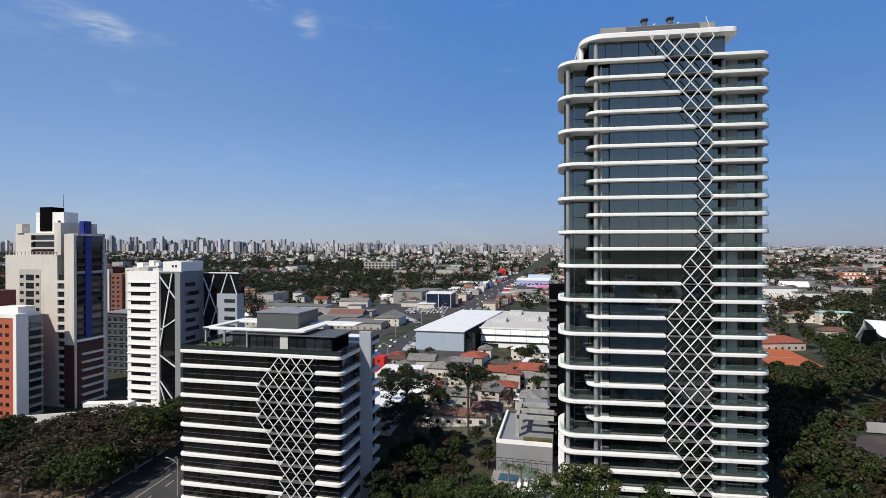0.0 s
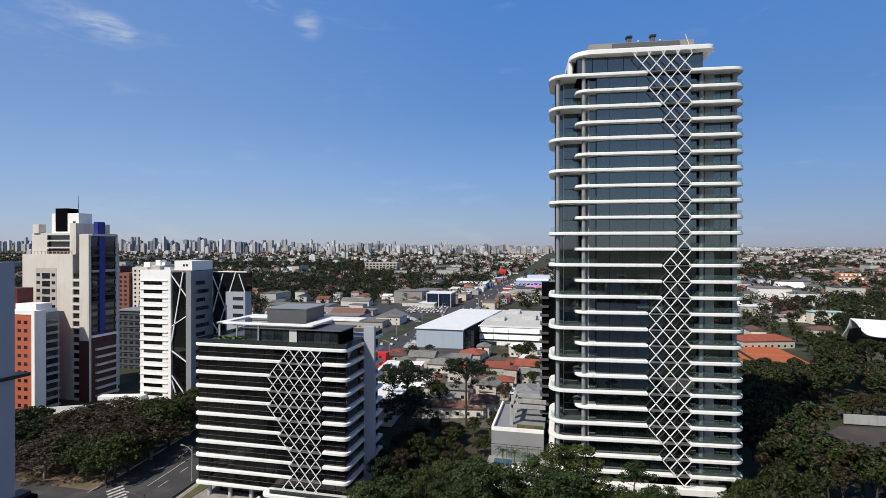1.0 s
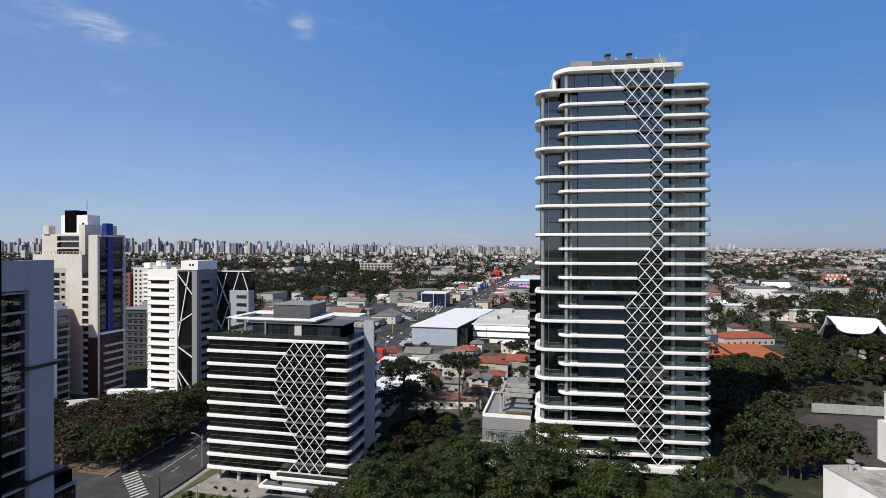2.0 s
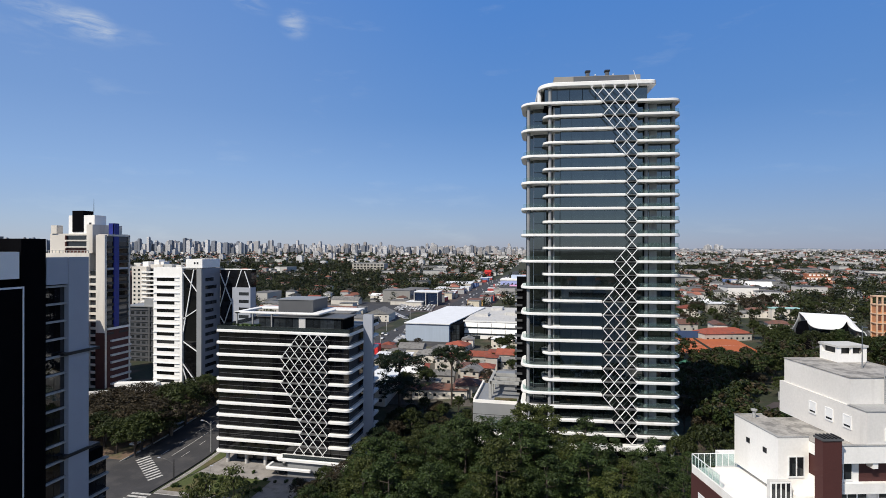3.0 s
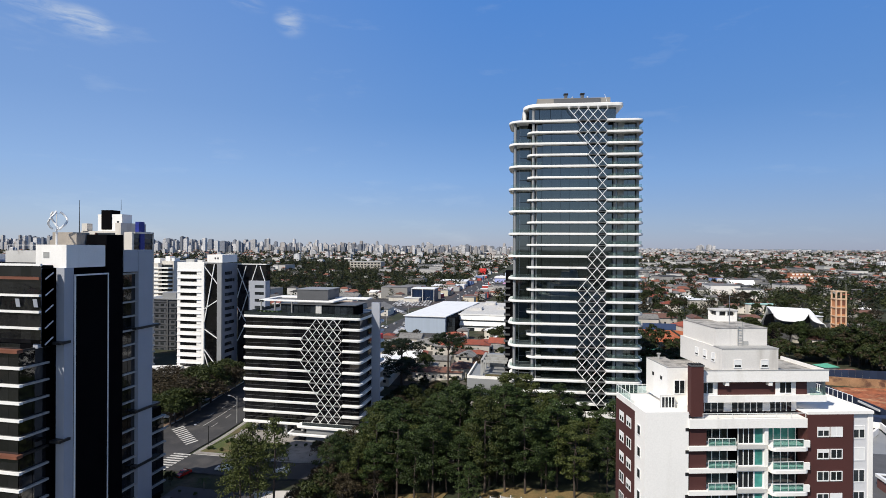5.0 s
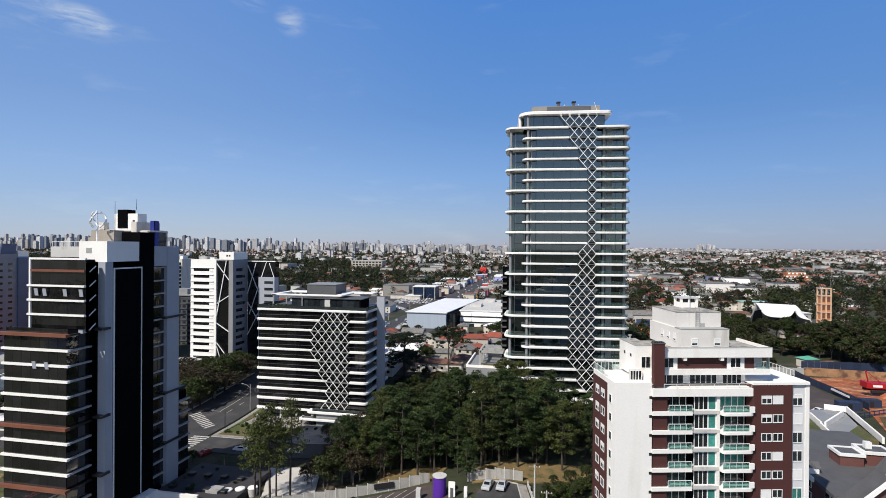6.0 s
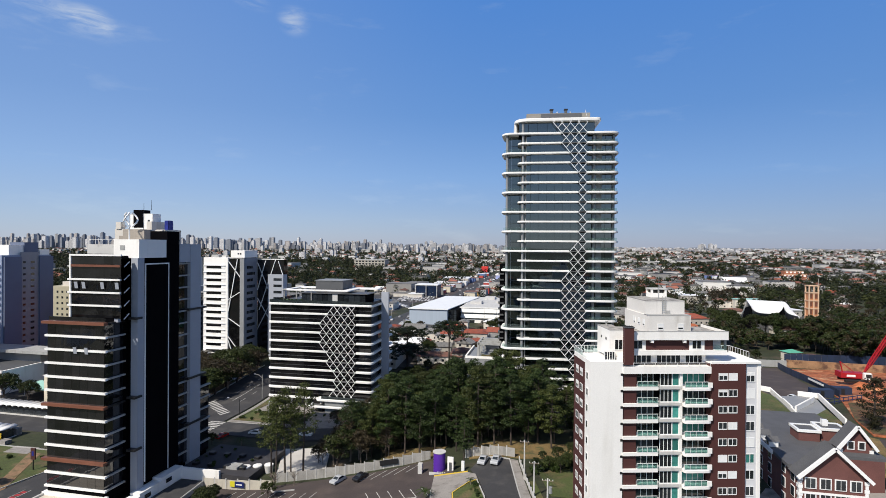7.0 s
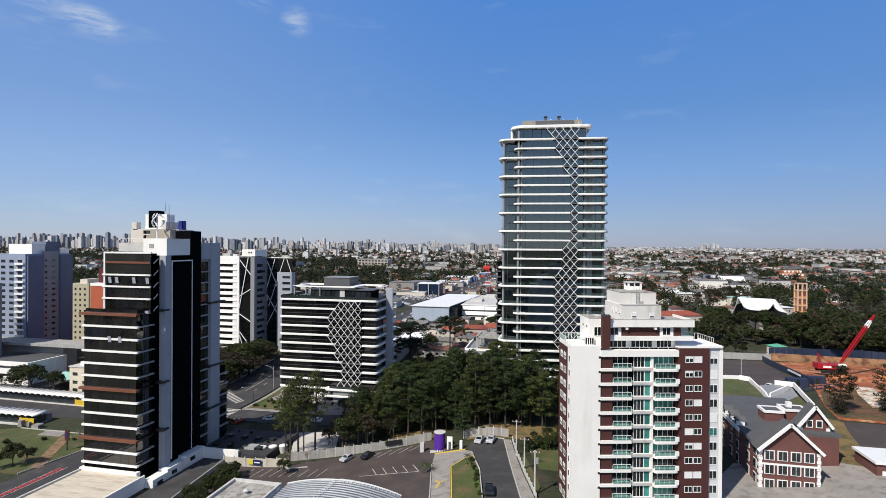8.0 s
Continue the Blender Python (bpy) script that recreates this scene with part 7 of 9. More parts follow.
car(-121, 112, 90, WHITECAR, "white car parked under the trees")
car(-98.5, 262, 90, BLACKCAR, "dark car on the avenue")
car(-107, 236, 90, WHITECAR, "white car on the avenue")
car(-100, 300, 90, SILVER, "silver car on the avenue")
car(88, 104, 30, WHITECAR, "white pickup by the blue hoarding")
rc = random.Random(8)
for i in range(20):
    r, c = divmod(i, 12)
    car(-146 + c * 3.0 + rc.uniform(-0.3, 0.3), 395 + r * 12 + rc.uniform(-0.4, 0.4), 88 + rc.uniform(-4, 4), rc.choice((WHITECAR, WHITECAR, SILVER, BLACKCAR, BLUECAR)), "car on the dealer's forecourt")

# arched metal roof and flat roof at the car park's edge
vault = thing("vaulted_hall", (-25, 6, -6), "low hall with an arched ribbed metal roof", "hall")
RIBBED = mat("ribbed_metal_roof", (0.175, 0.19, 0.215), 0.5, 0.2, vary=0.3, scale=0.3, fine=3, second=(0.15, 0.16, 0.18), mix=0.35, stretch=(0.4, 2, 1))
part("wall", box(-36.6, -12.8, -14, 17.2, -9, -3.6), WALLWHITE, vault)


def arch(x):
    u = (x + 24.6) / 13.0
    return -1.4 - 2.0 * u * u


xs = [-37.4 + 25.6 * k / 20 for k in range(21)]
for j in range(34):
    y0 = 18.0 - 0.95 * j
    bm = bmesh.new()
    prof = ((y0, 0.0), (y0 - 0.12, 0.16), (y0 - 0.32, 0.16), (y0 - 0.45, 0.0), (y0 - 0.95, 0.0))
    grid = [[bm.verts.new((x, y, arch(x) + dz)) for y, dz in prof] for x in xs]
    for a, b in zip(grid, grid[1:]):
        for k in range(4):
            bm.faces.new((a[k], a[k + 1], b[k + 1], b[k]))
    part("roof_sheet", bm, RIBBED, vault)
bm = bmesh.new()
for k in range(20):
    beam((xs[k], 18.1, arch(xs[k]) + 0.1), (xs[k + 1], 18.1, arch(xs[k + 1]) + 0.1), 0.22, 0.4, bm)
part("edge_beam", bm, STEELWHITE, vault)
bm = bmesh.new()
for s in (-0.35, 0.35):
    beam((-26 + s, 17.6, arch(-26) + 0.35), (-29.5 + s, -10, arch(-29.5) + 0.35), 0.06, 0.06, bm)
for k in range(30):
    t = k / 30
    beam((-26.35 - 3.5 * t, 17.6 - 27.6 * t, arch(-26) + 0.35), (-25.65 - 3.5 * t, 17.6 - 27.6 * t, arch(-26) + 0.35), 0.05, 0.05, bm)
part("roof_walkway", bm, STEELWHITE, vault, "white maintenance walkway")
bm = bmesh.new()
for k in range(16):
    x = -25 + 0.85 * k
    beam((x, 17.4, arch(x) + 0.1), (x, 17.4, arch(x) + 0.75), 0.06, 0.06, bm)
    if k < 15:
        beam((x, 17.4, arch(x) + 0.75), (x + 0.85, 17.4, arch(x + 0.85) + 0.75), 0.06, 0.06, bm)
part("roof_rail", bm, STEELWHITE, vault)
flat = thing("flat_roofed_annex", (-43, 8, -6), "flat grey roofed annex with white parapet", "building")
part("wall", box(-49.2, -38.0, -10, 16.4, -10, -3.0), WALLWHITE, flat)
part("roof", box(-48.8, -38.4, -10, 16.0, -3.0, -2.94), ROOFDECK, flat)
for x0, x1, y0, y1 in ((-49.3, -48.8, -10, 16.5), (-48.8, -38.0, 16.0, 16.5), (-38.4, -38.0, -10, 16.0)):
    part("parapet", box(x0, x1, y0, y1, -3.0, -2.4), LIGHTCONC, flat)
part("vent", tube([(-43.2, 11.5, -2.94), (-43.2, 11.5, -2.3)], 0.4, 10), CONCRETE, flat)
part("vent_cap", tube([(-43.2, 11.5, -2.3), (-43.2, 11.5, -2.0)], [0.65, 0.2], 10), LIGHTCONC, flat)

# bus stop canopies: rows of white scalloped vaults
SCALLOP = mat("white_canopy_sheet", (0.76, 0.75, 0.73), 0.5, vary=0.06, scale=0.5)


def canopy(x0, y0, n, turn, label):
    z = gz(x0, y0)
    ob = thing("bus_canopy", (x0, y0, z), label, "bus stop", turn=turn)
    for i in range(n):
        bm = bmesh.new()
        g = []
        for k in range(7):
            a = math.pi * k / 6
            g.append([bm.verts.new((i * 2.6 + 1.3 - 1.3 * math.cos(a), y, 3.2 + 0.55 * math.sin(a))) for y in (-3.0, 3.0)])
        for a, b in zip(g, g[1:]):
            bm.faces.new((a[0], b[0], b[1], a[1]))
        o = part("vault", bm, SCALLOP, ob, smooth=60, local=True)
        o.modifiers.new("thickness", "SOLIDIFY").thickness = 0.08
        if i % 2 == 0:
            part("post", box(i * 2.6, i * 2.6 + 0.15, 2.2, 2.35, -0.4, 3.2), BLACKMETAL, ob, local=True)
    part("shelter", box(0.2, n * 2.6 - 0.2, -1.6, 1.8, 0.1, 2.5), WINDOWGLASS, ob, local=True)
    part("end_panel", box(n * 2.6 - 6, n * 2.6 - 0.2, -2.2, -2.0, 0.2, 2.4), mat("yellow_panel_%d" % n, (0.6, 0.42, 0.03), 0.6), ob, "yellow end panel", local=True)
    part("platform", box(0, n * 2.6, -2.8, 2.8, -0.5, 0.35), LIGHTCONC, ob, local=True)


canopy(-229.5, 79.5, 31, -1.0, "long bus stop roofed with white scalloped vaults")
canopy(-187.5, 56.5, 15, 1.0, "bus stop roofed with white scalloped vaults")
tent = thing("teal_tent_roof", (-176, 96, -11), "pale teal tensile tent roof", "canopy")
bm = bmesh.new()
g = [[bm.verts.new((-190 + 3.0 * i, 92 + 2.2 * j, -7.8 + 2.2 * abs(math.sin(i * 0.62)) * (1 - abs(j - 3) / 4))) for j in range(7)] for i in range(12)]
for a, b in zip(g, g[1:]):
    for j in range(6):
        bm.faces.new((a[j], b[j], b[j + 1], a[j + 1]))
o = part("membrane", bm, mat("teal_membrane", (0.34, 0.60, 0.52), 0.6, vary=0.08), tent, smooth=50)
o.modifiers.new("thickness", "SOLIDIFY").thickness = 0.1
for x in (-188, -174, -160):
    part("post", tube([(x, 95, -12), (x, 95, -7.4)], 0.15, 8), STEELWHITE, tent)

# the brick mansion with white trim
mansion = thing("brick_mansion", (70, 45, 0), "brick mansion with white quoins, gables and slate roof", "house")
DARKBRICK = mat("dark_red_brick", (0.13, 0.052, 0.045), 0.82, vary=0.2, scale=0.4, fine=7, bump=0.006)
SLATE = mat("grey_slate_roof", (0.085, 0.085, 0.09), 0.75, vary=0.18, scale=0.4, fine=5, bump=0.03, bump_scale=4)


def gable_block(x0, x1, y0, y1, z0, eave, ridge):
    part("wall", box(x0, x1, y0, y1, z0, eave), DARKBRICK, mansion)
    xm = (x0 + x1) / 2
    bm = bmesh.new()
    v = [bm.verts.new(p) for p in ((x0, y0, eave), (x1, y0, eave), (xm, y0, ridge - 0.5), (x0, y1, eave), (x1, y1, eave), (xm, y1, ridge - 0.5))]
    for f in ((0, 1, 2), (5, 4, 3), (0, 2, 5, 3), (1, 4, 5, 2)):
        bm.faces.new([v[i] for i in f])
    part("gable_wall", bm, DARKBRICK, mansion)
    for s, xa in ((-1, x0 - 0.7), (1, x1 + 0.7)):
        bm = bmesh.new()
        v = [bm.verts.new(p) for p in ((xa, y0 - 0.6, eave - 0.4), (xm, y0 - 0.6, ridge), (xm, y1, ridge), (xa, y1, eave - 0.4))]
        bm.faces.new(v)
        o = part("roof_slope", bm, SLATE, mansion)
        o.modifiers.new("thickness", "SOLIDIFY").thickness = 0.25
        part("bargeboard", beam((xa, y0 - 0.7, eave - 0.4), (xm, y0 - 0.7, ridge + 0.05), 0.45, 0.55), STEELWHITE, mansion, "white bargeboard")
    for zq in range(int((eave - z0) / 0.7)):
        for xq in (x0, x1):
            w = 0.5 if zq % 2 else 0.75
            part("quoin", box(xq - w / 2, xq + w / 2, y0 - 0.12, y0 + w, z0 + 0.7 * zq, z0 + 0.7 * zq + 0.62), STEELWHITE, mansion)


gable_block(59.9, 70.4, 31, 34.5, -2.6, 8.2, 13.4)
gable_block(72.2, 77.6, 43.5, 46.6, -2.6, 9.8, 13.9)
for z in (0.2, 3.2, 6.0):
    for x in (60.7, 63.1, 65.5, 67.9):
        w = part("window", box(x - 0.15, x + 1.75, 30.86, 30.98, z - 0.15, z + 1.85), STEELWHITE, mansion)
        part("pane", box(x + 0.05, x + 0.75, 30.82, 30.86, z, z + 1.7, box(x + 0.85, x + 1.55, 30.82, 30.86, z, z + 1.7)), WINDOWGLASS, w)
    for x in (72.9, 75.2):
        w = part("window", box(x - 0.15, x + 1.55, 43.36, 43.48, z - 0.15, z + 1.85), STEELWHITE, mansion)
        part("pane", box(x + 0.05, x + 1.35, 43.32, 43.36, z, z + 1.7), WINDOWGLASS, w)
    for y in (33, 37, 43.5, 48, 54, 60):
        w = part("window", box(59.76, 59.88, y, y + 1.6, z - 0.15, z + 1.85), STEELWHITE, mansion)
        part("pane", box(59.72, 59.76, y + 0.15, y + 1.45, z, z + 1.7), WINDOWGLASS, w)
for x in (73.4, 75.3):
    w = part("window", box(x - 0.1, x + 1.2, 43.36, 43.48, 9.2, 10.9), STEELWHITE, mansion)
    part("pane", box(x + 0.1, x + 1.0, 43.32, 43.36, 9.4, 10.7), WINDOWGLASS, w)
part("middle_wall", box(59.9, 70.4, 34.5, 41, -2.6, 8.0), DARKBRICK, mansion)
part("middle_roof", box(59.2, 71.1, 34.5, 41.1, 8.0, 8.596), SLATE, mansion, "plain dark grey flat roof")
part("rear_wall", box(59.9, 78.6, 41, 69, -2.6, 8.0), DARKBRICK, mansion)
part("rear_roof", box(59.2, 79.2, 41.1, 69.6, 8.0, 8.6), SLATE, mansion, "plain dark grey flat roof")
part("eaves_trim", box(58.9, 59.2, 41.1, 69.6, 7.9, 8.7), STEELWHITE, mansion)
for y in (43, 47, 51):
    d = part("dormer", box(59.3, 61.0, y + 0.3, y + 1.9, 8.6, 9.7), STEELWHITE, mansion, "white gabled dormer")
    part("pane", box(59.24, 59.3, y + 0.6, y + 1.6, 8.75, 9.6), WINDOWGLASS, d)
    bm = bmesh.new()
    v = [bm.verts.new(p) for p in ((59.1, y + 0.1, 9.7), (59.1, y + 2.1, 9.7), (59.1, y + 1.1, 10.6), (61.2, y + 1.1, 10.6), (61.2, y + 0.1, 9.7), (61.2, y + 2.1, 9.7))]
    bm.faces.new((v[0], v[1], v[2])), bm.faces.new((v[0], v[2], v[3], v[4])), bm.faces.new((v[1], v[5], v[3], v[2]))
    part("dormer_roof", bm, SLATE, d)
for x0, x1, y0, y1, zt in ((66.8, 70.8, 48.5, 52.5, 10.7), (71.4, 76.2, 49.5, 53.5, 11.0)):
    part("roof_block", box(x0, x1, y0, y1, 8.6, zt), DARKBRICK, mansion, "brick roof block with white cornice")
    for a, b in (((x0 - 0.2, y0, zt), (x1 + 0.2, y0, zt)), ((x0, y0, zt + 0.004), (x0, y1, zt + 0.004)), ((x1, y0, zt + 0.004), (x1, y1, zt + 0.004)), ((x0 - 0.2, y1, zt), (x1 + 0.2, y1, zt))):
        part("cornice", beam(a, b, 0.5, 0.5), STEELWHITE, mansion)
    part("block_roof", box(x0 + 0.25, x1 - 0.25, y0 + 0.25, y1 - 0.25, zt, zt + 0.1), SLATE, mansion)
part("chimney", box(72.6, 73.7, 51.6, 52.6, 11.0, 12.3), STEELWHITE, mansion)
part("trim", box(59.8, 70.5, 30.8, 31, 4.9, 5.25), STEELWHITE, mansion)
part("plinth_trim", box(59.7, 70.6, 30.7, 31, -1.2, -0.8), STEELWHITE, mansion)
sheet([(50, 6), (92, 6), (92, 34), (84, 40), (79, 43), (58.6, 43), (50, 30)], 0.22, PAVING, "forecourt", "pale paved forecourt of the mansion", "pavement")
sheet([(79, 42), (85, 39), (93, 70), (88.6, 75), (79.5, 71)], 0.16, DRY, "bank", "dry orange bank beside the mansion", "bank")
HOARDBLUE = mat("navy_painted_rail", (0.02, 0.03, 0.085), 0.5, vary=0.1)
gard = thing("terraced_garden", (76, 92, 1), "lawn terrace held by stepped white walls", "garden")
part("lawn", slab([(62, 79), (79, 78), (81.4, 100), (79.8, 107), (62, 106)], -1, 4.5, 0.05), GRASS, gard, "clipped sloping lawn")
part("lawn", slab([(81.2, 77.5), (88.2, 76.2), (90, 88)], -1, 4.9, 0.05), GRASS, gard, "clipped sloping lawn")
part("ramp", slab([(79.6, 78), (81, 77.4), (90.6, 89), (93, 100), (90, 103), (82, 101)], -1, 4.3, 0.05), MIDGREY, gard, "grey paved garden ramp")
for a, b in (((66, 107.4, 4.6), (80.4, 108.6, 4.6)), ((80.4, 108.6, 4.8), (83.0, 106.6, 4.8)), ((83.0, 106.6, 4.6), (81.6, 94, 4.6)), ((81.6, 94, 4.9), (80.6, 86, 4.9)), ((80.6, 86, 4.6), (79.2, 77, 4.6)),
             ((89.4, 103.8, 4.8), (94.1, 101.9, 4.9)), ((94.1, 101.9, 5.0), (88.8, 75.7, 5.2)), ((81.8, 86.5, 4.8), (90.6, 96.5, 5.2))):
    part("white_wall", beam(a, b, 0.45, 1.5), WALLWHITE, gard)
rail = thing("navy_site_rail", (100, 101, 3), "navy blue rail fence at the site edge", "fence")
for k in range(9):
    x, y = 94.3 + 1.53 * k, 98.2 + 0.71 * k
    part("rail_post", box(x - 0.08, x + 0.08, y - 0.08, y + 0.08, gz(x, y) - 0.2, gz(x, y) + 1.8), HOARDBLUE, rail)
for dz in (0.7, 1.6):
    part("rail_bar", beam((94.3, 98.2, gz(94.3, 98.2) + dz), (106.6, 103.9, gz(106.6, 103.9) + dz), 0.1, 0.25), HOARDBLUE, rail)
lowb = thing("small_brick_lodge", (86, 38, 2), "small brick lodge with white trim and flat roof", "building")
part("wall", box(83, 92, 36, 44, 0.5, 5.0), DARKBRICK, lowb)
part("roof", box(82.6, 92.4, 35.6, 44.4, 5.0, 5.5), STEELWHITE, lowb)
part("door", box(84, 85.2, 35.92, 36, 1.2, 3.6), STEELWHITE, lowb)

# the building site
sheet([(101, 104), (95, 84), (93, 72), (112, 66), (140, 78), (180, 100), (180, 150), (150, 166), (112, 164)], 0.35, SOIL, "excavation", "orange bare-earth building site", "building site", cell=3)
sheet([(66, 110), (84, 109), (98, 104), (106, 150), (107, 166), (80, 167), (66, 150)], 0.2, OLDASPHALT, "road", "asphalt street beside the building site", "road")
sheet([(84, 34), (118, 34), (140, 74), (112, 65), (93, 70), (90, 60)], 0.18, OLDASPHALT, "road", "worn asphalt street below the site", "road")
sheet([(93.5, 73), (112, 66.5), (139, 78), (140, 92), (118, 99), (101, 100), (95.3, 85)], 0.44, mat("brown_trampled_earth", (0.115, 0.058, 0.026), 0.95, vary=0.5, scale=0.2, fine=1.5, second=(0.062, 0.055, 0.022), mix=0.55, bump=0.2, bump_scale=0.8), "bank", "brown trampled earth and scrub below the site", "bank", cell=3)
sheet([(106, 82), (111, 80.5), (114, 92), (117, 103), (112.5, 105), (109, 95)], 0.60, mat("pale_broken_rubble", (0.55, 0.49, 0.41), 0.9, vary=0.5, scale=0.35, fine=1.6, second=(0.28, 0.13, 0.06), mix=0.55, bump=0.4, bump_scale=0.8), "rubble_field", "pale broken concrete rubble at the site edge", "rubble")
HOARD = mat("navy_hoarding", (0.018, 0.028, 0.060), 0.6, vary=0.15, scale=0.4, by_object=0.2)
hd = thing("site_hoarding", (92, 120, 3), "navy blue site hoarding with white lettering bars", "hoarding")
for pts, tall_by in (([(108, 167), (105.5, 140), (101.8, 106)], 2.6), ([(112, 171), (150, 173), (190, 143)], 5.4)):
    for a, b in zip(pts, pts[1:]):
        a, b = Vector(a), Vector(b)
        n = max(1, round((b - a).length / 2.4))
        for k in range(n):
            p, q = a + (b - a) * k / n, a + (b - a) * (k + 0.97) / n
            part("panel", beam((p.x, p.y, gz(p.x, p.y) + tall_by / 2 - 0.1), (q.x, q.y, gz(q.x, q.y) + tall_by / 2 - 0.1), 0.08, tall_by), HOARD, hd)
part("text_bar", beam((103.9, 131, 3.6), (102.7, 118, 4.4), 0.2, 0.6), STEELWHITE, hd)
ret = thing("retaining_wall", (100, 160, 0), "long pale retaining wall behind the building site", "wall")
part("wall", beam((82, 169, 0.6), (112, 169, 0.8), 0.5, 2.8), CONCRETE, ret)
part("wall", beam((112, 169, 0.8), (165, 160, 1.6), 0.5, 3.6), mat("ochre_earth_face", (0.30, 0.17, 0.09), 0.95, vary=0.35, scale=0.25, second=(0.11, 0.055, 0.035), mix=0.6, bump=0.2, bump_scale=0.6), ret, "ochre earth face behind the site")
for i in range(22):
    a = i * 2.4
    mx, my = 108 + 2.9 * i + 3 * math.sin(a), 122 + 30 * math.sin(a * 1.3)
    mound = bmesh.new()
    bmesh.ops.create_icosphere(mound, subdivisions=2, radius=1.0, matrix=Matrix.LocRotScale((mx, my, gz(mx, my) + 0.2), None, (4.0 + 2 * math.sin(a), 3.2, 1.3 + 0.7 * math.sin(a * 2.1))))
    for vv in mound.verts:
        vv.co += Vector(noise.noise_vector(vv.co * 0.6)) * 0.7
    solid("soil_mound", mound, SOIL, "mound of orange excavated soil", "soil mound", "soil on the site", smooth=60)
for x, y, w in ((97.5, 108, 6.0), (104.5, 111, 5.0)):
    hut = thing("site_container", (x, y, gz(x, y)), "dark navy site container", "container")
    part("body", box(x - w / 2, x + w / 2, y - 1.2, y + 1.2, gz(x, y), gz(x, y) + 2.6), HOARD, hut)
    part("door", box(x - 0.5, x + 0.5, y - 1.25, y - 1.2, gz(x, y) + 0.1, gz(x, y) + 2.2), BLACKMETAL, hut)

crane = thing("crawler_crane", (111, 128, 4.5), "red crawler crane with a raised lattice boom", "crane")
RED = mat("red_machine_paint", (0.34, 0.010, 0.015), 0.4, vary=0.1)
for y in (125.2, 129.6):
    part("track", slab(rounded(106.6, 113.6, y - 0.5, y + 0.6, (0.3,) * 4, 2), 4.4, 5.4, 0.2), BLACKMETAL, crane)
part("deck", slab(rounded(106.8, 113.4, 125.6, 129.2, (0.2,) * 4, 2), 5.6, 7.4, 0.15), RED, crane)
part("counterweight", box(105.6, 106.8, 125.4, 129.4, 5.8, 7.6), RED, crane)
cab = part("cab", slab(rounded(112.0, 114.2, 124.0, 125.6, (0.2,) * 4, 2), 5.7, 7.9, 0.15), WALLWHITE, crane, "white operator cab")
part("cab_window", box(112.3, 113.9, 123.9, 124.0, 6.6, 7.6), WINDOWGLASS, cab)
part("text_bar", box(107.4, 110, 125.5, 125.6, 6.2, 6.9), STEELWHITE, crane)
foot, tip = Vector((113.5, 127.4, 7.6)), Vector((131.0, 140.5, 24.0))
axis = (tip - foot).normalized()
sidev = axis.cross(Vector((0, 0, 1))).normalized()
upv = sidev.cross(axis)
n = 16
for i in range(n):
    a, b = foot.lerp(tip, i / n), foot.lerp(tip, (i + 1) / n)
    wa = 0.46 * min(1, 0.25 + i / 4, 0.3 + (n - i) / 5)
    wb = 0.46 * min(1, 0.25 + (i + 1) / 4, 0.3 + (n - i - 1) / 5)
    bm = bmesh.new()
    for s, u in ((-1, -1), (1, -1), (1, 1), (-1, 1)):
        beam(a + sidev * s * wa + upv * u * wa, b + sidev * s * wb + upv * u * wb, 0.22, 0.22, bm)
        beam(a + sidev * s * wa + upv * u * wa, b - sidev * u * wb * s * u + upv * u * wb, 0.12, 0.12, bm)
        beam(a + sidev * s * wa + upv * u * wa, a + sidev * s * wa - upv * u * wa, 0.12, 0.12, bm)
    part("boom_section", bm, STEELWHITE if 12 <= i < 14 else RED, crane)
part("gantry", beam((107.0, 127.4, 7.3), (106.2, 127.4, 11.0), 0.3, 0.3), RED, crane)
part("gantry_stay", beam((106.2, 127.4, 11.0), (110.5, 127.4, 7.4), 0.2, 0.2), RED, crane)
part("pendant", beam((106.2, 127.4, 11.0), tip, 0.05, 0.05), BLACKMETAL, crane)
part("hook_rope", beam(tip, tip - Vector((0, 0, 9)), 0.05, 0.05), BLACKMETAL, crane)

crane.matrix_basis = Matrix.Translation((6.0, 0.6, -0.3)) @ crane.matrix_basis

# ---- trees: trunk, limbs and crowns of many small leaf sprays ----
def leaf_mat(name, a, b, dry=0.0):
    m = bpy.data.materials.new(name)
    m.use_nodes = True
    N, L = m.node_tree.nodes, m.node_tree.links
    p = N["Principled BSDF"]
    p.inputs["Roughness"].default_value = 0.55
    p.inputs["Specular IOR Level"].default_value = 0.25
    geo, info = N.new("ShaderNodeNewGeometry"), N.new("ShaderNodeObjectInfo")
    mx = N.new("ShaderNodeMix")
    mx.data_type = "RGBA"
    mx.inputs[6].default_value, mx.inputs[7].default_value = (*a, 1), (*b, 1)
    L.new(geo.outputs["Random Per Island"], mx.inputs[0])
    rng = N.new("ShaderNodeMapRange")
    rng.inputs[3].default_value, rng.inputs[4].default_value = 0.7, 1.35
    L.new(info.outputs["Random"], rng.inputs[0])
    sc = N.new("ShaderNodeVectorMath")
    sc.operation = "SCALE"
    L.new(mx.outputs[2], sc.inputs[0])
    L.new(rng.outputs[0], sc.inputs["Scale"])
    L.new(sc.outputs[0], p.inputs["Base Color"])
    tr = N.new("ShaderNodeBsdfTranslucent")
    L.new(sc.outputs[0], tr.inputs[0])
    ms = N.new("ShaderNodeMixShader")
    ms.inputs[0].default_value = 0.15
    L.new(p.outputs[0], ms.inputs[1])
    L.new(tr.outputs[0], ms.inputs[2])
    L.new(ms.outputs[0], N["Material Output"].inputs[0])
    return m


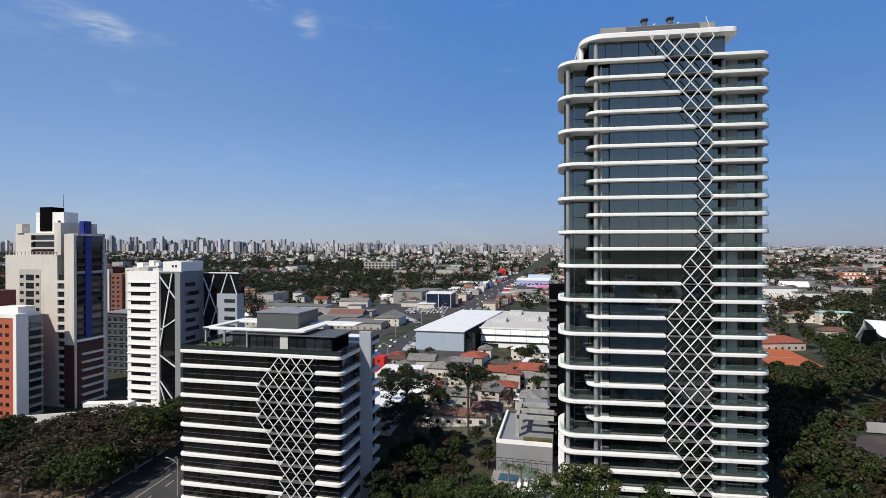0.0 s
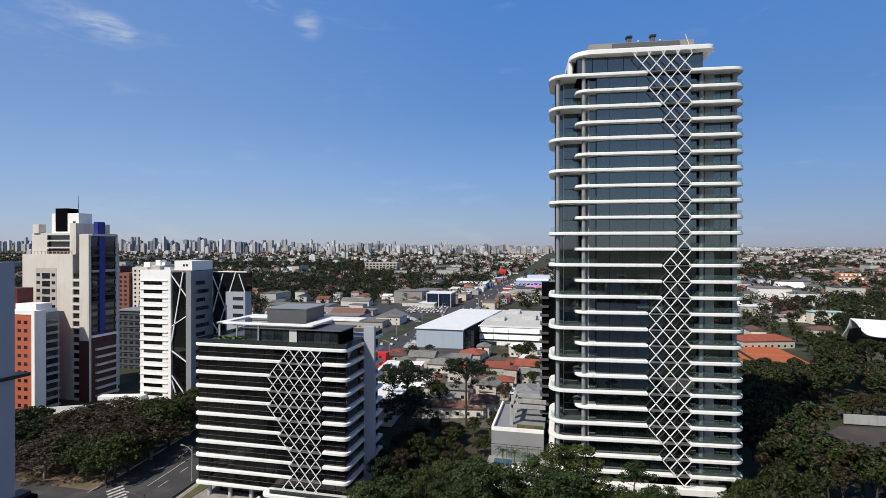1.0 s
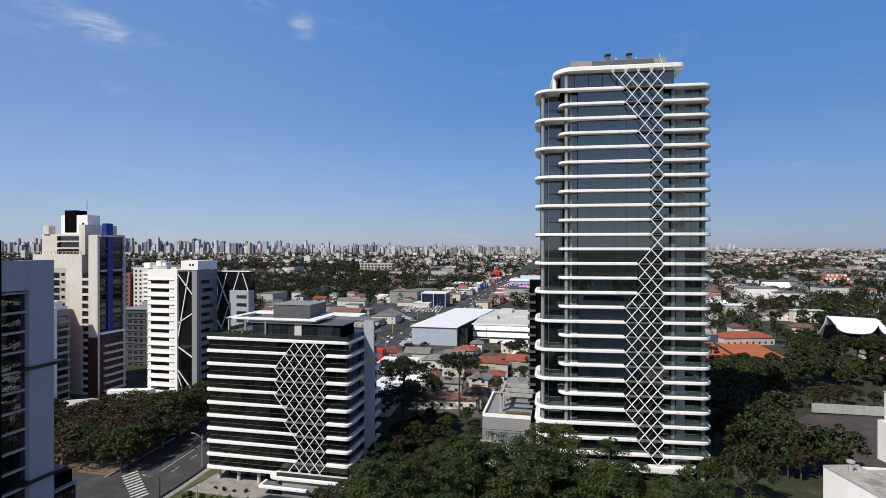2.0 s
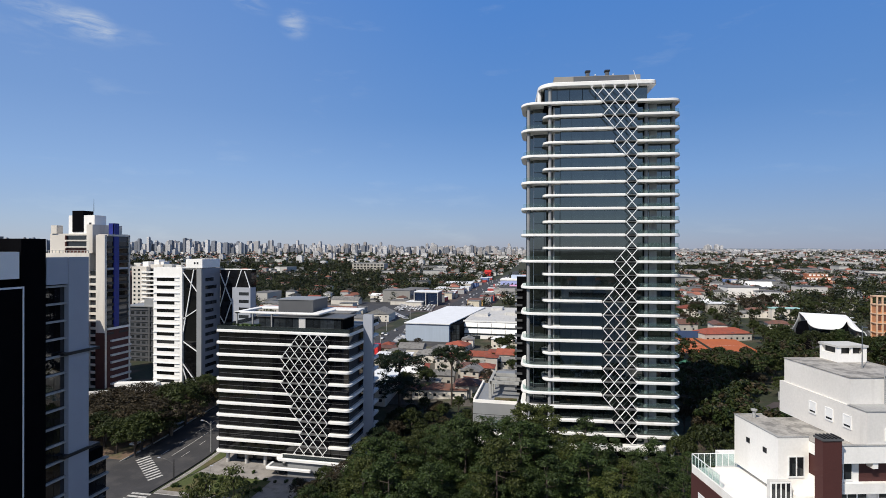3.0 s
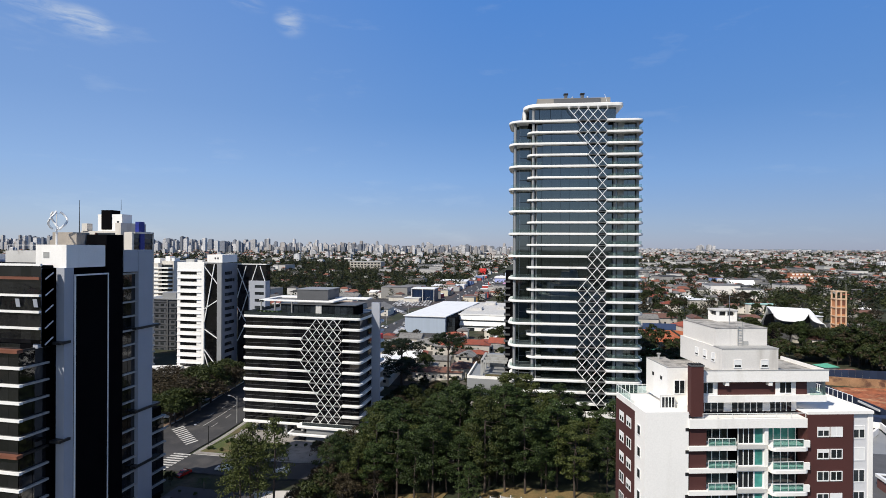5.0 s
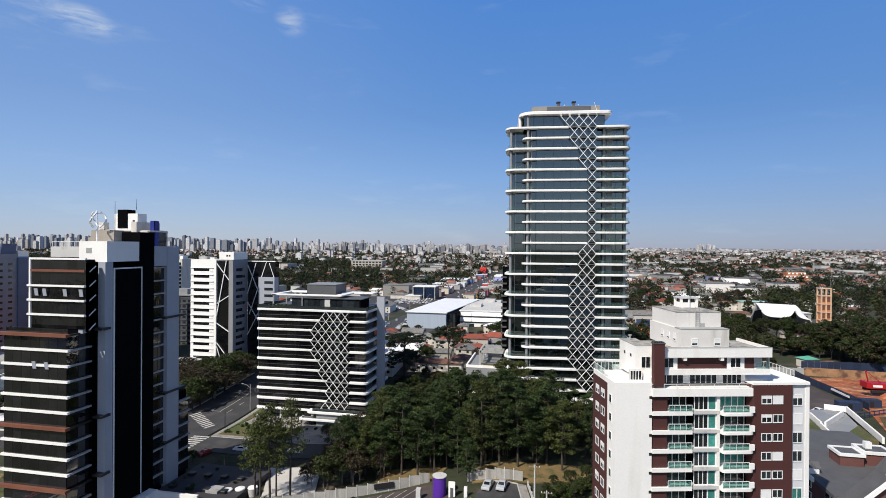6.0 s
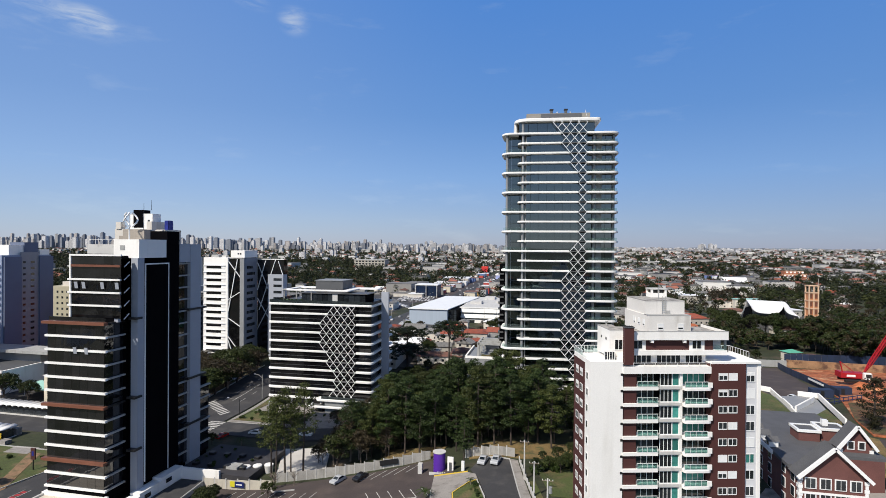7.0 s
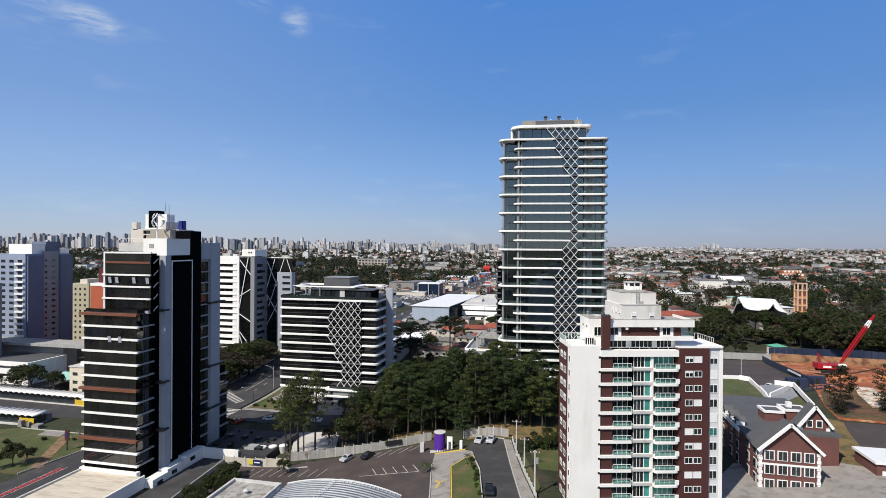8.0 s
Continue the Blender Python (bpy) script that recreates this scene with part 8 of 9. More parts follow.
PINE = leaf_mat("pine_foliage", (0.0120, 0.0235, 0.0066), (0.0500, 0.0760, 0.0200))
BROAD = leaf_mat("broadleaf_foliage", (0.0136, 0.0224, 0.0056), (0.0480, 0.0592, 0.0152))
DRYLEAF = leaf_mat("brownish_spring_foliage", (0.0208, 0.0168, 0.0088), (0.0560, 0.0424, 0.0224))
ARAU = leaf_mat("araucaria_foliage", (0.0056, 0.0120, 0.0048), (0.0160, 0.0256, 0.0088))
SHRUB = leaf_mat("shrub_foliage", (0.0160, 0.0320, 0.0064), (0.0440, 0.0680, 0.0136))
FARLEAF = leaf_mat("far_woodland", (0.0075, 0.0130, 0.0050), (0.0210, 0.0275, 0.0105))
BARK = mat("grey_brown_bark", (0.055, 0.042, 0.034), 0.9, vary=0.25, scale=1.5, fine=8, bump=0.03, bump_scale=6)
PALEBARK = mat("pale_twig_bark", (0.19, 0.155, 0.125), 0.9, vary=0.2, scale=1.5, fine=8)


def sprays(clumps, per, size, rng, flat=0.0):
    """Leaf sprays scattered over the shells of clumps (centre, radii): vertices and faces."""
    V, Fc = [], []
    for c, r in clumps:
        n = per
        d = rng.normal(size=(n, 3))
        d /= np.linalg.norm(d, axis=1)[:, None]
        p = np.array(c) + d * np.array(r) * (0.55 + 0.5 * rng.random((n, 1)))
        nrm = d * (1 - flat) + rng.normal(size=(n, 3)) * 0.55 + np.array((0, 0, 0.35 + flat))
        nrm /= np.linalg.norm(nrm, axis=1)[:, None]
        t = np.cross(nrm, rng.normal(size=(n, 3)))
        t /= np.linalg.norm(t, axis=1)[:, None]
        b = np.cross(nrm, t)
        s = size * (0.6 + 0.8 * rng.random((n, 1)))
        q = np.stack([p - t * s, p - b * s * 0.55 + nrm * s * 0.15, p + t * s, p + b * s * 0.55 + nrm * s * 0.15], axis=1)
        base = len(V)
        V.extend(q.reshape(-1, 3).tolist())
        Fc.extend([(base + 4 * i, base + 4 * i + 1, base + 4 * i + 2, base + 4 * i + 3) for i in range(n)])
    return V, Fc


def crown(name, clumps, per, size, material, parent, seed, flat=0.0):
    V, Fc = sprays(clumps, per, size, np.random.default_rng(seed), flat)
    me = bpy.data.meshes.new(name)
    me.from_pydata(V, [], Fc)
    me.materials.append(material)
    ob = new(name, me)
    ob.parent = parent
    return ob


def limbs(parent, trunk, radii, ends, bark, start=0.35, thick=0.3):
    part("trunk", tube(trunk, radii, 8), bark, parent, local=True, smooth=60)
    bm = bmesh.new()
    for k, e in enumerate(ends):
        f = start + (1 - start) * (k / max(1, len(ends))) * 0.9
        i = f * (len(trunk) - 1)
        a = Vector(trunk[int(i)]).lerp(Vector(trunk[min(int(i) + 1, len(trunk) - 1)]), i - int(i))
        e = Vector(e)
        mid = a.lerp(e, 0.5) + Vector((0, 0, -0.3))
        r = radii[0] * thick
        tube([a, mid, e], [r, r * 0.65, r * 0.25], 5, bm)
    if ends:
        part("limb", bm, bark, parent, local=True)
    else:
        bm.free()


def make_pine(seed, h=17.0, spread=3.3, label="tall dark green pine in a dense grove", leaf=None, per=112, low=0.26, size=0.21):
    r = random.Random(seed)
    ob = thing("pine_tree", (0, 0, 0), label, "tree", "pines in the grove")
    trunk = [(0, 0, -0.6), (r.uniform(-0.2, 0.2), r.uniform(-0.2, 0.2), h * 0.35), (r.uniform(-0.4, 0.4), r.uniform(-0.4, 0.4), h * 0.7), (r.uniform(-0.5, 0.5), r.uniform(-0.5, 0.5), h * 0.96)]
    clumps = []
    for k in range(54):
        f = low + (1 - low) * (k / 53) ** 0.85
        w = spread * (0.55 + 0.6 * math.sin(math.pi * min(1, (f - 0.22) / 0.85))) * (1.0 if f < 0.84 else max(0.25, (1.06 - f) / 0.22))
        a = r.uniform(0, 6.283)
        d = w * math.sqrt(r.uniform(0.12, 1))
        clumps.append(((d * math.cos(a), d * math.sin(a), h * f + r.uniform(-0.5, 0.5)), (r.uniform(0.9, 1.6), r.uniform(0.9, 1.6), r.uniform(0.4, 0.7))))
    limbs(ob, trunk, [0.28, 0.22, 0.15, 0.05], [c[0] for c in clumps[::4]], BARK, 0.35, 0.25)
    crown("crown", clumps, per, size, leaf or PINE, ob, seed)
    return ob


def make_broad(seed, h=11.0, spread=5.4, material=BROAD, name="street_tree", label="broad-crowned green street tree", group="street trees", per=56, size=0.34, bark=BARK, count=52):
    r = random.Random(seed)
    ob = thing(name, (0, 0, 0), label, "tree", group)
    trunk = [(0, 0, -0.6), (r.uniform(-0.3, 0.3), r.uniform(-0.3, 0.3), h * 0.28), (r.uniform(-0.8, 0.8), r.uniform(-0.8, 0.8), h * 0.55), (r.uniform(-1, 1), r.uniform(-1, 1), h * 0.8)]
    clumps = []
    for k in range(count):
        a, f = r.uniform(0, 6.283), r.random()
        rad = spread * math.sqrt(f) * r.uniform(0.8, 1.08)
        top = h * (0.52 + 0.46 * math.sqrt(max(0, 1 - (rad / spread / 1.1) ** 2)))
        z = top - abs(r.gauss(0, 1)) * h * 0.14
        clumps.append(((rad * math.cos(a), rad * math.sin(a), max(h * 0.3, z)), (r.uniform(0.9, 1.6), r.uniform(0.9, 1.6), r.uniform(0.6, 1.1))))
    limbs(ob, trunk, [h * 0.030, h * 0.022, h * 0.014, h * 0.006], [c[0] for c in clumps[::3]], bark, 0.28, 0.4)
    crown("crown", clumps, per, size, material, ob, seed)
    return ob


def make_araucaria(seed, h):
    r = random.Random(seed)
    ob = thing("araucaria_tree", (0, 0, 0), "dark umbrella-crowned araucaria on a bare straight trunk", "tree", "araucarias")
    trunk = [(0, 0, -0.6), (0.1, 0, h * 0.5), (0, 0.1, h * 0.97)]
    ends, clumps = [], []
    for ring, (z, rad, n) in enumerate(((h * 0.97, 3.4, 9), (h * 0.94, 6.4, 13), (h * 0.87, 8.6, 12), (h * 0.76, 8.0, 7), (h * 0.64, 7.0, 5))):
        for k in range(n):
            a = 6.283 * (k + 0.4 * ring) / n + r.uniform(-0.25, 0.25)
            d = rad * r.uniform(0.68, 1.12)
            e = (d * math.cos(a), d * math.sin(a), z + r.uniform(-0.5, 0.7))
            ends.append(e)
            q = r.uniform(0.85, 1.35)
            clumps.append((e, (q, q, q * 0.62)))
            for f in ((0.78, 0.58) if ring < 3 else (0.8,)):
                clumps.append(((e[0] * f + r.uniform(-0.5, 0.5), e[1] * f + r.uniform(-0.5, 0.5), e[2] - 0.35 + r.uniform(-0.2, 0.2)), (q * 0.75, q * 0.75, q * 0.42)))
    limbs(ob, trunk, [0.42, 0.34, 0.2], ends, BARK, 0.66, 0.3)
    crown("crown", clumps, 80, 0.22, ARAU, ob, seed, 0.2)
    return ob


def make_palm(seed, h, label="small palm with arching fronds"):
    r = random.Random(seed)
    ob = thing("palm_tree", (0, 0, 0), label, "palm", "palms")
    part("trunk", tube([(0, 0, -0.3), (0.1, 0, h * 0.5), (0, 0, h)], [0.24, 0.18, 0.14], 8), PALEBARK, ob, local=True)
    for k in range(14):
        a = 6.283 * k / 14 + r.uniform(-0.2, 0.2)
        L_, up = r.uniform(1.9, 2.5), r.uniform(0.3, 1.1)
        pts = [(L_ * t * math.cos(a), L_ * t * math.sin(a), h + up * math.sin(t * 2.2) - 1.0 * t * t) for t in (0, 0.25, 0.5, 0.75, 1)]
        bm = bmesh.new()
        s = Vector((-math.sin(a), math.cos(a), 0))
        for i in range(4):
            p, q = Vector(pts[i]), Vector(pts[i + 1])
            for side in (-1, 1):
                for j in range(4):
                    c = p.lerp(q, j / 4)
                    tipv = c + s * side * 0.55 * (1 - 0.12 * i) + (q - p) * 0.5 + Vector((0, 0, -0.22))
                    c2 = p.lerp(q, j / 4 + 0.16)
                    bm.faces.new([bm.verts.new(c), bm.verts.new(c2), bm.verts.new(tipv)])
        part("frond", bm, SHRUB, ob, local=True)
    return ob


def make_bare(seed, h):
    r = random.Random(seed)
    ob = thing("bare_tree", (0, 0, 0), "leafless twiggy small tree", "tree", "bare trees")
    part("trunk", tube([(0, 0, -0.4), (0.1, 0, h * 0.3), (0.2, 0.1, h * 0.5)], [0.16, 0.12, 0.08], 6), PALEBARK, ob, local=True)
    bm = bmesh.new()
    for k in range(16):
        a = r.uniform(0, 6.283)
        p = Vector((0.15, 0.05, h * r.uniform(0.25, 0.5)))
        for s in range(3):
            q = p + Vector((math.cos(a) * r.uniform(0.3, 0.8), math.sin(a) * r.uniform(0.3, 0.8), r.uniform(0.4, 0.9))) * h * 0.16
            tube([p, q], [0.06 - 0.015 * s, 0.045 - 0.015 * s], 4, bm)
            a += r.uniform(-0.7, 0.7)
            p = q
    part("branch", bm, PALEBARK, ob, local=True)
    return ob


def make_shrub(seed, s=1.0, material=None):
    r = random.Random(seed)
    ob = thing("shrub", (0, 0, 0), "rounded green garden shrub", "shrub", "shrubs")
    clumps = [((r.uniform(-0.8, 0.8) * s, r.uniform(-0.8, 0.8) * s, r.uniform(0.4, 1.4) * s), (0.6 * s, 0.6 * s, 0.5 * s)) for k in range(10)]
    part("stem", tube([(0, 0, -0.3), (0, 0, 0.7 * s)], [0.06, 0.03], 5), BARK, ob, local=True)
    crown("crown", clumps, 60, 0.16 * s + 0.04, material or SHRUB, ob, seed)
    return ob


USED = set()


def plant(proto, x, y, s=1.0, tall=1.0, turn=None, r=random, z=None):
    m = pose(x, y, gz(x, y) if z is None else z, 0, 0, r.uniform(0, 360) if turn is None else turn) @ Matrix.Diagonal((s, s, s * tall, 1))
    if proto.name not in USED:
        USED.add(proto.name)
        proto.matrix_basis = m
        return proto
    return copy_thing(proto, m)


rt = random.Random(21)
OLIVE = leaf_mat("olive_pine_foliage", (0.024, 0.034, 0.008), (0.070, 0.082, 0.020))
pines = [make_pine(31 + k, 17 + k, 3.8 + 0.2 * k) for k in range(4)] + [make_pine(36 + k, 17.5 + k, 4.2, "tall olive green tree in the pine grove", OLIVE) for k in range(2)]
thins = [make_pine(61 + k, 18 + k, 3.0, "slender pine with a bare trunk and open crown", OLIVE, 46, 0.45, 0.20) for k in range(2)]
broads = [make_broad(41 + k, 11.5, 5.6) for k in range(3)]
drys = [make_broad(51 + k, 11.0, 5.8, DRYLEAF, "plane_tree", "broad brownish tree just coming into leaf", "plane trees", 52, 0.27, PALEBARK) for k in range(3)]
araus = [make_araucaria(71, 20.0), make_araucaria(72, 21.5)]
palms = [make_palm(81, 3.4), make_palm(82, 4.6)]
shrubs = [make_shrub(91), make_shrub(92, 1.4)]
bares = [make_bare(95, 6.5)]
forest = [make_broad(101 + k, 15, 5.2, BROAD if k < 2 else DRYLEAF, "woodland_tree", "tall dark green woodland tree", "woodland trees", 52, 0.40, BARK, 52) for k in range(3)]

# the pine grove below the tower
k = 0
for row in range(8):
    for col in range(16):
        x = -36 + 4.7 * col + rt.uniform(-1.6, 1.6) + (2.3 if row % 2 else 0)
        y = 58.5 + 4.7 * row + rt.uniform(-1.4, 1.4)
        if x > 34 or (x > 19 and y < 62) or (y > 87 and x > -12) or (x < -24 and y > 84) or (x > 16 and rt.random() < 0.25):
            continue
        want = float(np.interp(x, (-40, -30, -16, 0, 20, 34), (13.0, 16.6, 19.5, 18.8, 15.6, 14.0)))
        want *= rt.uniform(0.84, 1.06) * (1.0 if y < 78 else 0.92)
        p = pines[rt.choice((0, 1, 2, 3, 0, 1, 2, 3, 4, 5))]
        k += 1
        plant(p, x, y, want / 18.5 * rt.uniform(0.95, 1.1), 1.0, r=rt)
# open slender pines before the office block
for x, y, s in ((-52, 46.5, 1.02), (-50.6, 48.5, 1.0), (-46.6, 50.4, 1.02), (-54.5, 48.5, 0.92), (-48.5, 47.5, 0.9)):
    plant(thins[rt.randrange(2)], x, y, s, 1.08, r=rt)
for x, y, s in ((-38.5, 53.5, 0.75), (-36.5, 57.5, 0.85), (-33, 56, 0.7), (-39, 62, 0.9), (-34, 63, 0.9), (-38, 70, 0.95)):
    plant(drys[rt.randrange(3)] if rt.random() < 0.6 else broads[rt.randrange(3)], x, y, s, 1.1, r=rt)
plant(pines[1], -4.8, 51.5, 0.66, r=rt)
plant(bares[0], -49.5, 41.0, 1.0, r=rt)
plant(bares[0], -45.5, 43.5, 0.8, r=rt)
plant(broads[0], -48.5, 36.5, 0.42, r=rt)
# beside and before the tower
for x, y, s, p in ((41, 96, 0.95, broads), (36, 100, 0.6, broads), (3, 97, 0.42, broads), (21, 96, 0.35, drys), (-10, 95, 0.55, broads), (30, 92, 0.5, broads)):
    plant(p[rt.randrange(3)], x, y, s, 1.15, r=rt)
plant(araus[0], -46.8, 150.5, 1.25, 0.70, r=rt)
plant(araus[1], -27.8, 150.5, 0.95, r=rt)
plant(araus[0], -42.5, 136.0, 0.95, 0.85, r=rt)
for x, y, s in ((-35, 122, 0.85), (-30, 128, 0.8), (-38, 116, 0.75), (-24, 122, 0.7), (-21, 131, 0.55), (-28, 114, 0.6), (-33, 110, 0.8), (-20, 112, 0.8), (-24, 104, 0.9), (-16, 100, 0.9), (-38, 104, 0.8)):
    plant(forest[rt.randrange(3)], x, y, s * 0.8, 1.0, r=rt)
for i in range(24):
    plant(forest[rt.choice((0, 1, 0, 1, 2))], rt.uniform(-44, -16), rt.uniform(98, 146), rt.uniform(0.5, 0.8), 1.0, r=rt)
# near-black leaves carry the deep shade between office block and podium
gloom = make_broad(115, 15, 5.2, ARAU, "woodland_tree", "tall woodland tree, leaves darkened for the office block's shade", "woodland trees", 60, 0.42, BARK, 56)
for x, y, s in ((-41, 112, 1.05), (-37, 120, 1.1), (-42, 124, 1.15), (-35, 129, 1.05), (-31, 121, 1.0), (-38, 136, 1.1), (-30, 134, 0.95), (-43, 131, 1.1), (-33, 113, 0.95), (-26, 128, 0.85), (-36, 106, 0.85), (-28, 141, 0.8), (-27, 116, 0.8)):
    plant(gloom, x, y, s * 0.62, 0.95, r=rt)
plant(broads[1], -11, 214, 0.8, r=rt), plant(broads[2], -8, 205, 0.7, r=rt)
# street trees by the avenue
for x, y, s in ((-116, 108, 1.0), (-124, 116, 1.1), (-133, 112, 1.05), (-142, 118, 1.1), (-152, 114, 1.0), (-128, 127, 1.0), (-140, 130, 1.05), (-151, 128, 1.0), (-162, 122, 1.0), (-118, 134, 1.0), (-122, 143, 1.0), (-133, 141, 0.9),
                (-116, 120, 0.9), (-170, 128, 0.9), (-160, 108, 0.95), (-172, 112, 0.95), (-147, 104, 0.8), (-137, 122, 1.1), (-146, 124, 1.1), (-128, 120, 1.0), (-157, 118, 1.05), (-122, 105, 0.9),
                (-135, 104, 0.95), (-166, 117, 1.0), (-155, 133, 0.95), (-145, 137, 0.95), (-127, 135, 1.0), (-180, 120, 1.0), (-184, 108, 0.9), (-129, 108, 1.0), (-141, 110, 1.0), (-119, 115, 0.9), (-147, 131, 0.9), (-134, 133, 0.9), (-120, 126, 0.9), (-159, 127, 0.9)):
    plant((drys if x < -120 and rt.random() < 0.75 else broads)[rt.randrange(3)], x, y, s * 1.25, 0.74, r=rt)
for x, y, s in ((-119, 150, 0.9), (-113, 158, 0.8), (-118, 166, 0.8), (-112, 176, 0.7), (-92, 138, 0.6), (-91, 160, 0.6), (-90, 176, 0.6), (-124, 150, 0.8)):
    plant(broads[rt.randrange(3)], x, y, s, r=rt)
for x, y, s in ((-178, 88, 0.7), (-187, 86, 0.95), (-192, 84, 0.85), (-170, 92, 0.6), (-197, 90, 0.8), (-205, 86, 0.7), (-123.5, 28, 0.5), (-120.6, 29.6, 0.36), (-126, 25, 0.45), (-84, 66, 0.3), (-180, 100, 0.6), (-168, 100, 0.6)):
    plant(broads[rt.randrange(3)], x, y, s, r=rt)
plant(bares[0], -121, 46, 0.9, r=rt), plant(bares[0], -118, 48, 0.8, r=rt)
for x, y, s in ((-114.5, 104, 1.0), (-115.5, 112, 1.1), (-114.5, 119, 1.05), (-115.5, 127, 1.1), (-114.5, 135, 1.1), (-115.5, 143, 1.0)):
    plant((drys + broads)[rt.randrange(6)], x, y, s * 1.15, 0.9, r=rt)
for i in range(10):
    plant(shrubs[i % 2], -76 + (i % 4) * 4.6 + rt.uniform(-0.6, 0.6), 48 + (i // 4) * 5.5 + rt.uniform(-0.8, 0.8), 0.55, r=rt, z=-9.2)
# hedge and shrubs
for i in range(20):
    plant(broads[i % 3], -60.5 + rt.uniform(-2.6, 2.6), 13 + 1.1 * i + rt.uniform(-1, 1), rt.uniform(0.30, 0.42), r=rt)
for x, y, s in ((13, 44, 1.2), (15.5, 45.5, 1.3), (18, 44.5, 1.5), (20, 47, 1.6), (22, 49, 1.5), (17.5, 51, 1.4), (21, 52.5, 1.7), (14, 50, 1.0), (12.5, 46.5, 0.9)):
    plant(broads[rt.randrange(3)], x, y, s * 0.2, r=rt)
for i in range(12):
    plant(shrubs[i % 2], 0.6 + 0.36 * i + rt.uniform(-0.7, 0.5), 36.5 - 1.75 * i + rt.uniform(-0.6, 0.6), rt.uniform(0.45, 1.0), rt.uniform(0.6, 1.1), r=rt)
for x, y, s in ((-0.8, 36.0, 0.55), (0.2, 34.2, 0.6), (1.0, 32.0, 0.5), (-0.4, 33.4, 0.4), (2.4, 27.5, 0.45)):
    plant(palms[0], x, y, s, 0.7, r=rt)
for i in range(14):
    plant(shrubs[i % 2], -82 + 2.9 * i, (100.2 if i < 4 else 96.3) + rt.uniform(-0.6, 0.6), 0.7, r=rt, z=-10.9)
for i in range(6):
    plant(shrubs[0], -84 + 1.6 * i, 107 + rt.uniform(-1, 1), 0.7, r=rt, z=28.2)
for x, y, s in ((-124, 47, 0.9), (-133, 45, 1.2), (-141, 40, 1.1), (-137, 30, 1.3), (-128, 38, 0.7)):
    plant(shrubs[rt.randrange(2)], x, y, s, r=rt)
plant(palms[0], -9.9, 32.2, 1.7, 0.8, r=rt)
for x, y in ((-11.0, 104.5), (-8.6, 105.2), (-5.6, 103.8)):
    plant(palms[1], x, y, 0.9, r=rt, z=3.0)
for x, y in ((-84, 58), (-73, 64)):
    plant(palms[1], x, y, 0.8, r=rt)
# woodland on the other side of the tower and round the site
def kept_clear(x, y):
    """The court, the site and its street, the small houses and the church stay free of trees."""
    return (64 < x < 108 and 240 < y < 312) or (92 < x < 182 and 64 < y < 172) or (66 < x < 106 and 84 < y < 168) or (122 < x < 168 and 252 < y < 290) or (106 < x < 136 and 172 < y < 206)


def tree_size(x, y, r):
    """Low before the court and the church, tall in the belt between and beyond them."""
    if abs(x - 18.8 - 0.348 * (y + 86)) < 15 and y > 168:
        return r.uniform(0.42, 0.58)
    if 0.30 < x / y < 0.43 and 150 < y < 245:
        return r.uniform(0.42, 0.6)
    if y > 240 or x > 140:
        return r.uniform(0.95, 1.4)
    return r.uniform(0.7, 1.0)


n = 0
while n < 96:
    x, y = rt.uniform(42, 150), rt.uniform(108, 232)
    if kept_clear(x, y) or (x < 50 and y > 190):
        continue
    n += 1
    plant(forest[rt.choice((0, 2, 1, 1, 2))], x, y, tree_size(x, y, rt), 1.0, r=rt)
for x, y, s in ((48, 118, 0.9), (52, 126, 0.9), (47, 134, 0.9), (56, 136, 0.8), (58, 146, 0.8), (50, 146, 0.8), (46, 110, 0.7), (54, 112, 0.7)):
    plant(forest[rt.randrange(2)], x, y, s, r=rt)
for x, y, s in ((166, 176, 1.2), (174, 186, 1.3), (182, 178, 1.3), (192, 190, 1.4), (200, 180, 1.3), (160, 188, 1.1), (186, 200, 1.3), (205, 205, 1.4), (176, 212, 1.2), (196, 222, 1.3), (152, 180, 1.0), (146, 188, 0.9), (170, 228, 1.2), (212, 230, 1.3),
                (222, 190, 1.5), (218, 172, 1.4), (208, 160, 1.3), (196, 158, 1.2)):
    plant(forest[rt.choice((0, 1, 0))], x, y, s, r=rt)
for i in range(34):
    plant(forest[rt.choice((0, 1, 0, 1, 2))], rt.uniform(142, 235), rt.uniform(176, 238), rt.uniform(0.95, 1.35), 1.0, r=rt)
for x, y, s in ((110, 250, 1.0), (114, 257, 1.15), (119, 249, 1.05), (120, 262, 1.2), (114, 268, 1.1), (112, 240, 0.8), (121, 272, 1.15), (117, 280, 1.0)):
    plant(forest[rt.randrange(2)], x, y, s, 1.0, r=rt)
# the quarter beyond the court and the church: houses in leafy gardens
rr = random.Random(77)
n = 0
while n < 44:
    x, y = rr.uniform(46, 330), rr.uniform(296, 520)
    if kept_clear(x, y) or x > 0.62 * y or x < 0.16 * y:
        continue
    n += 1
    house(x, y, rr.uniform(8, 17), rr.uniform(7, 12), rr.choice((3.2, 3.6, 5.8, 6.4)), rr.choice((TILE, OLDTILE, OLDTILE, FIBRE, FIBRE, WHITEROOF)), rr.choice(("hip", "gable", "flat")), rr.choice((0, 90, 14)) + rr.uniform(-8, 8))
n = 0
while n < 84:
    x, y = rr.uniform(46, 330), rr.uniform(290, 500)
    if kept_clear(x, y) or x > 0.68 * y or x < 0.16 * y:
        continue
    n += 1
    plant((broads + drys + forest[:2])[rr.randrange(8)], x, y, rr.uniform(0.6, 1.05), rr.uniform(0.85, 1.2), r=rr)
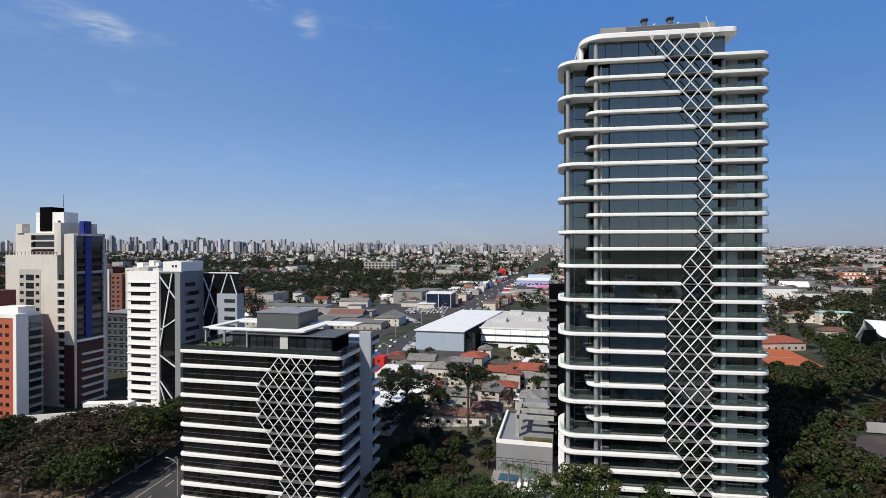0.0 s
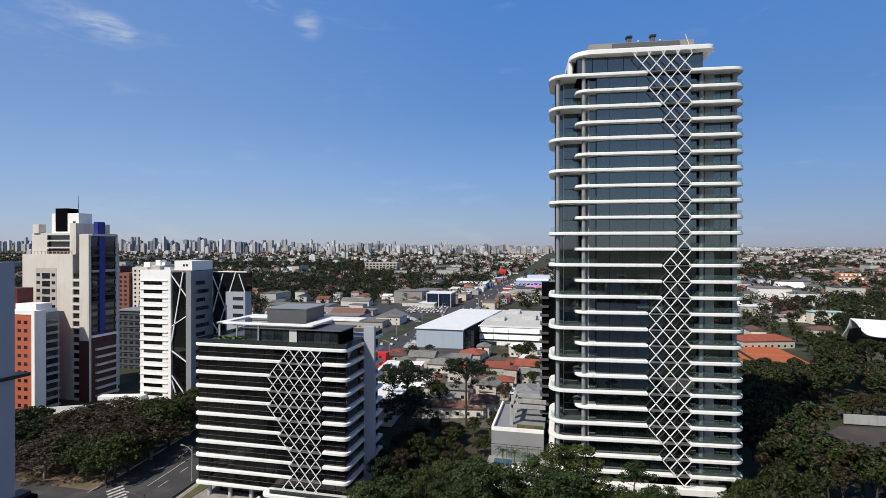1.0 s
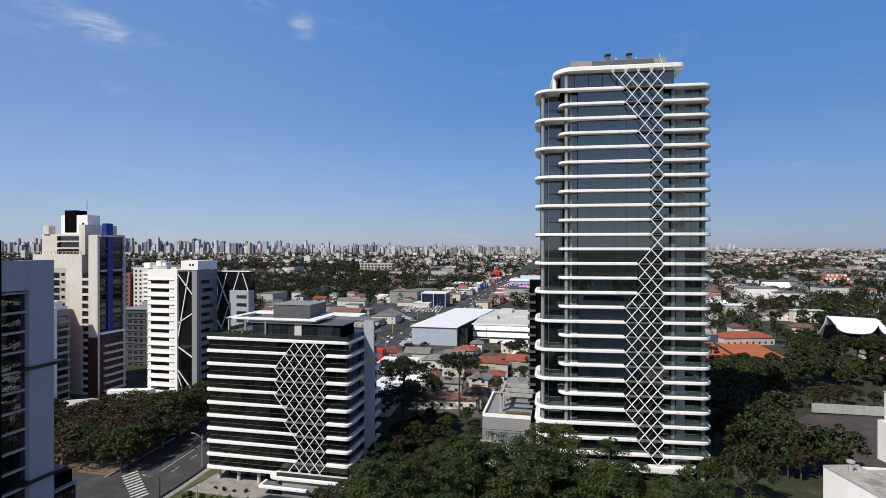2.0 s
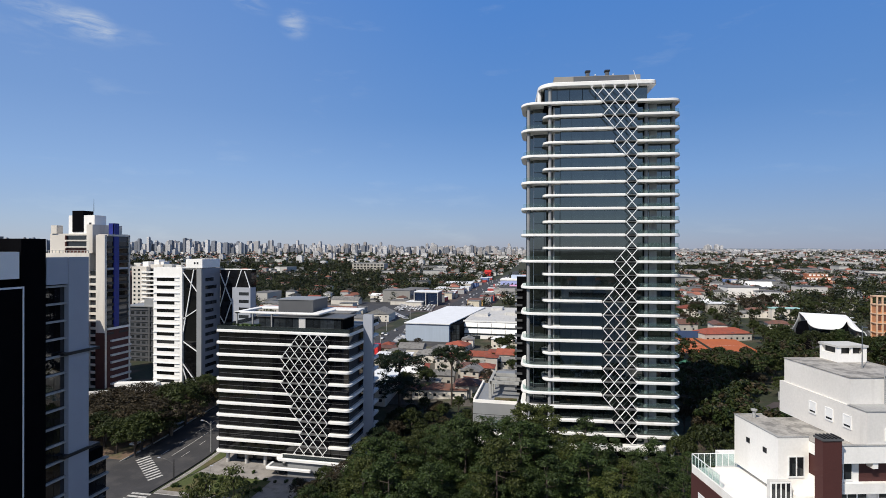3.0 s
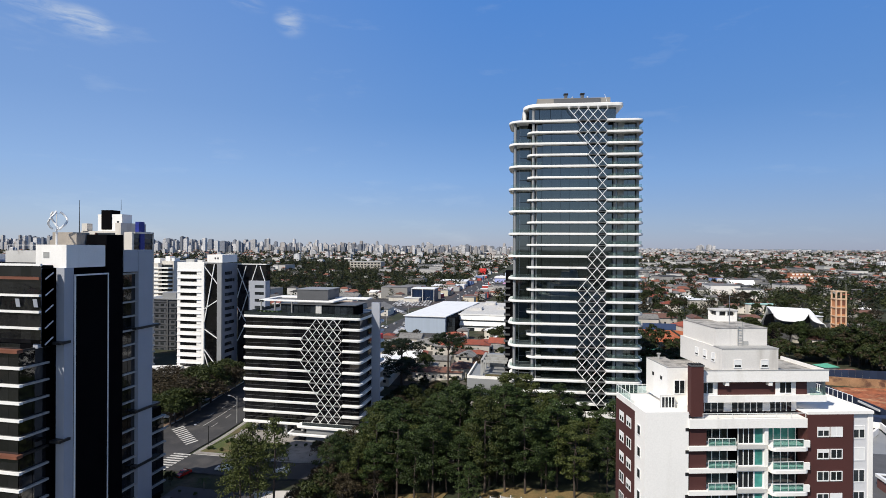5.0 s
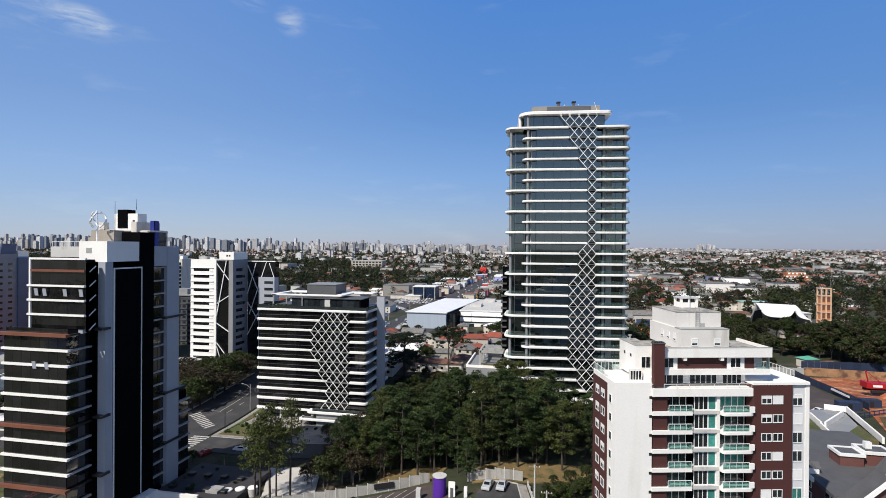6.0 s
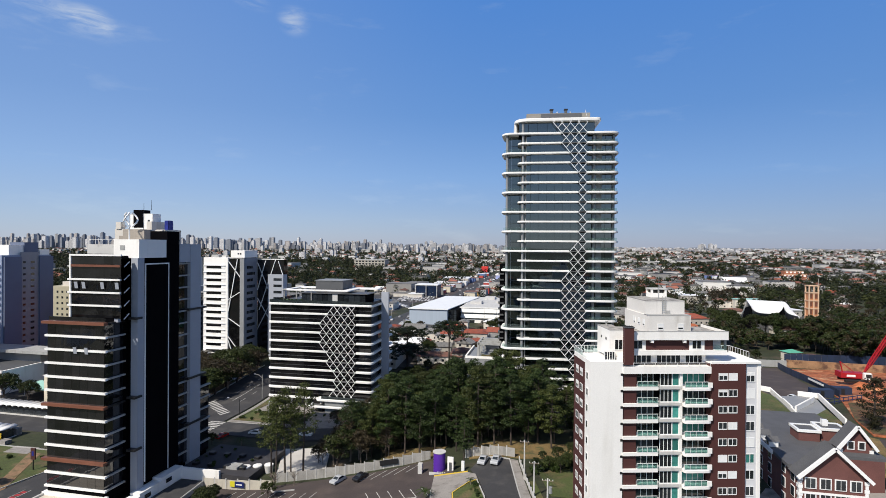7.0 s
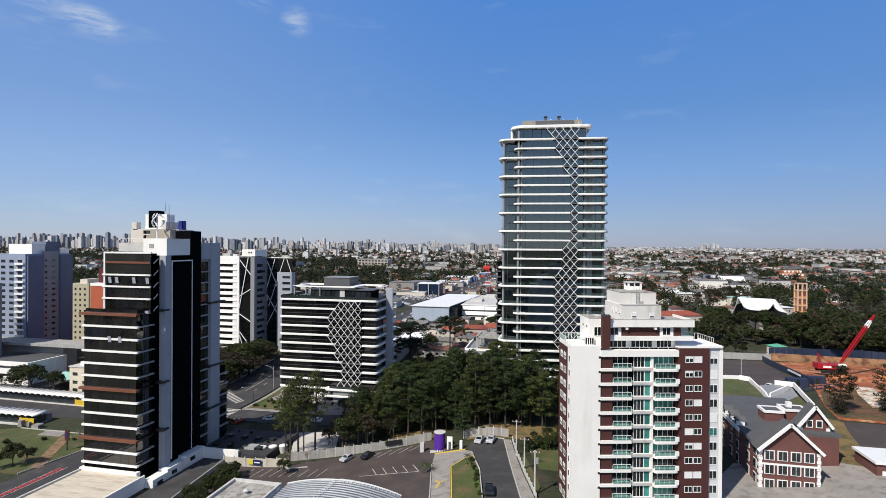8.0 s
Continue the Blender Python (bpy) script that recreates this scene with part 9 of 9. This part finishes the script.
# the rest of the wood, crowns past counting
canopy = []
while len(canopy) < 8000:
    x, y = (rt.uniform(44, 150), rt.uniform(112, 232)) if rt.random() < 0.6 else (rt.uniform(140, 270), rt.uniform(172, 246))
    if kept_clear(x, y) or noise.noise((x * 0.03, y * 0.03, 1.0)) < -0.22:
        continue
    k = tree_size(x, y, rt)
    h, z = 13 * k, gz(x, y)
    for j in range(20):
        a, d = rt.uniform(0, 6.283), 4.6 * k * math.sqrt(rt.random())
        top = h * (0.55 + 0.45 * math.sqrt(max(0, 1 - (d / (5.2 * k)) ** 2)))
        q = rt.uniform(0.9, 1.5)
        canopy.append(((x + d * math.cos(a), y + d * math.sin(a), z + top - abs(rt.gauss(0, 1)) * h * 0.13), (q, q, q * 0.7)))
for tag, chunk, leaf in (("dark green", canopy[::2], BROAD), ("olive brown", canopy[1::4], DRYLEAF), ("deep green", canopy[3::4], PINE)):
    V, Fc = sprays(chunk, 28, 0.50, np.random.default_rng(len(tag)))
    me = bpy.data.meshes.new("woodland_canopy")
    me.from_pydata(V, [], Fc)
    me.materials.append(leaf)
    tagged(new("woodland_canopy", me), "dense %s woodland crowns round the site" % tag, "woodland", kind="stuff")
# tall thin eucalypts over the wood
gums = [make_pine(140 + k, 30 + 3 * k, 3.0, "tall thin-crowned eucalypt above the wood", OLIVE, 34, 0.26, 0.34) for k in range(2)]
for x, y in ((196, 196), (204, 204), (210, 192), (217, 203), (224, 196), (231, 208), (214, 214), (238, 200), (226, 216), (245, 212)):
    plant(gums[rt.randrange(2)], x, y, rt.uniform(0.85, 1.15), 1.0, r=rt)
bushy = make_pine(150, 13.0, 2.9, "bushy olive brown conifer on the slope", leaf_mat("olive_brown_conifer", (0.014, 0.016, 0.006), (0.048, 0.044, 0.018)), 70, 0.05, 0.22)
plant(bushy, 95.5, 76.5, 1.0, r=rt), plant(bushy, 107.5, 78, 1.0, r=rt), plant(bushy, 118, 84, 0.9, r=rt)
plant(bares[0], 168, 148, 2.2, r=rt), plant(bares[0], 176, 150, 2.0, r=rt)
cyp = make_pine(120, 13, 1.4, "dark narrow cypress before the church")

# gardens between the houses behind the grove
for i in range(34):
    plant((broads + drys)[rt.choice((0, 1, 2, 0, 1, 2, 3, 4))], rt.uniform(-88, -3), rt.uniform(158, 262), rt.uniform(0.32, 0.68), rt.uniform(0.9, 1.25), r=rt)

# undergrowth along the edge of the grove and hedges of the office forecourt
for i in range(26):
    x = -45 + 2.0 * i + rt.uniform(-1, 1)
    if not -25 < x < -8 and x < 4:
        plant((drys + broads)[rt.choice((0, 1, 2, 3, 4))], x, 55.5 + 0.16 * (x + 45) + rt.uniform(-0.5, 3.5), rt.uniform(0.3, 0.55), rt.uniform(1.0, 1.5), r=rt)
for i in range(22):
    plant(shrubs[i % 2], -89 + 1.1 * i, 88 + rt.uniform(0, 8), 0.9, r=rt, z=-10.9)
for x, y, s in ((128, 250, 0.55), (134, 251, 0.5), (139, 249, 0.6), (147, 244, 0.5), (152, 254, 0.55), (143, 252, 0.45)):
    plant(broads[rt.randrange(3)], x, y, s * 1.85, r=rt)
for x, y in ((150, 243), (155, 248), (160, 250), (165, 247)):
    plant(forest[rt.randrange(2)], x, y, 1.05, r=rt)
plant(cyp, 137.5, 246, 1.05, r=rt)

# young trees between the street and the office forecourt
rs = random.Random(43)
for x, y, s in ((-52.5, 86, 0.5), (-49, 83.5, 0.55), (-45.5, 81, 0.6), (-44, 86.5, 0.6), (-40.5, 88, 0.7), (-48.5, 91.5, 0.5), (-43, 92.5, 0.6), (-55.5, 91.5, 0.3)):
    plant((drys + broads)[rs.randrange(6)], x, y, s, 1.1, r=rs)

# clipped bushes crowding the garden beside the flats
rs = random.Random(44)
for i in range(22):
    plant(shrubs[i % 2], 12.5 + 0.5 * i + rs.uniform(-1.2, 1.2), 43.5 + 0.42 * i + rs.uniform(-1.8, 1.8), rs.uniform(0.9, 1.5), r=rs)

# ---- distance: suburbs, woodland and the skyline ----
rng = np.random.default_rng(17)


def open_land(x, y):
    """How likely a spot is kept clear: roads and the commercial strip."""
    ax = avenue_x(y)
    return abs(x - ax) < (18 if y < 430 else 27) or (-46 < x - ax < 100 and 255 < y < 460) or (-225 < x < -100 and 285 < y < 500)


def cluster(x, y):
    return noise.noise((x * 0.0045, y * 0.0032, 5.0)) + 0.5 * noise.noise((x * 0.016, y * 0.012, 9.0))


# houses of the middle distance: things of their own
rh = random.Random(12)
n = 0
while n < 140:
    y = 250 + 480 * rh.random() ** 1.1
    x = rh.uniform(-1.25, 0.75) * (y + 60)
    if open_land(x, y) or (cluster(x, y) < -0.10 and rh.random() < 0.6) or (x > 42 and y < 520) or (-270 < x < -150 and y < 330) or (x < -0.36 * y and rh.random() < 0.45):
        continue
    n += 1
    w, d = rh.uniform(9, 16), rh.uniform(8, 13)
    house(x, y, w, d, rh.choice((3.2, 3.6, 5.8, 6.2)), rh.choice((TILE, TILE, OLDTILE, OLDTILE, FIBRE, FIBRE, WHITEROOF)), rh.choice(("hip", "gable", "gable", "flat")), rh.choice((0, 0, 90, 12, -10)) + rh.uniform(-6, 6))

FARWALL = mat("far_painted_walls", (0.47, 0.455, 0.43), 0.85, vary=0.08, by_island=0.6)
FARROOF = mat("far_tile_roofs", (0.21, 0.080, 0.053), 0.85, vary=0.12, by_island=0.6)
FARGREY = mat("far_grey_roofs", (0.105, 0.102, 0.10), 0.85, vary=0.12, by_island=0.75)


def house_arrays(items):
    V, W, R = [], [], []
    for x, y, z, w, d, h, rise, a in items:
        ca, sa = math.cos(a), math.sin(a)
        def at(u, v, zz):
            V.append((x + u * ca - v * sa, y + u * sa + v * ca, z + zz))
            return len(V) - 1
        lo = [at(u, v, -3) for u, v in ((-w, -d), (w, -d), (w, d), (-w, d))]
        hi = [at(u, v, h) for u, v in ((-w, -d), (w, -d), (w, d), (-w, d))]
        for i in range(4):
            j = (i + 1) % 4
            W.append((lo[i], lo[j], hi[j], hi[i]))
        o = 0.5
        e = [at(u, v, h) for u, v in ((-w - o, -d - o), (w + o, -d - o), (w + o, d + o), (-w - o, d + o))]
        r = [at(-w * 0.6, 0, h + rise), at(w * 0.6, 0, h + rise)]
        R += [(e[0], e[1], r[1], r[0]), (e[2], e[3], r[0], r[1]), (e[1], e[2], r[1]), (e[3], e[0], r[0])]
    return V, W, R


suburb = thing("far_suburb", (0, 1200, 0), "far suburb of pale houses with red and grey roofs", "houses", kind="stuff")
red, greyr = [], []
n = 0
while n < 9800:
    y = 520 + 2600 * rng.random() ** 1.25
    x = rng.uniform(-1.5, 1.0) * (y + 80)
    if open_land(x, y) or (cluster(x, y) < -0.02 - 0.3 * (x > -0.1 * y) and rng.random() < 0.7) or (x < -0.34 * y and y < 1700 and rng.random() < 0.62):
        continue
    n += 1
    big = rng.random() < 0.05
    w, d = (rng.uniform(9, 20), rng.uniform(8, 14)) if big else (rng.uniform(3.2, 6.8), rng.uniform(3, 5.6))
    h = rng.choice((3.2, 3.5, 6, 6.5, 9)) if not big else rng.uniform(5, 14)
    # every sixtieth house is added out of view, for the glass facades to mirror
    if n % 60 == 0:
        x, y = rng.uniform(-620, 380), rng.uniform(-620, -120)
    item = (x, y, gz(x, y), w, d, h, 0.4 if big else rng.uniform(0.8, 2.4), rng.choice((0.0, 1.57, 0.3)) + rng.normal() * 0.1)
    to = greyr if big or rng.random() < 0.50 else red
    if n % 5 or y > 1500 or y < 0:
        to.append(item)
for items, rm, nm in ((red, FARROOF, "red_roof_quarter"), (greyr, FARGREY, "grey_roof_quarter")):
    V, W, R = house_arrays(items)
    me = bpy.data.meshes.new(nm)
    me.from_pydata(V, [], W + R)
    me.materials.append(FARWALL), me.materials.append(rm)
    me.polygons.foreach_set("material_index", [0] * len(W) + [1] * len(R))
    ob = new(nm, me)
    ob.parent = suburb
    ob.matrix_parent_inverse = BASE[suburb.name].inverted()
    tagged(ob, kind="stuff")

FAROLIVE = leaf_mat("far_olive_woodland", (0.015, 0.020, 0.006), (0.044, 0.050, 0.016))
FARBROWN = leaf_mat("far_brown_woodland", (0.019, 0.017, 0.009), (0.050, 0.041, 0.022))
# woodland: clumps with uneven outlines, denser in the belts
wood = thing("far_woodland", (0, 900, 0), "dark woodland belts among the far houses", "woodland", kind="stuff")
# the fourth band is unseen, added behind the camera to darken reflections
for band, (count, y0, y1, size, per) in enumerate(((2100, 240, 640, 0.85, 38), (5200, 560, 1400, 1.5, 20), (7600, 1150, 3300, 3.2, 14), (1300, -620, -110, 0.9, 24))):
    shades = {"deep_green": [], "olive": [], "brownish": []}
    n = 0
    while n < count:
        y = y0 + (y1 - y0) * rng.random() ** (1.2 if band == 2 else 1.0)
        x = rng.uniform(-1.5, 1.0) * (y + 80) if band < 3 else rng.uniform(-640, 420)
        c = cluster(x, y)
        if (open_land(x, y) and rng.random() > (0.06 if abs(x + 100) > 22 else 0.0)) or (band < 2 and rng.random() < 0.50 + 0.7 * c) or (42 < x < 290 and 0 < y < 345) or (x > -0.12 * y and rng.random() < (0.12, 0.10, 0.18, 0.0)[band]) or (-270 < x < -105 and 0 < y < 340) or (-60 < x < 0 and 0 < y < 300):
            continue
        n += 1
        h = rng.uniform(6, 12) if band == 2 else rng.uniform(5, 14)
        r = rng.uniform(2.4, 5.2) * (1 + 0.3 * (band % 3))
        z = gz(x, y)
        to = shades[("deep_green", "deep_green", "olive", "olive", "brownish")[int(rng.random() * 5)]]
        to.append(((x, y, z + h * 0.55), (r, r, h * 0.5)))
        if band != 2:
            to.append(((x + rng.normal() * r * 0.6, y + rng.normal() * r * 0.6, z + h * 0.5), (r * 0.7, r * 0.7, h * 0.4)))
    for shade, clumps in shades.items():
        V, Fc = sprays(clumps, per, size, rng)
        me = bpy.data.meshes.new("tree_belt")
        me.from_pydata(V, [], Fc)
        me.materials.append({"deep_green": FARLEAF, "olive": FAROLIVE, "brownish": FARBROWN}[shade])
        ob = new("tree_belt", me)
        ob.parent = wood
        ob.matrix_parent_inverse = BASE[wood.name].inverted()
        tagged(ob, kind="stuff")

# the skyline of apartment towers
def far_tower_mat(name, wall, glass):
    m = mat(name, wall, 0.8, vary=0.06, by_island=0.35)
    N, L = m.node_tree.nodes, m.node_tree.links
    b = N["Principled BSDF"]
    old = b.inputs["Base Color"].links[0].from_socket
    geo = N.new("ShaderNodeNewGeometry")
    sep = N.new("ShaderNodeSeparateXYZ")
    L.new(geo.outputs["Position"], sep.inputs[0])
    add = N.new("ShaderNodeMath")
    add.operation = "ADD"
    L.new(sep.outputs[0], add.inputs[0]), L.new(sep.outputs[1], add.inputs[1])
    comb = N.new("ShaderNodeCombineXYZ")
    L.new(add.outputs[0], comb.inputs[0]), L.new(sep.outputs[2], comb.inputs[1])
    tex = N.new("ShaderNodeTexBrick")
    tex.offset = 0.0
    tex.inputs["Scale"].default_value = 1.0
    tex.inputs["Mortar Size"].default_value = 0.9
    tex.inputs["Brick Width"].default_value = 4.2
    tex.inputs["Row Height"].default_value = 3.1
    tex.inputs["Mortar Smooth"].default_value = 0.2
    L.new(comb.outputs[0], tex.inputs[0])
    mx = N.new("ShaderNodeMix")
    mx.data_type = "RGBA"
    mx.inputs[6].default_value = (*glass, 1)
    L.new(tex.outputs["Fac"], mx.inputs[0])
    L.new(old, mx.inputs[7])
    L.new(mx.outputs[2], b.inputs["Base Color"])
    return m


# dulled walls and lifted windows: the haze of distance mixed into both tones
PALETOWER = far_tower_mat("pale_far_tower", (0.54, 0.53, 0.53), (0.12, 0.13, 0.155))
TANTOWER = far_tower_mat("tan_far_tower", (0.40, 0.37, 0.35), (0.14, 0.14, 0.16))
DUSKTOWER = far_tower_mat("dusky_far_tower", (0.20, 0.215, 0.25), (0.08, 0.09, 0.11))


def skyline_group(name, label, count, pick, height, m, seed):
    r = random.Random(seed)
    V, Fc = [], []
    for _ in range(count):
        x, y = pick(r)
        z, h = gz(x, y) - 3, height(r) * float(np.interp(x / y, (-1.3, -0.82, -0.55, -0.3, 0.0), (1.3, 1.22, 0.95, 0.84, 0.74))) + 3
        w, d = r.uniform(5.0, 10.5), r.uniform(5, 9)
        bits = [(-w, w, -d, d, 0, h), (-w * 0.6, w * 0.55, -d * 0.6, d * 0.6, h, h + r.uniform(1.5, 4))]
        if r.random() < 0.5:
            bits.append((-w * 1.25, w * 1.2, -d * 0.6, d * 0.6, 0, h * r.uniform(0.85, 0.95)))
        for x0, x1, y0, y1, z0, z1 in bits:
            b = len(V)
            V += [(x + u, y + v, z + q) for q in (z0, z1) for u, v in ((x0, y0), (x1, y0), (x1, y1), (x0, y1))]
            Fc += [tuple(b + i for i in f) for f in ((4, 5, 6, 7), (0, 1, 5, 4), (1, 2, 6, 5), (2, 3, 7, 6), (3, 0, 4, 7))]
    me = bpy.data.meshes.new(name)
    me.from_pydata(V, [], Fc)
    me.materials.append(m)
    tagged(new(name, me), label, "skyline", kind="stuff")


for m, tag, count, seed in ((PALETOWER, "pale", 640, 3), (TANTOWER, "tan", 300, 4), (DUSKTOWER, "grey", 340, 5)):
    def left_city(r):
        y = r.uniform(2350, 3300)
        return -1.62 * y + 1.60 * y * r.random() ** 0.95 + r.uniform(-60, 60), y
    skyline_group("far_towers", "far skyline of %s apartment towers" % tag, count, left_city, lambda r: 20 + 34 * r.random() ** 1.5 + (16 if r.random() < 0.12 else 0), m, seed)
    def right_city(r):
        y = r.uniform(2500, 3600)
        return r.uniform(-0.05, 0.95) * y, y
    skyline_group("far_blocks", "low far blocks of %s buildings" % tag, count, right_city, lambda r: r.uniform(7, 22), m, seed + 10)
for m, tag, count, seed in ((PALETOWER, "pale", 90, 51), (DUSKTOWER, "grey", 50, 52), (TANTOWER, "tan", 30, 53)):
    def left_rise(r):
        y = r.uniform(1900, 2500)
        return -r.uniform(0.60, 1.62) * y, y
    skyline_group("far_towers", "taller %s towers of the far city centre" % tag, count, left_rise, lambda r: r.uniform(26, 62), m, seed)
skyline_group("far_tower_pair", "close group of pale towers on the far ridge", 8, lambda r: (850 + r.uniform(-55, 55), 3000 + r.uniform(-40, 40)), lambda r: r.uniform(36, 52), PALETOWER, 31)
skyline_group("mid_blocks", "pale mid-rise blocks among the trees", 46, lambda r: (r.uniform(-1.0, 0.9) * 1700, r.uniform(1300, 2300)), lambda r: r.uniform(10, 26), PALETOWER, 33)
slabb = thing("long_pale_block", (-421, 1150, 0), "long pale institutional block among the trees", "building")
part("wall", box(-461, -382, 1150, 1180, -6, 15), mat("dull_beige_render", (0.40, 0.37, 0.32), 0.8, vary=0.08), slabb)
for k in range(2):
    for i in range(9):
        part("window", box(-457 + 8.4 * i, -452 + 8.4 * i, 1149.6, 1150, 4 + 6 * k, 7 + 6 * k), WINDOWGLASS, slabb)
part("roof", box(-462, -381, 1149, 1181, 15, 15.6), LIGHTCONC, slabb)
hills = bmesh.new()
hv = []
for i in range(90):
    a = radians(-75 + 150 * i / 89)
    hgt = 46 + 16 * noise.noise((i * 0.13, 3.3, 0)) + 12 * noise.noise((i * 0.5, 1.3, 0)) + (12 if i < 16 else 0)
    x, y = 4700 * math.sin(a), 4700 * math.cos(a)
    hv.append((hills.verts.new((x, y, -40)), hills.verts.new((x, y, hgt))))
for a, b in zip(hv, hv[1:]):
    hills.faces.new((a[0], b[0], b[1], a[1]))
# the ridge's pale blue-grey holds the distant haze as base colour
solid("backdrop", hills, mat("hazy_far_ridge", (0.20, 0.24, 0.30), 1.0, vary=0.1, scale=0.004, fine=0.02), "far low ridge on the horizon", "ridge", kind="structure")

# rows of cars in the far lots and along the avenue
rc = random.Random(44)
CARPAINT = mat("far_car_paint", (0.27, 0.27, 0.28), 0.35, vary=0.02, by_island=0.98)


def far_car(V, Fc, x, y, a):
    z, ca, sa = gz(x, y) + 0.15, math.cos(a), math.sin(a)
    b = len(V)
    for u0, u1, w0, z0, z1, u2, u3, w1 in ((-2.1, 2.1, 0.88, 0.25, 0.8, -2.0, 2.05, 0.84), (-1.7, 1.2, 0.82, 0.8, 1.42, -1.2, 0.5, 0.66)):
        b = len(V)
        for (p, q, w, h) in ((u0, u1, w0, z0), (u2, u3, w1, z1)):
            for u, v in ((p, -w), (q, -w), (q, w), (p, w)):
                V.append((x + u * ca - v * sa, y + u * sa + v * ca, z + h))
        Fc += [tuple(b + i for i in f) for f in ((4, 5, 6, 7), (0, 1, 5, 4), (1, 2, 6, 5), (2, 3, 7, 6), (3, 0, 4, 7))]


V, Fc = [], []
for row in range(7):
    for c in range(13):
        if rc.random() < 0.86:
            far_car(V, Fc, -146 + 3.0 * c + 1.2 * row, 492 - 8.5 * row + rc.uniform(-0.4, 0.4), 1.57 + rc.uniform(-0.1, 0.1))
for i in range(16):
    far_car(V, Fc, -132 + 1.5 * i, 420 - 2.6 * i, 0.5)
for row in range(4):
    for c in range(16):
        if rc.random() < 0.8:
            far_car(V, Fc, -262 + 3.2 * c, 415 + 9 * row, 1.57)
for row in range(3):
    for c in range(12):
        if rc.random() < 0.6:
            far_car(V, Fc, -228 + 3.3 * c, 330 + 7 * row, 1.57)
for i in range(60):
    y = rc.uniform(200, 900)
    ax = avenue_x(y)
    far_car(V, Fc, ax + rc.choice((-8.5, -5, -1.8, 1.8, 5, 8.5)), y, 1.57)
for i in range(26):
    far_car(V, Fc, rc.uniform(-88, -84), 232 + 3.0 * i + rc.uniform(0, 1), 0.0)
me = bpy.data.meshes.new("parked_cars")
me.from_pydata(V, [], Fc)
me.materials.append(CARPAINT)
tagged(new("parked_cars", me), "rows of parked cars in the far lots", "cars", kind="stuff")

# tall lamp posts and power poles along the avenue
for i in range(13):
    y = 132 + 27 * i
    ax = avenue_x(y)
    side = -12.6 if i % 2 else 12.6
    x, z = ax + side, gz(ax + side, y)
    post = thing("street_lamp", (x, y, z), "grey avenue lamp post with a long arm", "street lamp", "avenue lamps")
    part("post", tube([(x, y, z - 0.3), (x, y, z + 9.5)], [0.13, 0.08], 6), LIGHTCONC, post)
    part("arm", beam((x, y, z + 9.4), (x - 0.2 * side, y, z + 10.0), 0.10, 0.10), LIGHTCONC, post)
    part("lamp_head", box(x - 0.24 * side - 0.4, x - 0.24 * side + 0.4, y - 0.15, y + 0.15, z + 9.95, z + 10.12), MIDGREY, post)

# denser belts of dark wood between the nearer quarters
rw = np.random.default_rng(71)
for shade in (FARLEAF, FAROLIVE):
    clumps = []
    while len(clumps) < 1500:
        y = 400 + 900 * rw.random()
        x = rw.uniform(-1.3, 0.9) * (y + 80)
        if open_land(x, y) or cluster(x, y) > 0.12 or (x > -0.12 * y and rw.random() < 0.35):
            continue
        r, h = rw.uniform(3.5, 7.0), rw.uniform(8, 15)
        clumps.append(((x, y, gz(x, y) + h * 0.52), (r, r, h * 0.5)))
    V, Fc = sprays(clumps, 40, 1.5, rw)
    me = bpy.data.meshes.new("tree_belt")
    me.from_pydata(V, [], Fc)
    me.materials.append(shade)
    ob = new("tree_belt", me)
    ob.parent = wood
    ob.matrix_parent_inverse = BASE[wood.name].inverted()
    tagged(ob, kind="stuff")
